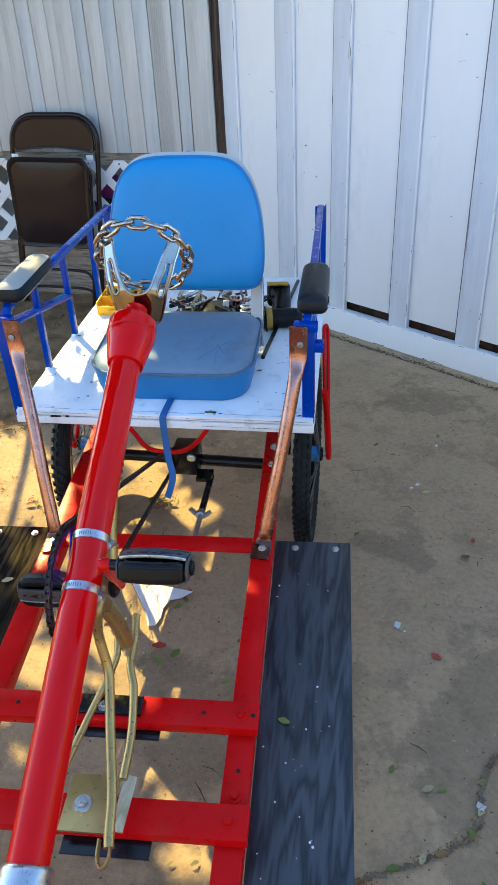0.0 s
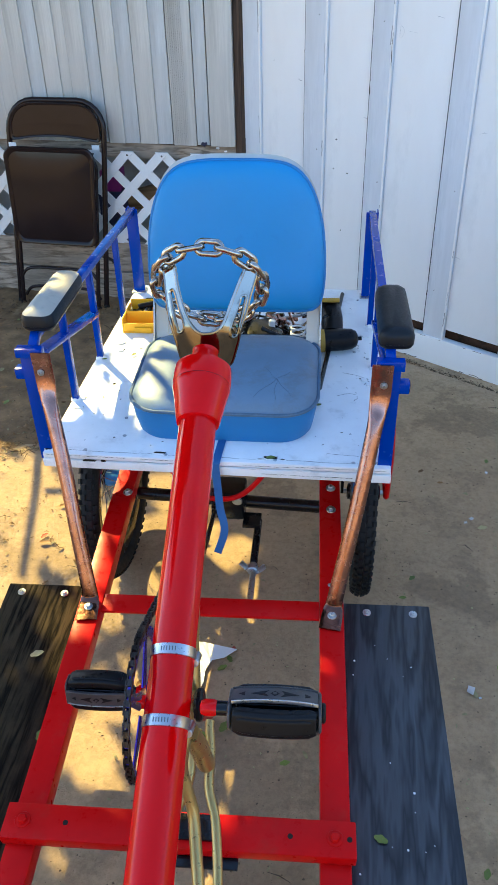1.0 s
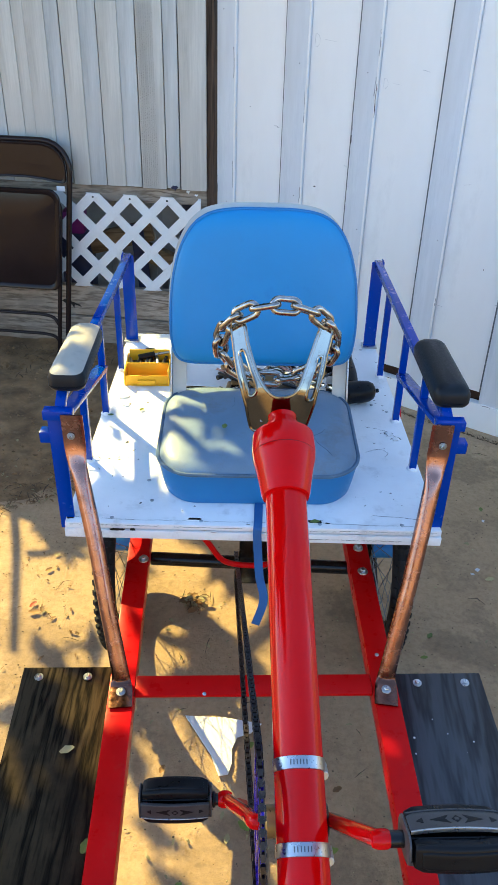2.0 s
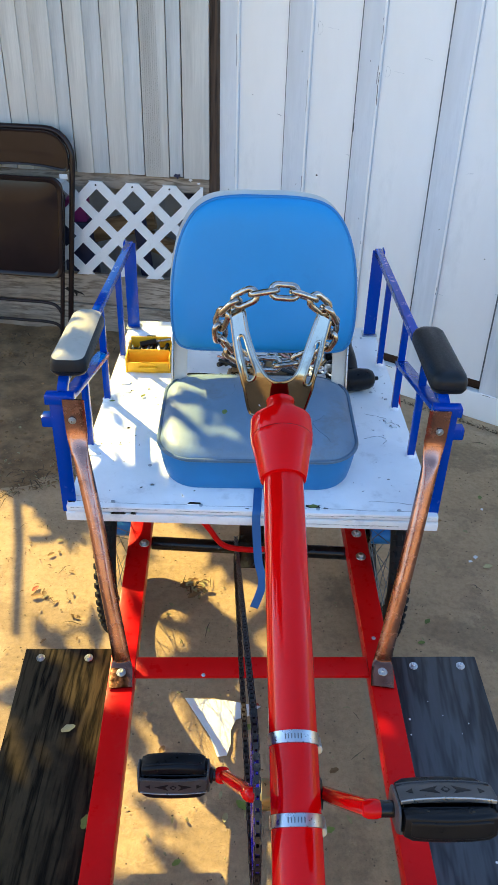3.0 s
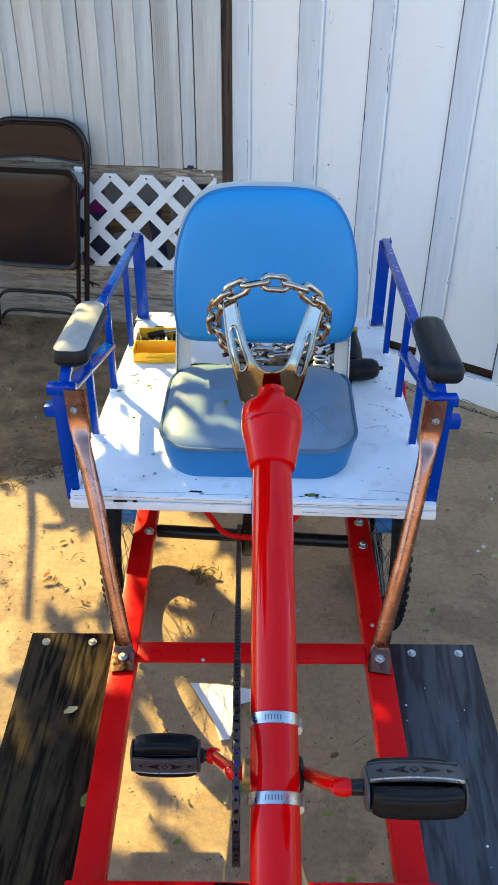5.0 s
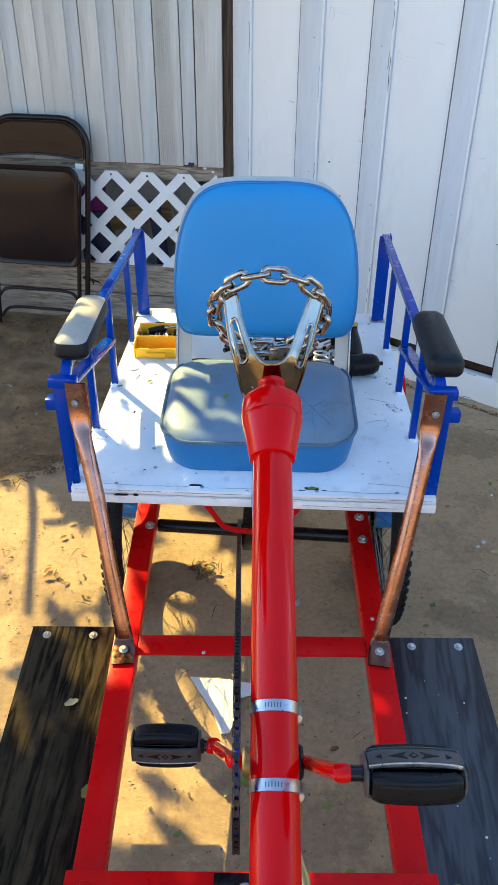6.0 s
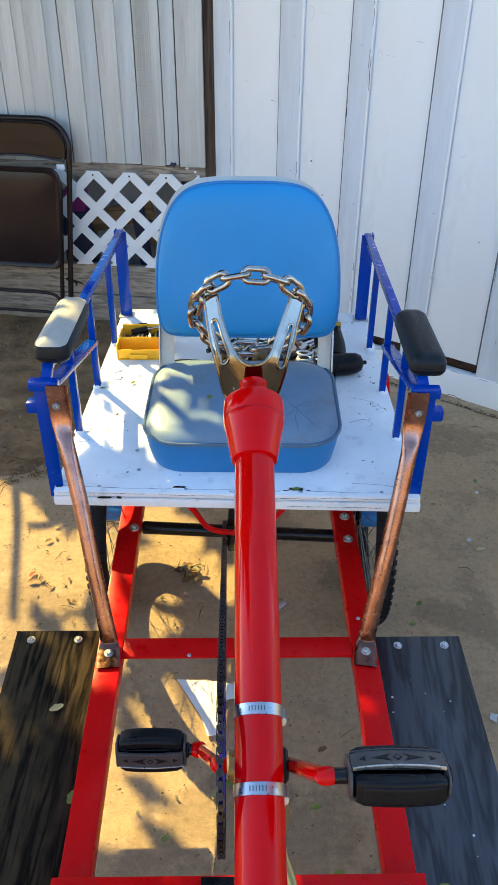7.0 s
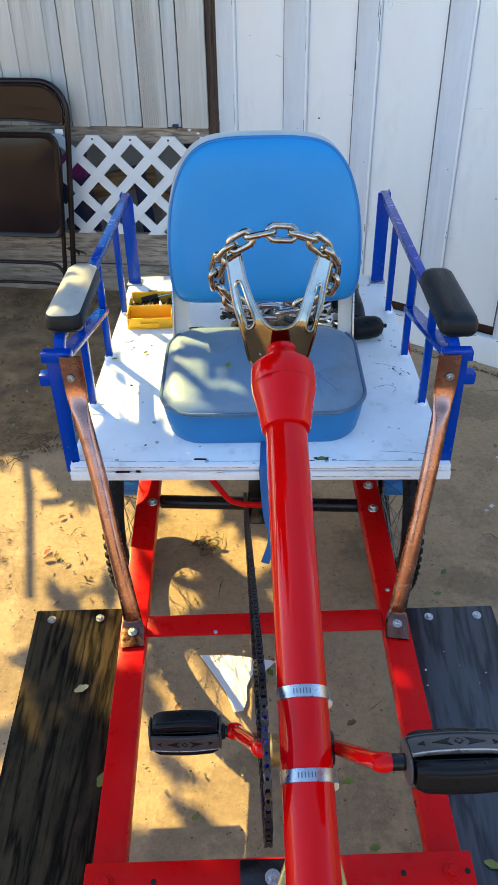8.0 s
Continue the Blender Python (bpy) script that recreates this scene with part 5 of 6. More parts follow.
# ---- chain steering wheel on its bracket ----
def steering_wheel():
    centre = Vector((0.0215, 0.136, 1.042))
    right = Vector((1, 0.03, -0.004)).normalized()
    up = Vector((0, math.cos(radians(116)), math.sin(radians(116))))
    up = (up - right * up.dot(right)).normalized()
    out = right.cross(up)
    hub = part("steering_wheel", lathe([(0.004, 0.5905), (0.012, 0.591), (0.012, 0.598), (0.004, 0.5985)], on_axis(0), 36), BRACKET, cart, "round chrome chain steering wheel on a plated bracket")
    # a link: a stadium of wire
    wire, half, rad = 0.0052, 0.0109, 0.0105
    loop = []
    for a in range(-90, 91, 18):
        loop.append(Vector((half + rad * math.cos(radians(a)), rad * math.sin(radians(a)), 0)))
    for a in range(90, 271, 18):
        loop.append(Vector((-half + rad * math.cos(radians(a)), rad * math.sin(radians(a)), 0)))
    link = data_of(sweep(loop, wire, 10, True), "link", CHROME, 60)
    n, R = 18, 0.0945
    for k in range(n):
        a = 2 * math.pi * (k + 0.25) / n
        radial = right * math.cos(a) + up * math.sin(a)
        tang = -right * math.sin(a) + up * math.cos(a)
        flip = 42 if k % 2 else -48
        rngk = random.Random(k)
        r2 = (radial * math.cos(radians(flip + rngk.uniform(-9, 9))) + out * math.sin(radians(flip + rngk.uniform(-9, 9)))).normalized()
        m = Matrix((tang, r2, tang.cross(r2))).transposed().to_4x4()
        m.translation = centre + radial * R
        again("link", link, m, hub)
    # one plate, cut out to two slotted prongs above a cup round the neck
    d = Vector((0, 0.52, 0.854)).normalized()
    face = right.cross(d)
    base = ax(0.614) - d * 0.023
    outer = [(-83, 162), (-80, 136), (-76, 110), (-70, 78), (-61, 46), (-56, 30), (-52, 12), (-46, -6), (-36, -11), (-20, -9), (0, -8), (20, -9), (33, -10), (42, -2), (48, 16), (53, 34), (56, 52), (65, 82), (70, 110), (76, 134), (79, 157), (64, 162), (54, 138), (44, 108), (35, 80), (27, 58), (16, 46), (0, 42), (-14, 44), (-27, 56), (-39, 76), (-48, 100), (-56, 126), (-65, 165)]
    slots = [[(-69, 112), (-66, 117), (-60, 115), (-50, 86), (-41, 62), (-40, 52), (-45, 45), (-52, 46), (-57, 62), (-65, 92)], [(55, 106), (60, 110), (64, 107), (60, 84), (54, 54), (50, 42), (44, 38), (39, 43), (41, 58), (49, 84)]]

    def bent(x, y, z):
        """The plate curves round the neck below and flattens into the prongs."""
        return base + right * x + d * y + face * (z - x * x * (4.2 + 6.0 * max(0.0, 1 - y / 0.065)) - 5.5 * max(0.0, 0.062 - y) ** 2)

    pb = bmesh.new()
    edges = []
    for loop2 in [outer] + slots:
        vs = [pb.verts.new((x / 1000, y / 1000, 0)) for x, y in loop2]
        edges += [pb.edges.new((p, q)) for p, q in zip(vs, vs[1:] + vs[:1])]
    bmesh.ops.triangle_fill(pb, use_beauty=True, edges=edges)
    top = bmesh.ops.extrude_face_region(pb, geom=pb.faces[:])
    bmesh.ops.translate(pb, vec=(0, 0, 0.0045), verts=[v for v in top["geom"] if isinstance(v, bmesh.types.BMVert)])
    for v in pb.verts:
        x, y, z = v.co
        v.co = bent(x, y, z)
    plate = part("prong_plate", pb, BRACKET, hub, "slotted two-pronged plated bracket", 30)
    for loop2 in [outer] + slots:
        rim = [bent(p.x, p.y, 0.0023) for p in spline([(x / 1000, y / 1000, 0) for x, y in loop2], 3, True)]
        part("rolled_rim", sweep(rim, 0.0031, 8, True), BRACKET, plate)
    again("bolt", BOLT, Matrix.Translation(base - right * 0.030 + d * 0.006 + face * -0.030) @ face.to_track_quat("Z", "Y").to_matrix().to_4x4() @ Matrix.Scale(0.4, 4), hub)
    return hub


steering_wheel()


# ---- cranks, pedals, chainring and drive chain ----
BB = Vector((0.044, -0.468, 0.669))
YAW = pose(0, 0, 0, 0, 0, 2.4)


def bbp(x, y, z):
    return BB + YAW @ Vector((x, y, z))


def pedal(parent, p, tilt, label):
    """Two barrel-shaped rubber blocks between end plates, a pierced cover plate on either face."""
    m = Matrix.Translation(p) @ YAW @ pose(0, 0, 0, tilt, 0, 0) @ Matrix.Scale(0.95, 4)
    pd = part("pedal", rod(m @ Vector((-0.056, 0, 0)), m @ Vector((0.056, 0, 0)), 0.007), BLACK_PAINT, parent, label)

    def swell(x):
        return 1 - (x / 0.056) ** 2

    def slab(half, y_mid, y_half, z_mid, z_half, corner, out, up):
        """A bar along x with rounded section; it swells by out in y and by up in z towards its middle."""
        rings = []
        for k in range(13):
            x = -half + 2 * half * k / 12
            end = 0.82 if k in (0, 12) else 1.0
            sec = [(y, z - z_half) for y, z in rounded(y_half * end, y_half * end, 2 * z_half, corner, corner, 3)]
            rings.append([m @ Vector((x, y_mid + y + math.copysign(out, y_mid) * swell(x) * (1 if y_mid else 0), z_mid + z * end + math.copysign(up, z_mid) * swell(x) * (1 if z_mid else 0))) for y, z in sec])
        return loft(rings)

    for y in (-0.0215, 0.0215):
        block = part("tread_block", slab(0.0500, y, 0.0085, 0.0, 0.0165, 0.005, 0.0055, 0), BLACK, pd, "black moulded rubber tread")
        part("wear_band", slab(0.0440, y * 1.36, 0.0024, 0.0, 0.0105, 0.002, 0.0055, 0.0), BLACK, block)
    for s in (-1, 1):
        plate = part("cover_plate", slab(0.0525, 0.0, 0.0135, s * 0.0180, 0.0016, 0.0012, 0, 0.0042), PEDAL_GREY, pd, "worn grey cover plate with pierced diamonds")
        shapes = [[(-0.0055, 0), (0, -0.0052), (0.0055, 0), (0, 0.0052)]]
        for e in (-1, 1):
            shapes += [[(e * 0.0075, -0.0062), (e * 0.0290, 0), (e * 0.0075, 0.0062), (e * 0.0125, 0)], [(e * 0.0365, -0.0040), (e * 0.0440, 0), (e * 0.0365, 0.0040)]]
        for o in shapes:
            hole = bmesh.new()
            lid, floor = ([hole.verts.new(m @ Vector((x, y, s * (0.0180 + 0.0042 * swell(x) + h)))) for x, y in o] for h in (0.0021, 0.0010))
            hole.faces.new(lid)
            hole.faces.new(floor[::-1])
            for i in range(len(o)):
                hole.faces.new((lid[i], floor[i], floor[(i + 1) % len(o)], lid[(i + 1) % len(o)]))
            part("pierced_diamond", hole, BLACK, plate)
        part("stud", slab(0.0022, 0.0, 0.0022, s * 0.0198, 0.0006, 0.0005, 0, 0.0042), PEDAL_GREY, plate)
        for y in (-0.0142, 0.0142):
            part("edge_strip", slab(0.0525, y, 0.0009, s * 0.0182, 0.0026, 0.0006, 0.0, 0.0042), ZINC if s > 0 and y < 0 else PEDAL_GREY, plate)
    for x in (-0.0545, 0.0545):
        cheek = rounded(0.0255, 0.0255, 0.0350, 0.012, 0.012, 5)
        part("end_plate", loft([[m @ Vector((x + d, y, z - 0.0175)) for y, z in shrink(cheek, i, (0, 0.0175))] for i, d in ((0.002, -0.0022), (0.0, -0.001), (0.0, 0.001), (0.002, 0.0022))]), PEDAL_GREY, pd, "scuffed end plate")
    part("dust_cap", rod(m @ Vector((0.056, 0, 0)), m @ Vector((0.062, 0, 0)), 0.0115), BLACK, pd)
    return pd


crank = part("crankset", rod(bbp(-0.034, 0, 0), bbp(0.036, 0, 0), 0.0195, 28), GOLD, cart, "gold bottom bracket with red cranks and purple chainring")
CR = 0.190
ca = Vector((0, -0.60, 0.80))
cb = Vector((0, 0.126, -0.148))
part("crank_arm", sweep(spline([bbp(0.036, 0, 0), bbp(0.050, 0, 0), bbp(0.056, ca.y * CR * 0.25, ca.z * CR * 0.25), bbp(0.068, ca.y * CR * 0.75, ca.z * CR * 0.75), bbp(0.074, ca.y * CR, ca.z * CR)], 5), 0.0095, 14), RED, crank, "red bent crank arm")
part("crank_eye", lathe([(0.004, -0.0115), (0.0078, -0.010), (0.0098, -0.005), (0.0101, 0.0), (0.0098, 0.005), (0.0078, 0.010), (0.004, 0.0115)], along(bbp(0.066, ca.y * CR, ca.z * CR), bbp(0.086, ca.y * CR, ca.z * CR)), 20), RED, crank)
part("crank_arm", sweep(spline([bbp(-0.034, 0, 0), bbp(-0.046, 0, 0), bbp(-0.052, cb.y * 0.25, cb.z * 0.25), bbp(-0.070, cb.y * 0.75, cb.z * 0.75), bbp(-0.078, cb.y, cb.z)], 5), 0.0095, 14), RED, crank, "red bent crank arm")
part("crank_eye", lathe([(0.004, -0.0115), (0.0095, -0.010), (0.0122, -0.005), (0.0126, 0.0), (0.0122, 0.005), (0.0095, 0.010), (0.004, 0.0115)], along(bbp(-0.070, cb.y, cb.z), bbp(-0.092, cb.y, cb.z)), 20), RED, crank)
part("spindle", rod(bbp(0.082, ca.y * CR, ca.z * CR), bbp(0.108, ca.y * CR, ca.z * CR), 0.0085), BLACK_PAINT, crank)
part("spindle", rod(bbp(-0.088, cb.y, cb.z), bbp(-0.108, cb.y, cb.z), 0.0085), BLACK_PAINT, crank)
part("dust_ring", rod(bbp(0.034, 0, 0), bbp(0.046, 0, 0), 0.023), BLACK, crank)
pedal(crank, bbp(0.152, ca.y * CR, ca.z * CR), -20, "black rubber block pedal")
pedal(crank, bbp(-0.154, cb.y, cb.z), 82, "black rubber block pedal")
RING_X, RING_R = -0.040, 0.104


def toothed(x, y, z, r, teeth, thick, inner):
    o, i = [], []
    for k in range(teeth * 4):
        a = 2 * math.pi * k / (teeth * 4)
        rr = r + (0.001 if k % 4 in (1, 2) else -0.004)
        o.append((rr * math.cos(a), rr * math.sin(a)))
        i.append((inner * math.cos(a), inner * math.sin(a)))
    bm = bmesh.new()
    loops = []
    for pts, h in ((o, -thick), (o, thick), (i, thick), (i, -thick)):
        loops.append([bm.verts.new(BB + YAW @ Vector((x + h, y + a, z + b))) for a, b in pts])
    n = len(o)
    for a, b in zip(loops, loops[1:] + loops[:1]):
        for k in range(n):
            bm.faces.new((a[k], a[(k + 1) % n], b[(k + 1) % n], b[k]))
    return bm


ringp = part("chainring", toothed(RING_X, 0, 0, RING_R, 44, 0.0018, RING_R - 0.014), PURPLE, crank, "purple anodised chainring")
for k in range(10):
    a = 2 * math.pi * k / 10
    b = a + (0.30 if k % 2 else -0.30)
    part("ring_spoke", sweep([bbp(RING_X, 0.024 * math.cos(a), 0.024 * math.sin(a)), bbp(RING_X, (RING_R - 0.010) * math.cos(b), (RING_R - 0.010) * math.sin(b))], (0.0055, 0.002), 8, False, YAW @ Vector((0, -math.sin(a), math.cos(a)))), PURPLE, ringp)
SPROCKET = Vector((-0.044, 0.375, 0.345)) - BB
SPROCKET = YAW.inverted() @ SPROCKET
SP_R = 0.034


def drive_chain():
    """Roller chain round the chainring and the rear sprocket: paired plates and rollers."""
    sy, sz = SPROCKET.y, SPROCKET.z
    path = []
    D = math.hypot(sy, sz)
    base = math.atan2(sz, sy)
    off = math.acos((RING_R - SP_R) / D)
    a0, a1 = base + off, base - off + 2 * math.pi
    for k in range(33):
        a = a0 + (a1 - a0) * k / 32
        path.append((RING_R * math.cos(a), RING_R * math.sin(a)))
    for k in range(13):
        a = (base - off) + (2 * off) * k / 12
        path.append((sy + SP_R * math.cos(a), sz + SP_R * math.sin(a)))
    path.append(path[0])
    bm = bmesh.new()
    step, carry, idx = 0.0127, 0.0, 0
    spots = []
    for (y0, z0), (y1, z1) in zip(path, path[1:]):
        L = math.hypot(y1 - y0, z1 - z0)
        d = carry
        while d < L:
            spots.append((y0 + (y1 - y0) * d / L, z0 + (z1 - z0) * d / L))
            d += step
        carry = d - L
    for i, (y, z) in enumerate(spots):
        y1, z1 = spots[(i + 1) % len(spots)]
        ang = math.degrees(math.atan2(z1 - z, y1 - y))
        m = Matrix.Translation(BB) @ YAW @ Matrix.Translation((RING_X + (SPROCKET.x - RING_X) * max(0, min(1, (y + RING_R) / (sy + RING_R))), (y + y1) / 2, (z + z1) / 2)) @ pose(0, 0, 0, ang, 0, 0)
        w = 0.0040 if i % 2 else 0.0024
        for s in (-1, 1):
            box(bm, (0.0013, 0.0166, 0.0086), m @ Matrix.Translation((s * w, 0, 0)), 0)
        box(bm, (0.0054, 0.0086, 0.0062), m @ Matrix.Translation((0, -0.006, 0)), 0)
    return bm


part("drive_chain", drive_chain(), surface("oiled_chain", (0.055, 0.045, 0.04), 0.42, metal=0.8, vary=0.3, dirt=(0.25, 0.17, 0.10), dirt_amount=0.3, big=40), crank, "oily black roller chain")
sp = part("sprocket", toothed(SPROCKET.x, SPROCKET.y, SPROCKET.z, SP_R, 16, 0.0016, 0.014), BLACK_PAINT, crank, "small black rear sprocket")

# ---- gold bicycle frame piece below the column ----
gold = part("gold_stay", sweep(spline([(0.062, -0.490, 0.680), (0.064, -0.530, 0.672), (0.058, -0.534, 0.620), (0.064, -0.543, 0.585), (0.073, -0.556, 0.552), (0.080, -0.585, 0.525), (0.092, -0.638, 0.490), (0.112, -0.715, 0.450), (0.121, -0.769, 0.430), (0.126, -0.790, 0.424)], 6), 0.0088, 12), GOLD, cart, "gold painted bicycle stays below the column")
part("stay", sweep(spline([(0.064, -0.366, 0.490), (0.064, -0.376, 0.487), (0.072, -0.415, 0.477), (0.077, -0.468, 0.472), (0.086, -0.495, 0.464), (0.094, -0.516, 0.455), (0.108, -0.593, 0.432), (0.112, -0.668, 0.414)], 6), 0.0075, 12), GOLD, gold)
part("seat_tube", sweep([(0.050, -0.352, 0.785), (0.052, -0.399, 0.718), (0.060, -0.450, 0.645)], 0.0125, 16), GOLD, gold)
part("down_tube", sweep([(0.064, -0.500, 0.650), (0.070, -0.480, 0.590), (0.073, -0.458, 0.515)], 0.0145, 16), GOLD, gold)
part("lower_stay", sweep(spline([(0.050, -0.395, 0.510), (0.043, -0.425, 0.490), (0.043, -0.460, 0.460), (0.009, -0.533, 0.400), (-0.012, -0.611, 0.370), (-0.020, -0.650, 0.362)], 5), 0.0070, 12), GOLD, gold)
part("dropout", sweep(spline([(0.126, -0.782, 0.427), (0.129, -0.806, 0.420), (0.121, -0.818, 0.416), (0.111, -0.806, 0.418), (0.107, -0.778, 0.423)], 5), (0.0060, 0.003), 8), GOLD, gold, "hooked gold dropout")
tab = part("black_clip", boxed((0.125, 0.042, 0.006), CH @ Matrix.Translation((-0.006, -0.466, 0.031)), 0.001), BLACK_PAINT, gold, "black steel clip plate")
again("bolt", BOLT, CH @ Matrix.Translation((-0.019, -0.472, 0.034)) @ Matrix.Scale(1.0, 4), tab)
part("clip_under", boxed((0.17, 0.085, 0.005), CH @ Matrix.Translation((0.010, -0.474, -0.004)), 0.001), BLACK_PAINT, gold)
plate = part("mount_plate", boxed((0.090, 0.104, 0.006), CH @ Matrix.Translation((0.002, -0.664, 0.0305)), 0.001), GOLD, gold, "gold mounting plate with a big washer")
again("bolt", BOLT, CH @ Matrix.Translation((-0.009, -0.668, 0.0335)) @ Matrix.Scale(1.35, 4), plate)
part("under_strip", boxed((0.16, 0.094, 0.005), CH @ Matrix.Translation((0.040, -0.692, -0.004)), 0.001), BLACK_PAINT, gold)
part("cover_block", boxed((0.022, 0.092, 0.012), CH @ Matrix.Translation((0.074, -0.679, 0.070)) @ pose(0, 0, 0, 10, 15, -3), 0.002), CREAM_WOOD, gold, "pale cream block on the stay")

gold.location.x += 0.010

# ---- axle, wheels and the bits under the deck ----
axle = part("axle_beam", rod((-0.255, 0.418, 0.328), (0.235, 0.402, 0.328), 0.0165), BLACK_PAINT, cart, "black steel axle beam")
part("gear_case", boxed((0.075, 0.075, 0.085), Matrix.Translation((0.000, 0.398, 0.345)), 0.008), BLACK_PAINT, axle, "black gear case")
part("case_cap", rod((0.020, 0.356, 0.365), (0.020, 0.364, 0.367), 0.013), ZINC, axle, "worn round case cap")
part("case_arm", boxed((0.045, 0.05, 0.012), Matrix.Translation((0.058, 0.352, 0.312)), 0.002), BLACK_PAINT, axle)
adj = part("adjuster", rod((0.073, 0.368, 0.300), (0.078, 0.202, 0.304), 0.0095), BLACK_PAINT, cart, "adjuster rod with wing nut")
part("threaded_rod", rod((0.078, 0.212, 0.303), (0.086, 0.060, 0.322), 0.0072), ZINC, adj)
part("wing_nut", rod((0.078, 0.192, 0.305), (0.0787, 0.172, 0.307), 0.0125), ZINC, adj)
for s in (-1, 1):
    part("wing", boxed((0.026, 0.015, 0.005), Matrix.Translation((0.0783 + s * 0.020, 0.180 - 0.004 * s, 0.313)) @ pose(0, 0, 0, 0, -s * 32, s * 22), 0.002), ZINC, adj)
part("rod_tip", rod((0.088, 0.060, 0.322), (0.0885, 0.050, 0.323), 0.0066), RED, adj)


def wheel(s):
    c = Vector((s * 0.345 - 0.002, 0.535, 0.281))
    R, r = 0.253, 0.0245
    m = Matrix.Translation(c) @ pose(0, 0, 0, 0, 90, 0)
    prof = [(R + r * math.cos(radians(a)), r * math.sin(radians(a))) for a in range(0, 360, 20)]
    seg = 72
    bm = bmesh.new()
    rings = [[bm.verts.new(m @ Vector((a * math.cos(2 * math.pi * k / seg), a * math.sin(2 * math.pi * k / seg), b))) for a, b in prof] for k in range(seg)]
    for k in range(seg):
        a, b = rings[k], rings[(k + 1) % seg]
        for j in range(len(prof)):
            bm.faces.new((a[j], a[(j + 1) % len(prof)], b[(j + 1) % len(prof)], b[j]))
    wh = part("wheel", lathe([(0.016, -0.045), (0.022, -0.042), (0.022, -0.034), (0.013, -0.030), (0.013, 0.030), (0.022, 0.034), (0.022, 0.042), (0.016, 0.045)], m, 24), BLACK_PAINT, cart, "spoked bicycle wheel with knobbly black tyre")
    part("hub_sleeve", rod(m @ Vector((0, 0, -0.034)), m @ Vector((0, 0, 0.034)), 0.0235, 20), HUB_BLUE, wh, "blue hub shell")
    tyre = part("tyre", bm, RUBBER, wh)
    kn = bmesh.new()
    for k in range(66):
        for j, t in enumerate((-46, -15, 15, 46)):
            a = 360 * (k + 0.5 * (j % 2)) / 66
            mm = m @ pose(0, 0, 0, 0, 0, a) @ Matrix.Translation((R, 0, 0)) @ pose(0, 0, 0, 0, -t, 0) @ Matrix.Translation((r + 0.001, 0, 0))
            box(kn, (0.009, 0.013, 0.010), mm, 0)
    part("tread", kn, RUBBER, tyre, "tread knobs")
    rb = bmesh.new()
    rp = [(0.192, -0.008), (0.200, -0.012), (0.229, -0.013), (0.229, 0.013), (0.200, 0.012), (0.192, 0.008)]
    rr = [[rb.verts.new(m @ Vector((a * math.cos(2 * math.pi * k / 64), a * math.sin(2 * math.pi * k / 64), b))) for a, b in rp] for k in range(64)]
    for k in range(64):
        for j in range(6):
            rb.faces.new((rr[k][j], rr[k][(j + 1) % 6], rr[(k + 1) % 64][(j + 1) % 6], rr[(k + 1) % 64][j]))
    part("rim", rb, BLACK_PAINT, wh)
    spoke = data_of(rod((0, 0, 0), (0, 0, 0.193), 0.0011, 6), "spoke", SPOKE_STEEL)
    for k in range(36):
        a, z = 2 * math.pi * k / 36, (0.036 if k % 2 else -0.036)
        b = a + (0.55 if (k // 2) % 2 else -0.55)
        p = m @ Vector((0.021 * math.cos(a + (1.4 if (k // 2) % 2 else -1.4)), 0.021 * math.sin(a + (1.4 if (k // 2) % 2 else -1.4)), z))
        q = m @ Vector((0.214 * math.cos(a), 0.214 * math.sin(a), 0))
        t = (q - p).to_track_quat("Z", "Y").to_matrix().to_4x4() @ Matrix.Diagonal((1, 1, (q - p).length / 0.193, 1))
        t.translation = p
        again("spoke", spoke, t, wh)
    part("axle_nut", rod(c + Vector((-s * 0.055, 0, 0)), c + Vector((s * 0.068, 0, 0)), 0.0065, 12), ZINC, wh)
    # red stays that carry the wheel's outer end
    ox = s * 0.405
    hoop = [(0.0, 0.545, 0.272), (0.010, 0.655, 0.415), (0.020, 0.775, 0.560), (0.024, 0.797, 0.582), (0.029, 0.790, 0.590), (0.031, 0.755, 0.572), (0.020, 0.640, 0.425), (0.004, 0.530, 0.282)]
    stay = part("wheel_stay", sweep(spline([(ox - s * a, y, z) for a, y, z in hoop], 5), 0.0055, 10), RED_FRAME, cart, "red painted wheel stay bent into a hoop")
    part("front_stay", sweep(spline([(ox, 0.530, 0.272), (ox, 0.515, 0.33), (ox - s * 0.003, 0.470, 0.45), (ox - s * 0.010, 0.43, 0.56)], 5), 0.0085, 10), RED_FRAME, stay)
    part("eye", rod((ox - s * 0.005, 0.535, 0.281), (ox + s * 0.005, 0.535, 0.281), 0.018), RED_FRAME, stay)
    part("inner_stay", beam((s * 0.285, 0.535, 0.281), (s * 0.285, 0.56, 0.565), 0.008, 0.03), BLACK_PAINT, stay)
    return wh


wheel(1)
wheel(-1)
under = part("under_bar", rod((-0.36, 0.262, 0.552), (0.376, 0.262, 0.552), 0.0085), RED_FRAME, cart, "thin red bars under the deck's edge")
part("loop", sweep(spline([(-0.125, 0.258, 0.545), (-0.100, 0.256, 0.510), (-0.070, 0.254, 0.468), (-0.020, 0.252, 0.458), (0.030, 0.252, 0.464), (0.068, 0.254, 0.492), (0.105, 0.258, 0.540)], 6), 0.0065, 10), RED_FRAME, under)
for s in (-1, 1):
    for y in (0.30, 0.60):
        part("deck_post", beam(ch(s * 0.266, y, 0.0), Vector((ch(s * 0.266, y, 0).x, y, 0.5655)), 0.022, 0.022), BLACK_PAINT, axle, "dark post under the deck") if y > 0.5 else None
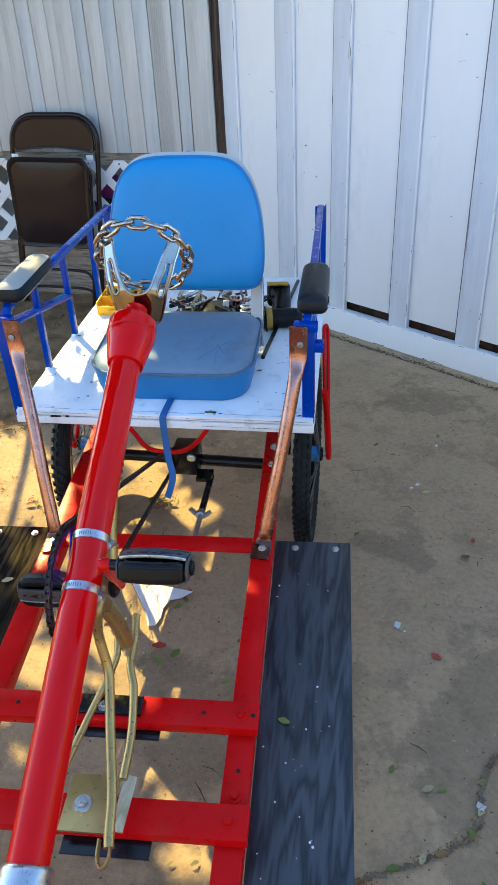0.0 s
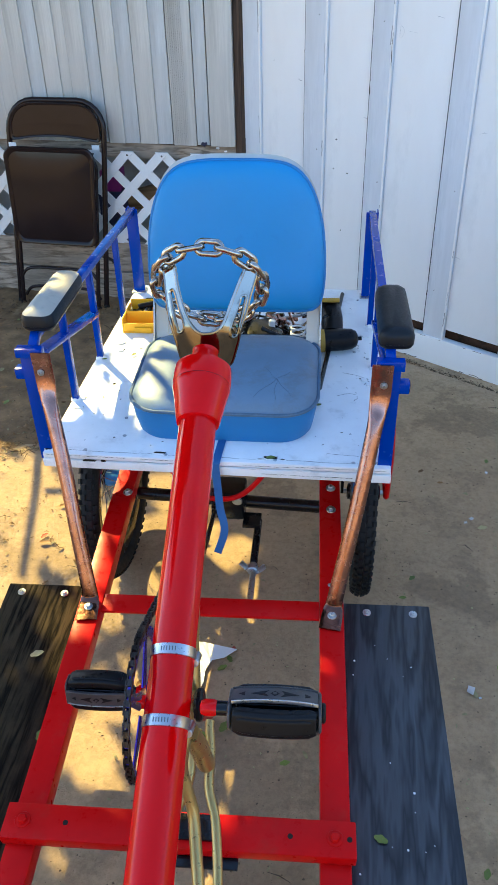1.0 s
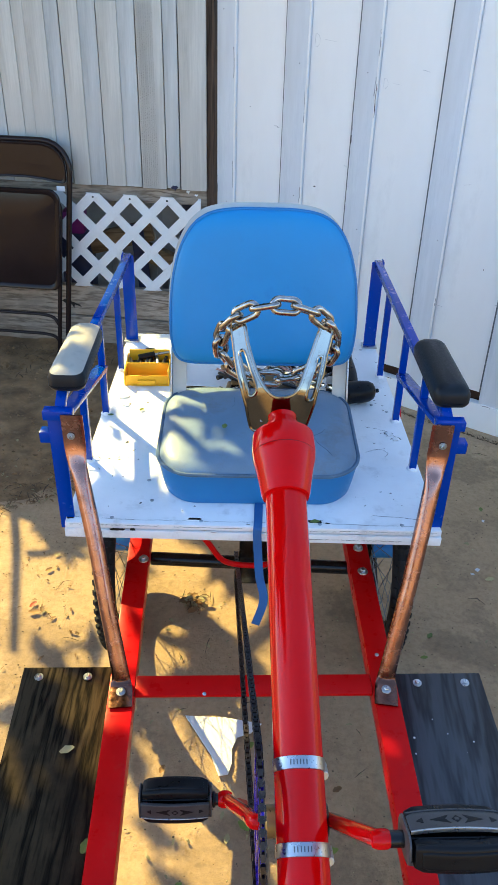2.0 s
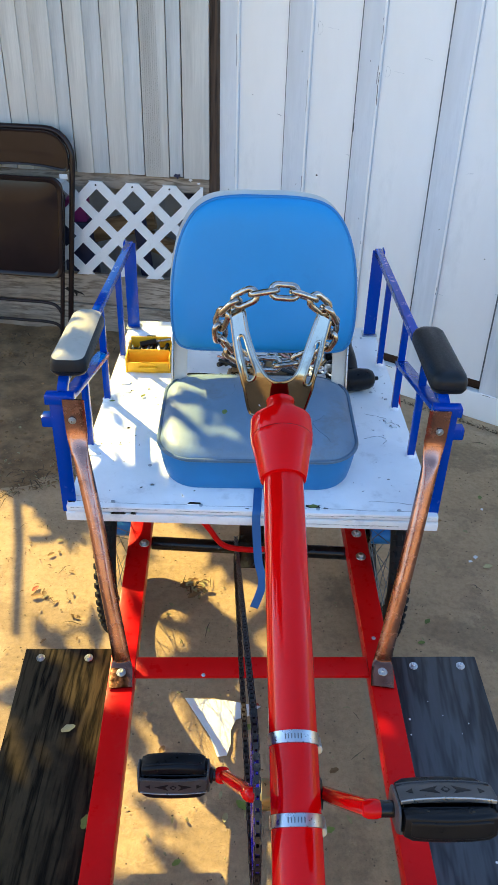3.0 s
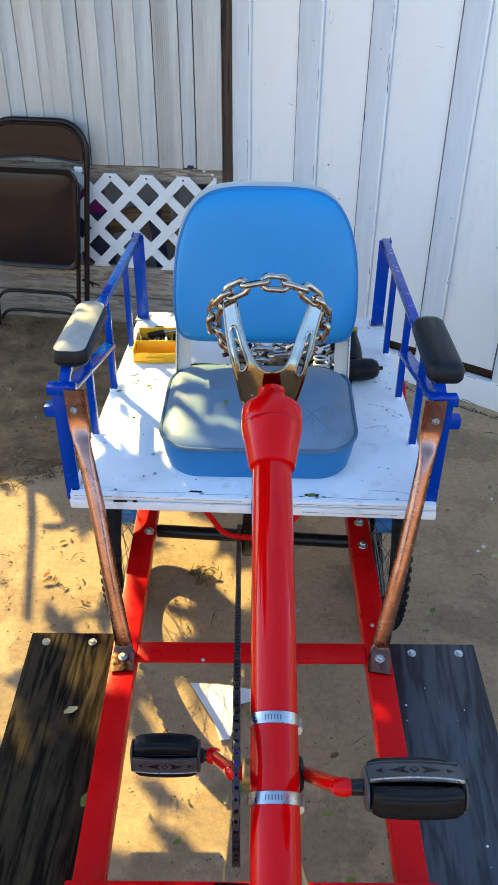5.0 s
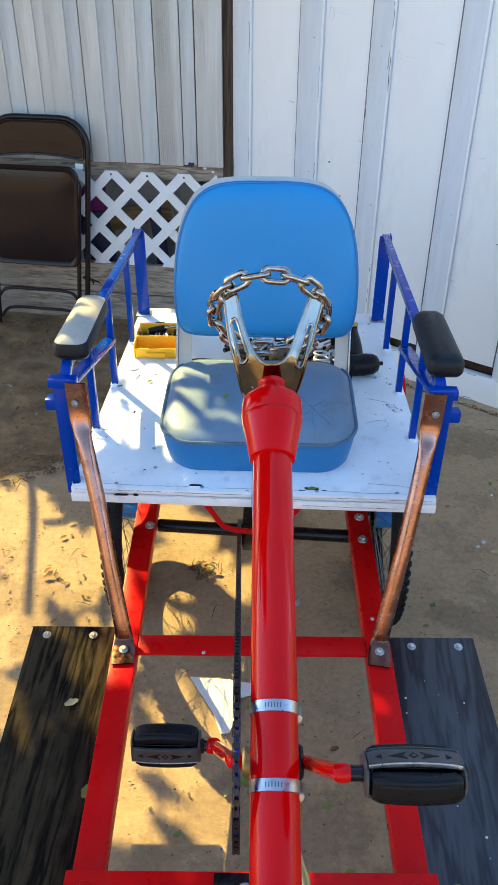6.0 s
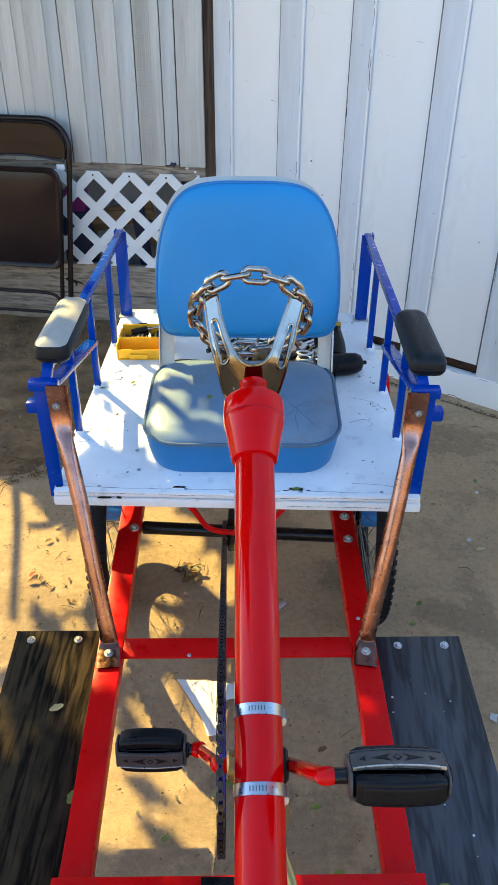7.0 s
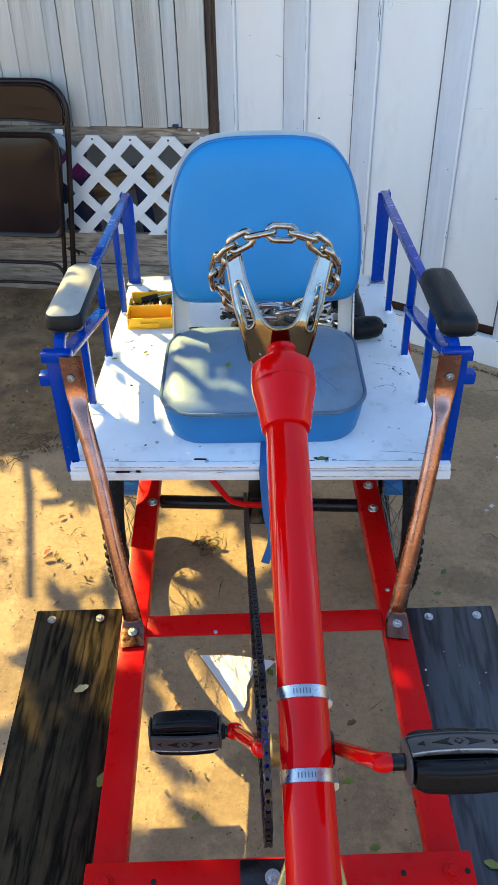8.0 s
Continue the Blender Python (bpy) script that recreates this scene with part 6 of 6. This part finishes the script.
strap_pts = spline([(0.004, 0.300, 0.6065), (0.003, 0.250, 0.6062), (0.002, 0.205, 0.6050), (0.001, 0.194, 0.592), (0.004, 0.188, 0.545), (0.009, 0.178, 0.49), (0.019, 0.163, 0.440), (0.003, 0.148, 0.384)], 6)
part("strap", sweep(strap_pts, (0.0092, 0.0012), 8, False, (1, 0, 0), 0.5), STRAP, cart, "faded blue webbing strap hanging from the seat")


# ---- loose things on the deck ----
def bit_box():
    o, turn = Vector((-0.305, 0.866, 0.6035)), pose(0, 0, 0, 0, 0, 2.0)
    T = Matrix.Translation(o) @ turn
    bx = thing("tool_box", o, "open yellow plastic bit case with drill bits on the deck", "tool case")
    W, D = 0.122, 0.115
    part("base", boxed((W, D, 0.004), T @ Matrix.Translation((0, 0, 0.002)), 0.001), YELLOW, bx)
    for x in (-1, 1):
        part("side", boxed((0.004, D, 0.040), T @ Matrix.Translation((x * (W / 2 - 0.002), 0, 0.0245)), 0.0015), YELLOW, bx)
    for y, h in ((-D / 2 + 0.002, 0.026), (-0.012, 0.044), (D / 2 - 0.002, 0.052)):
        part("wall", boxed((W - 0.009, 0.004, h), T @ Matrix.Translation((0, y, 0.0045 + h / 2)), 0.0015), YELLOW, bx)
    part("tray", boxed((W - 0.009, 0.058, 0.003), T @ Matrix.Translation((0, 0.018, 0.026)), 0.001), BLACK, bx, "black upper tray")
    part("latch", boxed((0.026, 0.012, 0.010), T @ Matrix.Translation((0.0, D / 2 + 0.010, 0.048)), 0.002), BLACK, bx, "black latch")
    part("tab", boxed((0.05, 0.006, 0.014), T @ Matrix.Translation((0.0, -D / 2 - 0.0035, 0.012)), 0.002), YELLOW, bx)
    r = random.Random(4)
    for k in range(8):
        p = T @ Vector((-0.045 + 0.012 * k, 0.006 + r.uniform(-0.004, 0.004), 0.033))
        q = p + turn @ Vector((r.uniform(-0.01, 0.01), 0.036 + r.uniform(0, 0.008), r.uniform(0, 0.006)))
        bit = tagged(part("drill_bit", rod(p, q, r.uniform(0.0035, 0.0055), 8), BLACK if k % 3 else ZINC), "short dark driver bit lying in the yellow case", "drill bit", "bits in the case")
        part("shank", rod(p + (p - q).normalized() * 0.006, p, 0.0032, 6), COPPER, bit)
    for k in range(5):
        p = T @ Vector((-0.02 + 0.010 * k, -0.036 + r.uniform(-0.006, 0.006), 0.010))
        q = p + turn @ Vector((0.022, r.uniform(-0.01, 0.01), 0.004))
        tagged(part("drill_bit", rod(p, q, 0.0035, 8), BLACK), "short dark driver bit lying in the yellow case", "drill bit", "bits in the case")
    sd = tagged(part("screwdriver", rod(T @ Vector((-0.03, 0.036, 0.040)), T @ Vector((0.015, 0.046, 0.046)), 0.009, 14), BLACK), "black handled screwdriver lying across the case", "screwdriver")
    part("shaft", rod(T @ Vector((0.015, 0.046, 0.046)), T @ Vector((0.055, 0.054, 0.050)), 0.0035, 10), ZINC, sd)


bit_box()


def cordless_drill():
    d = thing("cordless_drill", (0.26, 0.80, 0.604), "black and olive cordless drill lying on the deck", "drill")
    p, q = Vector((0.192, 0.738, 0.632)), Vector((0.310, 0.756, 0.635))
    part("motor_body", lathe([(0.018, -0.070), (0.026, -0.062), (0.0295, -0.040), (0.0300, 0.015), (0.0275, 0.040), (0.0215, 0.052), (0.012, 0.057), (0.004, 0.058)], along(p, q), 28), BLACK, d, "black rubbed motor body")
    part("chuck", rod(q - (q - p).normalized() * 0.004, q + (q - p).normalized() * 0.008, 0.0055, 12), BLACK_PAINT, d)
    part("collar", lathe([(0.0305, -0.052), (0.0312, -0.050), (0.0312, -0.036), (0.0305, -0.034)], along(p, q), 28), DRILL_YELLOW, d, "olive yellow collar")
    part("grip", sweep(spline([(0.238, 0.768, 0.636), (0.238, 0.800, 0.643), (0.234, 0.840, 0.652), (0.226, 0.880, 0.662)], 5), [(0.027 + 0.0004 * k, 0.026 + 0.0003 * k) for k in range(16)], 18, False, (1, 0, 0)), BLACK, d, "black rubber grip")
    part("battery", boxed((0.074, 0.050, 0.076), Matrix.Translation((0.220, 0.886, 0.652)) @ pose(0, 0, 0, -24, 0, 4), 0.020, 4), BLACK, d, "black battery pack")
    part("battery_top", boxed((0.066, 0.040, 0.012), Matrix.Translation((0.220, 0.874, 0.692)) @ pose(0, 0, 0, -24, 0, 4), 0.004, 3), DRILL_YELLOW, d, "olive yellow battery latch")


cordless_drill()
tagged(part("steel_bar", rod((0.214, 0.525, 0.6095), (0.262, 1.110, 0.6095), 0.0062, 12), BLACK_PAINT), "thin black steel bar lying beside the seat", "bar")


def scrap_pile():
    """Spanners, springs, links and offcuts heaped behind the seat."""
    r = random.Random(9)
    z0 = 0.604
    for (x, y), yaw in (((-0.095, 0.70), 70), ((-0.045, 0.735), 62)):
        T = Matrix.Translation((x, y, z0 + 0.012)) @ pose(0, 0, 0, 0, -6, yaw)
        w = thing("spanner", T.translation, "chrome combination spanner lying behind the seat", "spanner")
        part("shaft", boxed((0.12, 0.011, 0.005), T, 0.002), CHROME, w)
        part("ring", sweep([T @ Vector((-0.068 + 0.010 * math.cos(a), 0.010 * math.sin(a), 0)) for a in [2 * math.pi * k / 18 for k in range(18)]], (0.004, 0.0035), 8, True), CHROME, w)
        part("jaw", sweep([T @ Vector((0.068 - 0.011 * math.cos(a), 0.011 * math.sin(a), 0)) for a in [radians(40 + 280 * k / 14 - 180) for k in range(15)]], (0.0045, 0.0035), 8), CHROME, w)
    coil = [Vector((0.150 + 0.020 * math.cos(k * 0.55), 0.690 + 0.006 * math.sin(k * 0.2) + 0.020 * math.sin(k * 0.55), z0 + 0.006 + 0.00085 * k)) for k in range(104)]
    sp = tagged(part("coil_spring", sweep(coil, 0.0028, 8), PAPER), "white coil spring lying behind the seat", "spring")
    for x, y, h, rr, mt, words in ((0.072, 0.735, 0.085, 0.009, PAPER, "short white tube standing behind the seat"), (0.095, 0.79, 0.065, 0.012, COPPER, "stub of copper pipe behind the seat"), (-0.005, 0.80, 0.05, 0.02, BLACK, "black round fitting behind the seat")):
        tagged(part("pipe_stub", rod((x, y, z0), (x + 0.004, y + 0.006, z0 + h), rr, 18), mt), words, "pipe")
    tagged(part("battery_box", boxed((0.085, 0.10, 0.070), Matrix.Translation((0.040, 0.730, z0 + 0.0355)) @ pose(0, 0, 0, 0, 0, 24), 0.010), BLACK), "black plastic box lying behind the seat", "box")
    tagged(part("wood_offcut", boxed((0.11, 0.035, 0.022), Matrix.Translation((0.02, 0.86, z0 + 0.011)) @ pose(0, 0, 0, 0, 0, -32), 0.002), TAN_WOOD), "tan wood offcut behind the seat", "offcut")
    tagged(part("wood_offcut", boxed((0.10, 0.03, 0.02), Matrix.Translation((0.135, 0.83, z0 + 0.010)) @ pose(0, 0, 0, 0, 0, 25), 0.002), TAN_WOOD), "tan wood offcut behind the seat", "offcut")
    loop = [Vector((0.012 + 0.010 * math.cos(radians(a)), 0.010 * math.sin(radians(a)), 0)) for a in range(-90, 91, 30)] + [Vector((-0.012 + 0.010 * math.cos(radians(a)), 0.010 * math.sin(radians(a)), 0)) for a in range(90, 271, 30)]
    link = data_of(sweep(loop, 0.0046, 8, True), "loose_link", CHROME, 60)
    for k in range(16):
        x, y = 0.035 + 0.016 * k % 0.15, 0.775 + 0.012 * math.sin(k * 1.7)
        ob = new("chain_link", link)
        ob.matrix_basis = Matrix.Translation((-0.02 + 0.0105 * k, 0.765 + 0.015 * math.sin(k * 1.3), z0 + 0.016 + 0.010 * (k % 3))) @ pose(0, 0, 0, r.uniform(10, 80), r.uniform(-30, 30), r.uniform(-40, 40))
        tagged(ob, "spare chrome chain link heaped behind the seat", "chain link", "spare links")
    rod_pts = [Vector((-0.19, 0.685, z0 + 0.062)), Vector((-0.05, 0.684, z0 + 0.061)), Vector((0.10, 0.683, z0 + 0.062)), Vector((0.19, 0.682, z0 + 0.060))]
    cb = tagged(part("cable", sweep(spline([Vector((-0.20, 0.69, z0 + 0.004))] + rod_pts + [Vector((0.205, 0.70, z0 + 0.004))], 6), 0.0024, 8), BLACK), "thin black cable strung behind the seat", "cable")
    for k in range(120):
        x, y = r.uniform(-0.09, 0.185), r.uniform(0.665, 0.90)
        a = r.uniform(0, 360)
        ln = r.uniform(0.03, 0.11)
        d = Vector((math.cos(a), math.sin(a), r.uniform(-0.2, 0.4))) * ln
        p = Vector((x, y, z0 + 0.010 + 0.075 * r.random() ** 1.4))
        tagged(part("metal_scrap", rod(p - d / 2, p + d / 2, r.uniform(0.003, 0.007), 8), r.choice([ZINC, COPPER, BLACK_PAINT, CHROME, TAN_WOOD, BRACKET])), "small bit of scrap hardware behind the seat", "scrap", "scrap hardware behind the seat")


scrap_pile()

# ---- torn white sheet on the ground ----
sheet = prism([(-0.160, 0.208), (-0.06, 0.205), (0.030, 0.190), (0.000, 0.160), (-0.030, 0.150), (-0.042, 0.118), (-0.040, 0.080), (-0.048, 0.050), (-0.070, 0.045), (-0.090, 0.100)], 0.004, 0.0062, None, 0.0006)
bmesh.ops.subdivide_edges(sheet, edges=sheet.edges[:], cuts=1)
tagged(part("torn_sheet", sheet, PAPER), "torn white plastic sheet lying under the cart", "sheet")


def paper_scrap(x, y, w, yaw):
    """A bent bit of white paper."""
    bm = bmesh.new()
    rows = [[bm.verts.new((w * (u - 0.5) * (1 - 0.25 * v), w * 0.7 * (v - 0.5), 0.004 + w * 0.25 * (abs(u - 0.4) + 0.3 * v) ** 2)) for u in (0, 0.25, 0.5, 0.75, 1)] for v in (0, 0.5, 1)]
    for a, b in zip(rows, rows[1:]):
        for k in range(4):
            bm.faces.new((a[k], a[k + 1], b[k + 1], b[k]))
    bmesh.ops.solidify(bm, geom=bm.faces[:], thickness=0.0006)
    bmesh.ops.transform(bm, matrix=pose(x, y, 0, 0, 0, yaw), verts=bm.verts)
    return tagged(part("paper_scrap", bm, PAPER), "small torn scrap of white paper on the ground", "paper scrap", "paper scraps")


for x, y, w, yaw in ((0.62, 0.12, 0.024, 70), (0.79, -0.39, 0.022, 150), (0.64, 0.10, 0.008, 20), (0.68, 0.76, 0.012, 10), (0.70, 0.78, 0.016, 40), (0.78, 1.03, 0.012, 60)):
    paper_scrap(x, y, w, yaw)


# ---- leaves and crumbs ----
def leaf_data(name, material, curl):
    bm = bmesh.new()
    rows = []
    for k in range(11):
        t = k / 10
        w = 0.30 * math.sin(math.pi * min(1, t * 0.96 + 0.04)) ** 0.62 * (1 + 0.12 * math.sin(k * 1.3 + curl * 9))
        x = t - 0.5
        rows.append([bm.verts.new((x, -w, curl * w * 1.6 + curl * 0.9 * x * x)), bm.verts.new((x, 0, curl * 0.9 * x * x)), bm.verts.new((x, w, curl * w * 1.6 + curl * 0.9 * x * x))])
    for a, b in zip(rows, rows[1:]):
        for j in (0, 1):
            bm.faces.new((a[j], a[j + 1], b[j + 1], b[j]))
    return data_of(bm, name, material, 180)


KINDS = {"green": (leaf_data("leaf_green", LEAF_GREEN, 0.12), "small green leaf"), "brown": (leaf_data("leaf_brown", LEAF_BROWN, 0.35), "dry curled brown leaf"), "pale": (leaf_data("leaf_pale", LEAF_PALE, 0.2), "pale dry leaf"), "red": (leaf_data("leaf_red", LEAF_RED, 0.2), "reddish fallen leaf")}


def lay_leaf(kind, x, y, z, size, yaw, where, tilt=0):
    data, words = KINDS[kind]
    ob = new("leaf", data)
    ob.matrix_basis = Matrix.Translation((x, y, z)) @ pose(0, 0, 0, tilt, 0, yaw) @ Matrix.Diagonal((size * 0.80, size * 0.74, size * 0.9, 1))
    return tagged(ob, words + " " + where, "leaf", "fallen leaves")


for kind, x, y, size, yaw in (("pale", 0.73, 0.74, 0.040, 20), ("green", 0.70, 0.20, 0.022, 60), ("pale", 0.63, 0.11, 0.026, 100), ("red", 0.72, 0.02, 0.040, -40), ("green", 0.71, -0.36, 0.026, 10), ("green", 0.60, -0.32, 0.030, 70),
        ("pale", 0.68, -0.36, 0.034, 30), ("green", 0.78, -0.56, 0.028, 110), ("pale", 0.62, -0.62, 0.024, 30), ("green", 0.66, -0.70, 0.028, 60), ("brown", 0.83, 0.42, 0.036, 15), ("red", 0.86, 0.50, 0.030, 80), ("green", 0.50, 0.50, 0.030, 50), ("green", 0.47, 0.42, 0.026, 10),
        ("brown", 0.56, 1.02, 0.03, 45), ("green", 0.79, 1.10, 0.03, 80), ("brown", 0.62, 0.96, 0.025, 10), ("pale", 0.95, 0.95, 0.03, 60), ("brown", 0.99, 0.62, 0.04, 25), ("brown", -0.88, 0.62, 0.045, -10), ("brown", -0.62, 0.73, 0.03, 40), ("pale", -0.61, 0.80, 0.025, 30),
        ("brown", -0.62, 0.55, 0.04, 10), ("red", -0.63, 0.58, 0.034, 60), ("brown", -0.60, 0.56, 0.03, 110), ("pale", -0.82, 0.38, 0.034, 20), ("red", -0.98, 0.40, 0.035, 50), ("brown", -0.08, 0.30, 0.035, -15), ("pale", -0.10, 0.02, 0.030, 15), ("green", 0.00, 0.13, 0.035, 40), ("green", 0.015, 0.16, 0.030, 120), ("red", 0.02, 0.19, 0.03, 80),
        ("green", -0.14, -0.20, 0.026, 35), ("red", -0.02, -0.02, 0.05, 5), ("green", 0.03, -0.04, 0.045, 60), ("green", -0.01, -0.07, 0.04, 140), ("pale", -0.045, -0.10, 0.028, 80), ("green", 0.18, -0.12, 0.03, 20), ("brown", 0.20, 0.02, 0.03, 30), ("brown", -0.20, 0.06, 0.03, 70), ("green", 0.22, -0.26, 0.028, 10)):
    lay_leaf(kind, x, y, 0.002, size, yaw, "lying on the packed ground")
for kind, x, y, size, yaw in (("green", 0.60, -0.545, 0.035, 20), ("pale", 0.66, -0.52, 0.03, 70), ("brown", 0.70, -0.505, 0.035, 10), ("green", 0.765, -0.452, 0.03, 120), ("pale", 0.79, -0.40, 0.03, 60), ("green", 0.80, -0.33, 0.03, 10), ("brown", 0.53, -0.585, 0.03, 40)):
    lay_leaf(kind, x, y, 0.003, size, yaw, "lying in the crack of the ground")
for kind, x, y, size, yaw in (("green", -0.372, 0.640, 0.020, 20), ("green", -0.298, 0.672, 0.022, 60), ("green", 0.120, 0.222, 0.026, 10), ("green", 0.215, 0.450, 0.022, 30)):
    lay_leaf(kind, x, y, 0.607, size, yaw, "lying on the white deck")
lay_leaf("green", -0.075, 0.405, 0.722, 0.026, 80, "lying on the seat cushion", 4)
p = ch(0.345, -0.440, -0.034)
lay_leaf("green", p.x, p.y, p.z, 0.032, 160, "lying on the foot board")
for x, y, k, yaw in ((-0.36, -0.10, "pale", 30), (-0.30, -0.28, "green", 80)):
    p = ch(x, y, -0.034)
    lay_leaf(k, p.x, p.y, p.z, 0.036, yaw, "lying on the foot board")
# a small drift of dry leaves under the deck
for k in range(14):
    r = random.Random(60 + k)
    lay_leaf("brown" if k % 3 else "pale", -0.165 + r.gauss(0, 0.020), 0.60 + r.gauss(0, 0.018), 0.006 + r.uniform(0, 0.012), r.uniform(0.025, 0.045), r.uniform(0, 360), "in a small drift under the deck", r.uniform(-30, 30))


def crumbs(name, spots, sizes, material, label, category):
    """Many tiny stones or bits of litter, one mesh."""
    verts, faces = [], []
    for (x, y, z), s, seed in zip(spots, sizes, range(10 ** 6)):
        r = random.Random(seed)
        k = len(verts)
        a = r.uniform(0, 6.28)
        for j in range(4):
            b = a + j * math.pi / 2 + r.uniform(-0.4, 0.4)
            verts.append((x + s * math.cos(b) * r.uniform(0.6, 1.2), y + s * math.sin(b) * r.uniform(0.5, 1.0), z))
        verts.append((x, y, z + s * r.uniform(0.4, 0.9)))
        faces += [(k, k + 1, k + 4), (k + 1, k + 2, k + 4), (k + 2, k + 3, k + 4), (k + 3, k, k + 4)]
    mesh = bpy.data.meshes.new(name)
    mesh.from_pydata(verts, [], faces)
    mesh.materials.append(material)
    return tagged(new(name, mesh), label, category, kind="stuff")


r = random.Random(77)
spots = [(r.uniform(-1.8, 1.8), r.uniform(-1.2, 2.0), 0.0) for _ in range(1800)] + [(r.uniform(-1.1, 1.1), r.uniform(-0.8, 1.3), 0.0) for _ in range(3600)]
crumbs("ground_grit", spots, [0.0010 + 0.0030 * r.random() ** 3 for _ in spots], GRIT, "dark grit and crumbs strewn over the packed ground", "grit")
crack_line = spline([(0.48, -0.62, 0), (0.543, -0.574, 0), (0.647, -0.528, 0), (0.743, -0.475, 0), (0.783, -0.421, 0), (0.804, -0.325, 0), (0.843, -0.256, 0)], 60)
spots = [(p.x + r.gauss(0, 0.006), p.y + r.gauss(0, 0.006), 0.001) for p in crack_line for _ in range(2)]
crumbs("crack_dirt", spots, [0.001 + 0.003 * r.random() ** 2 for _ in spots], SOIL, "dark dirt crumbs caught along the ground's crack", "dirt")
spots = [(r.uniform(-1.8, 1.8), r.uniform(-1.2, 2.0), 0.0) for _ in range(900)]
crumbs("pale_litter", spots, [r.uniform(0.0015, 0.005) for _ in spots], LEAF_PALE, "pale leaf bits strewn over the packed ground", "litter")
spots = [(-1.42 + 1.05 * math.sqrt(r.random()) * math.cos(a), 1.95 + 0.95 * math.sqrt(r.random()) * math.sin(a), 0.012) for a in [r.uniform(0, 6.28) for _ in range(2600)]]
spots = [(x, y, max(0.0, soil_z(x, y)) - 0.001) for x, y, z in spots]
crumbs("soil_clods", spots, [0.002 + 0.009 * r.random() ** 2 for _ in spots], SOIL, "small dark clods of loose soil by the fence", "soil")


# dark crumbs for both the dirt and the shadow line under the gate
spots = [GATE_A + GATE_DIR * r.uniform(0.3, 2.4) + GATE_OUT * (0.012 - abs(r.gauss(0, 0.014))) for _ in range(1500)]
crumbs("gate_dirt_shade", [(p.x, p.y, 0.0) for p in spots], [0.002 + 0.004 * r.random() ** 2 for _ in spots], GRIT, "dark dirt along the gate's foot, also standing for its shadow", "dirt")


def chips(name, spots, material, label, category, size, thin=0.3):
    """Flat torn leaf bits or short twigs, one mesh: each a bent strip of two quads."""
    verts, faces = [], []
    for n, (x, y, z) in enumerate(spots):
        q = random.Random(n + 17)
        a, ln = q.uniform(0, 6.28), size[0] + (size[1] - size[0]) * q.random() ** 2
        c, d = Vector((math.cos(a), math.sin(a), q.uniform(-0.15, 0.25))) * ln / 2, Vector((-math.sin(a), math.cos(a), q.uniform(-0.3, 0.3))) * ln * thin * q.uniform(0.5, 1.2) / 2
        o, up = Vector((x, y, z + 0.0015)), Vector((0, 0, ln * q.uniform(0.05, 0.25)))
        k = len(verts)
        verts += [o - c - d * 0.6, o - c + d * 0.4, o + up - d, o + up + d, o + c - d * 0.3, o + c + d * 0.5]
        faces += [(k, k + 2, k + 3, k + 1), (k + 2, k + 4, k + 5, k + 3)]
    mesh = bpy.data.meshes.new(name)
    mesh.from_pydata([tuple(v) for v in verts], [], faces)
    mesh.materials.append(material)
    return tagged(new(name, mesh), label, category, kind="stuff")


def drift(n, x, y, sx, sy, z=0.0):
    return [(r.gauss(x, sx), r.gauss(y, sy), z) for _ in range(n)]


fence_band = [(r.uniform(-1.7, -0.5), 2.30 - abs(r.gauss(0, 0.16)), 0.0) for _ in range(1100)]
edge_band = [(x, 0.93 + 0.55 * (x + 1.0) + abs(r.gauss(0, 0.14)), 0.0) for x in [r.uniform(-1.7, -0.52) for _ in range(1300)]]
fence_band = [(x, y, max(0.0, soil_z(x, y)) + 0.001) for x, y, z in fence_band]
edge_band = [(x, y, max(0.0, soil_z(x, y)) + 0.001) for x, y, z in edge_band]
scattered = [(r.uniform(-1.3, -0.35), r.uniform(0.0, 1.2), 0.0) for _ in range(120)] + drift(40, -0.68, 0.66, 0.12, 0.12) + drift(25, -0.60, 0.52, 0.09, 0.07) + drift(60, -0.165, 0.60, 0.025, 0.022, 0.003)
beneath = [(r.uniform(-0.25, 0.27), r.uniform(-0.6, 0.6), 0.0) for _ in range(90)] + [(r.uniform(0.4, 1.4), r.uniform(-0.7, 1.6), 0.0) for _ in range(130)]
chips("leaf_litter", fence_band + edge_band + scattered, LEAF_BROWN, "broken brown leaves and bark bits strewn on the ground", "leaf litter", (0.004, 0.022), 0.42)
chips("leaf_litter", beneath + scattered[::3] + edge_band[::5], LEAF_PALE, "broken pale leaves strewn on the ground", "leaf litter", (0.005, 0.020), 0.5)
specks = [(r.uniform(-0.36, 0.33), r.uniform(0.24, 0.75), 0.602) for _ in range(80)]
chips("deck_specks", specks, CHIP, "dark specks of dirt strewn on the white deck", "dirt", (0.002, 0.009), 0.7)
chips("twigs", fence_band[::2] + edge_band[::2] + scattered[::4] + beneath[::4], TWIG, "short dry twigs strewn on the ground", "twigs", (0.012, 0.060), 0.07)
for k in range(40):
    q = random.Random(900 + k)
    a = q.uniform(0, 6.28)
    x, y = -1.15 + 0.75 * math.cos(a) * q.random(), 1.65 + 0.60 * math.sin(a) * q.random()
    lay_leaf(q.choice(["brown", "brown", "pale", "green"]), x, y, max(0.0, soil_z(x, y)) + 0.004, q.uniform(0.02, 0.045), q.uniform(0, 360), "lying on the loose soil", q.uniform(-15, 15))
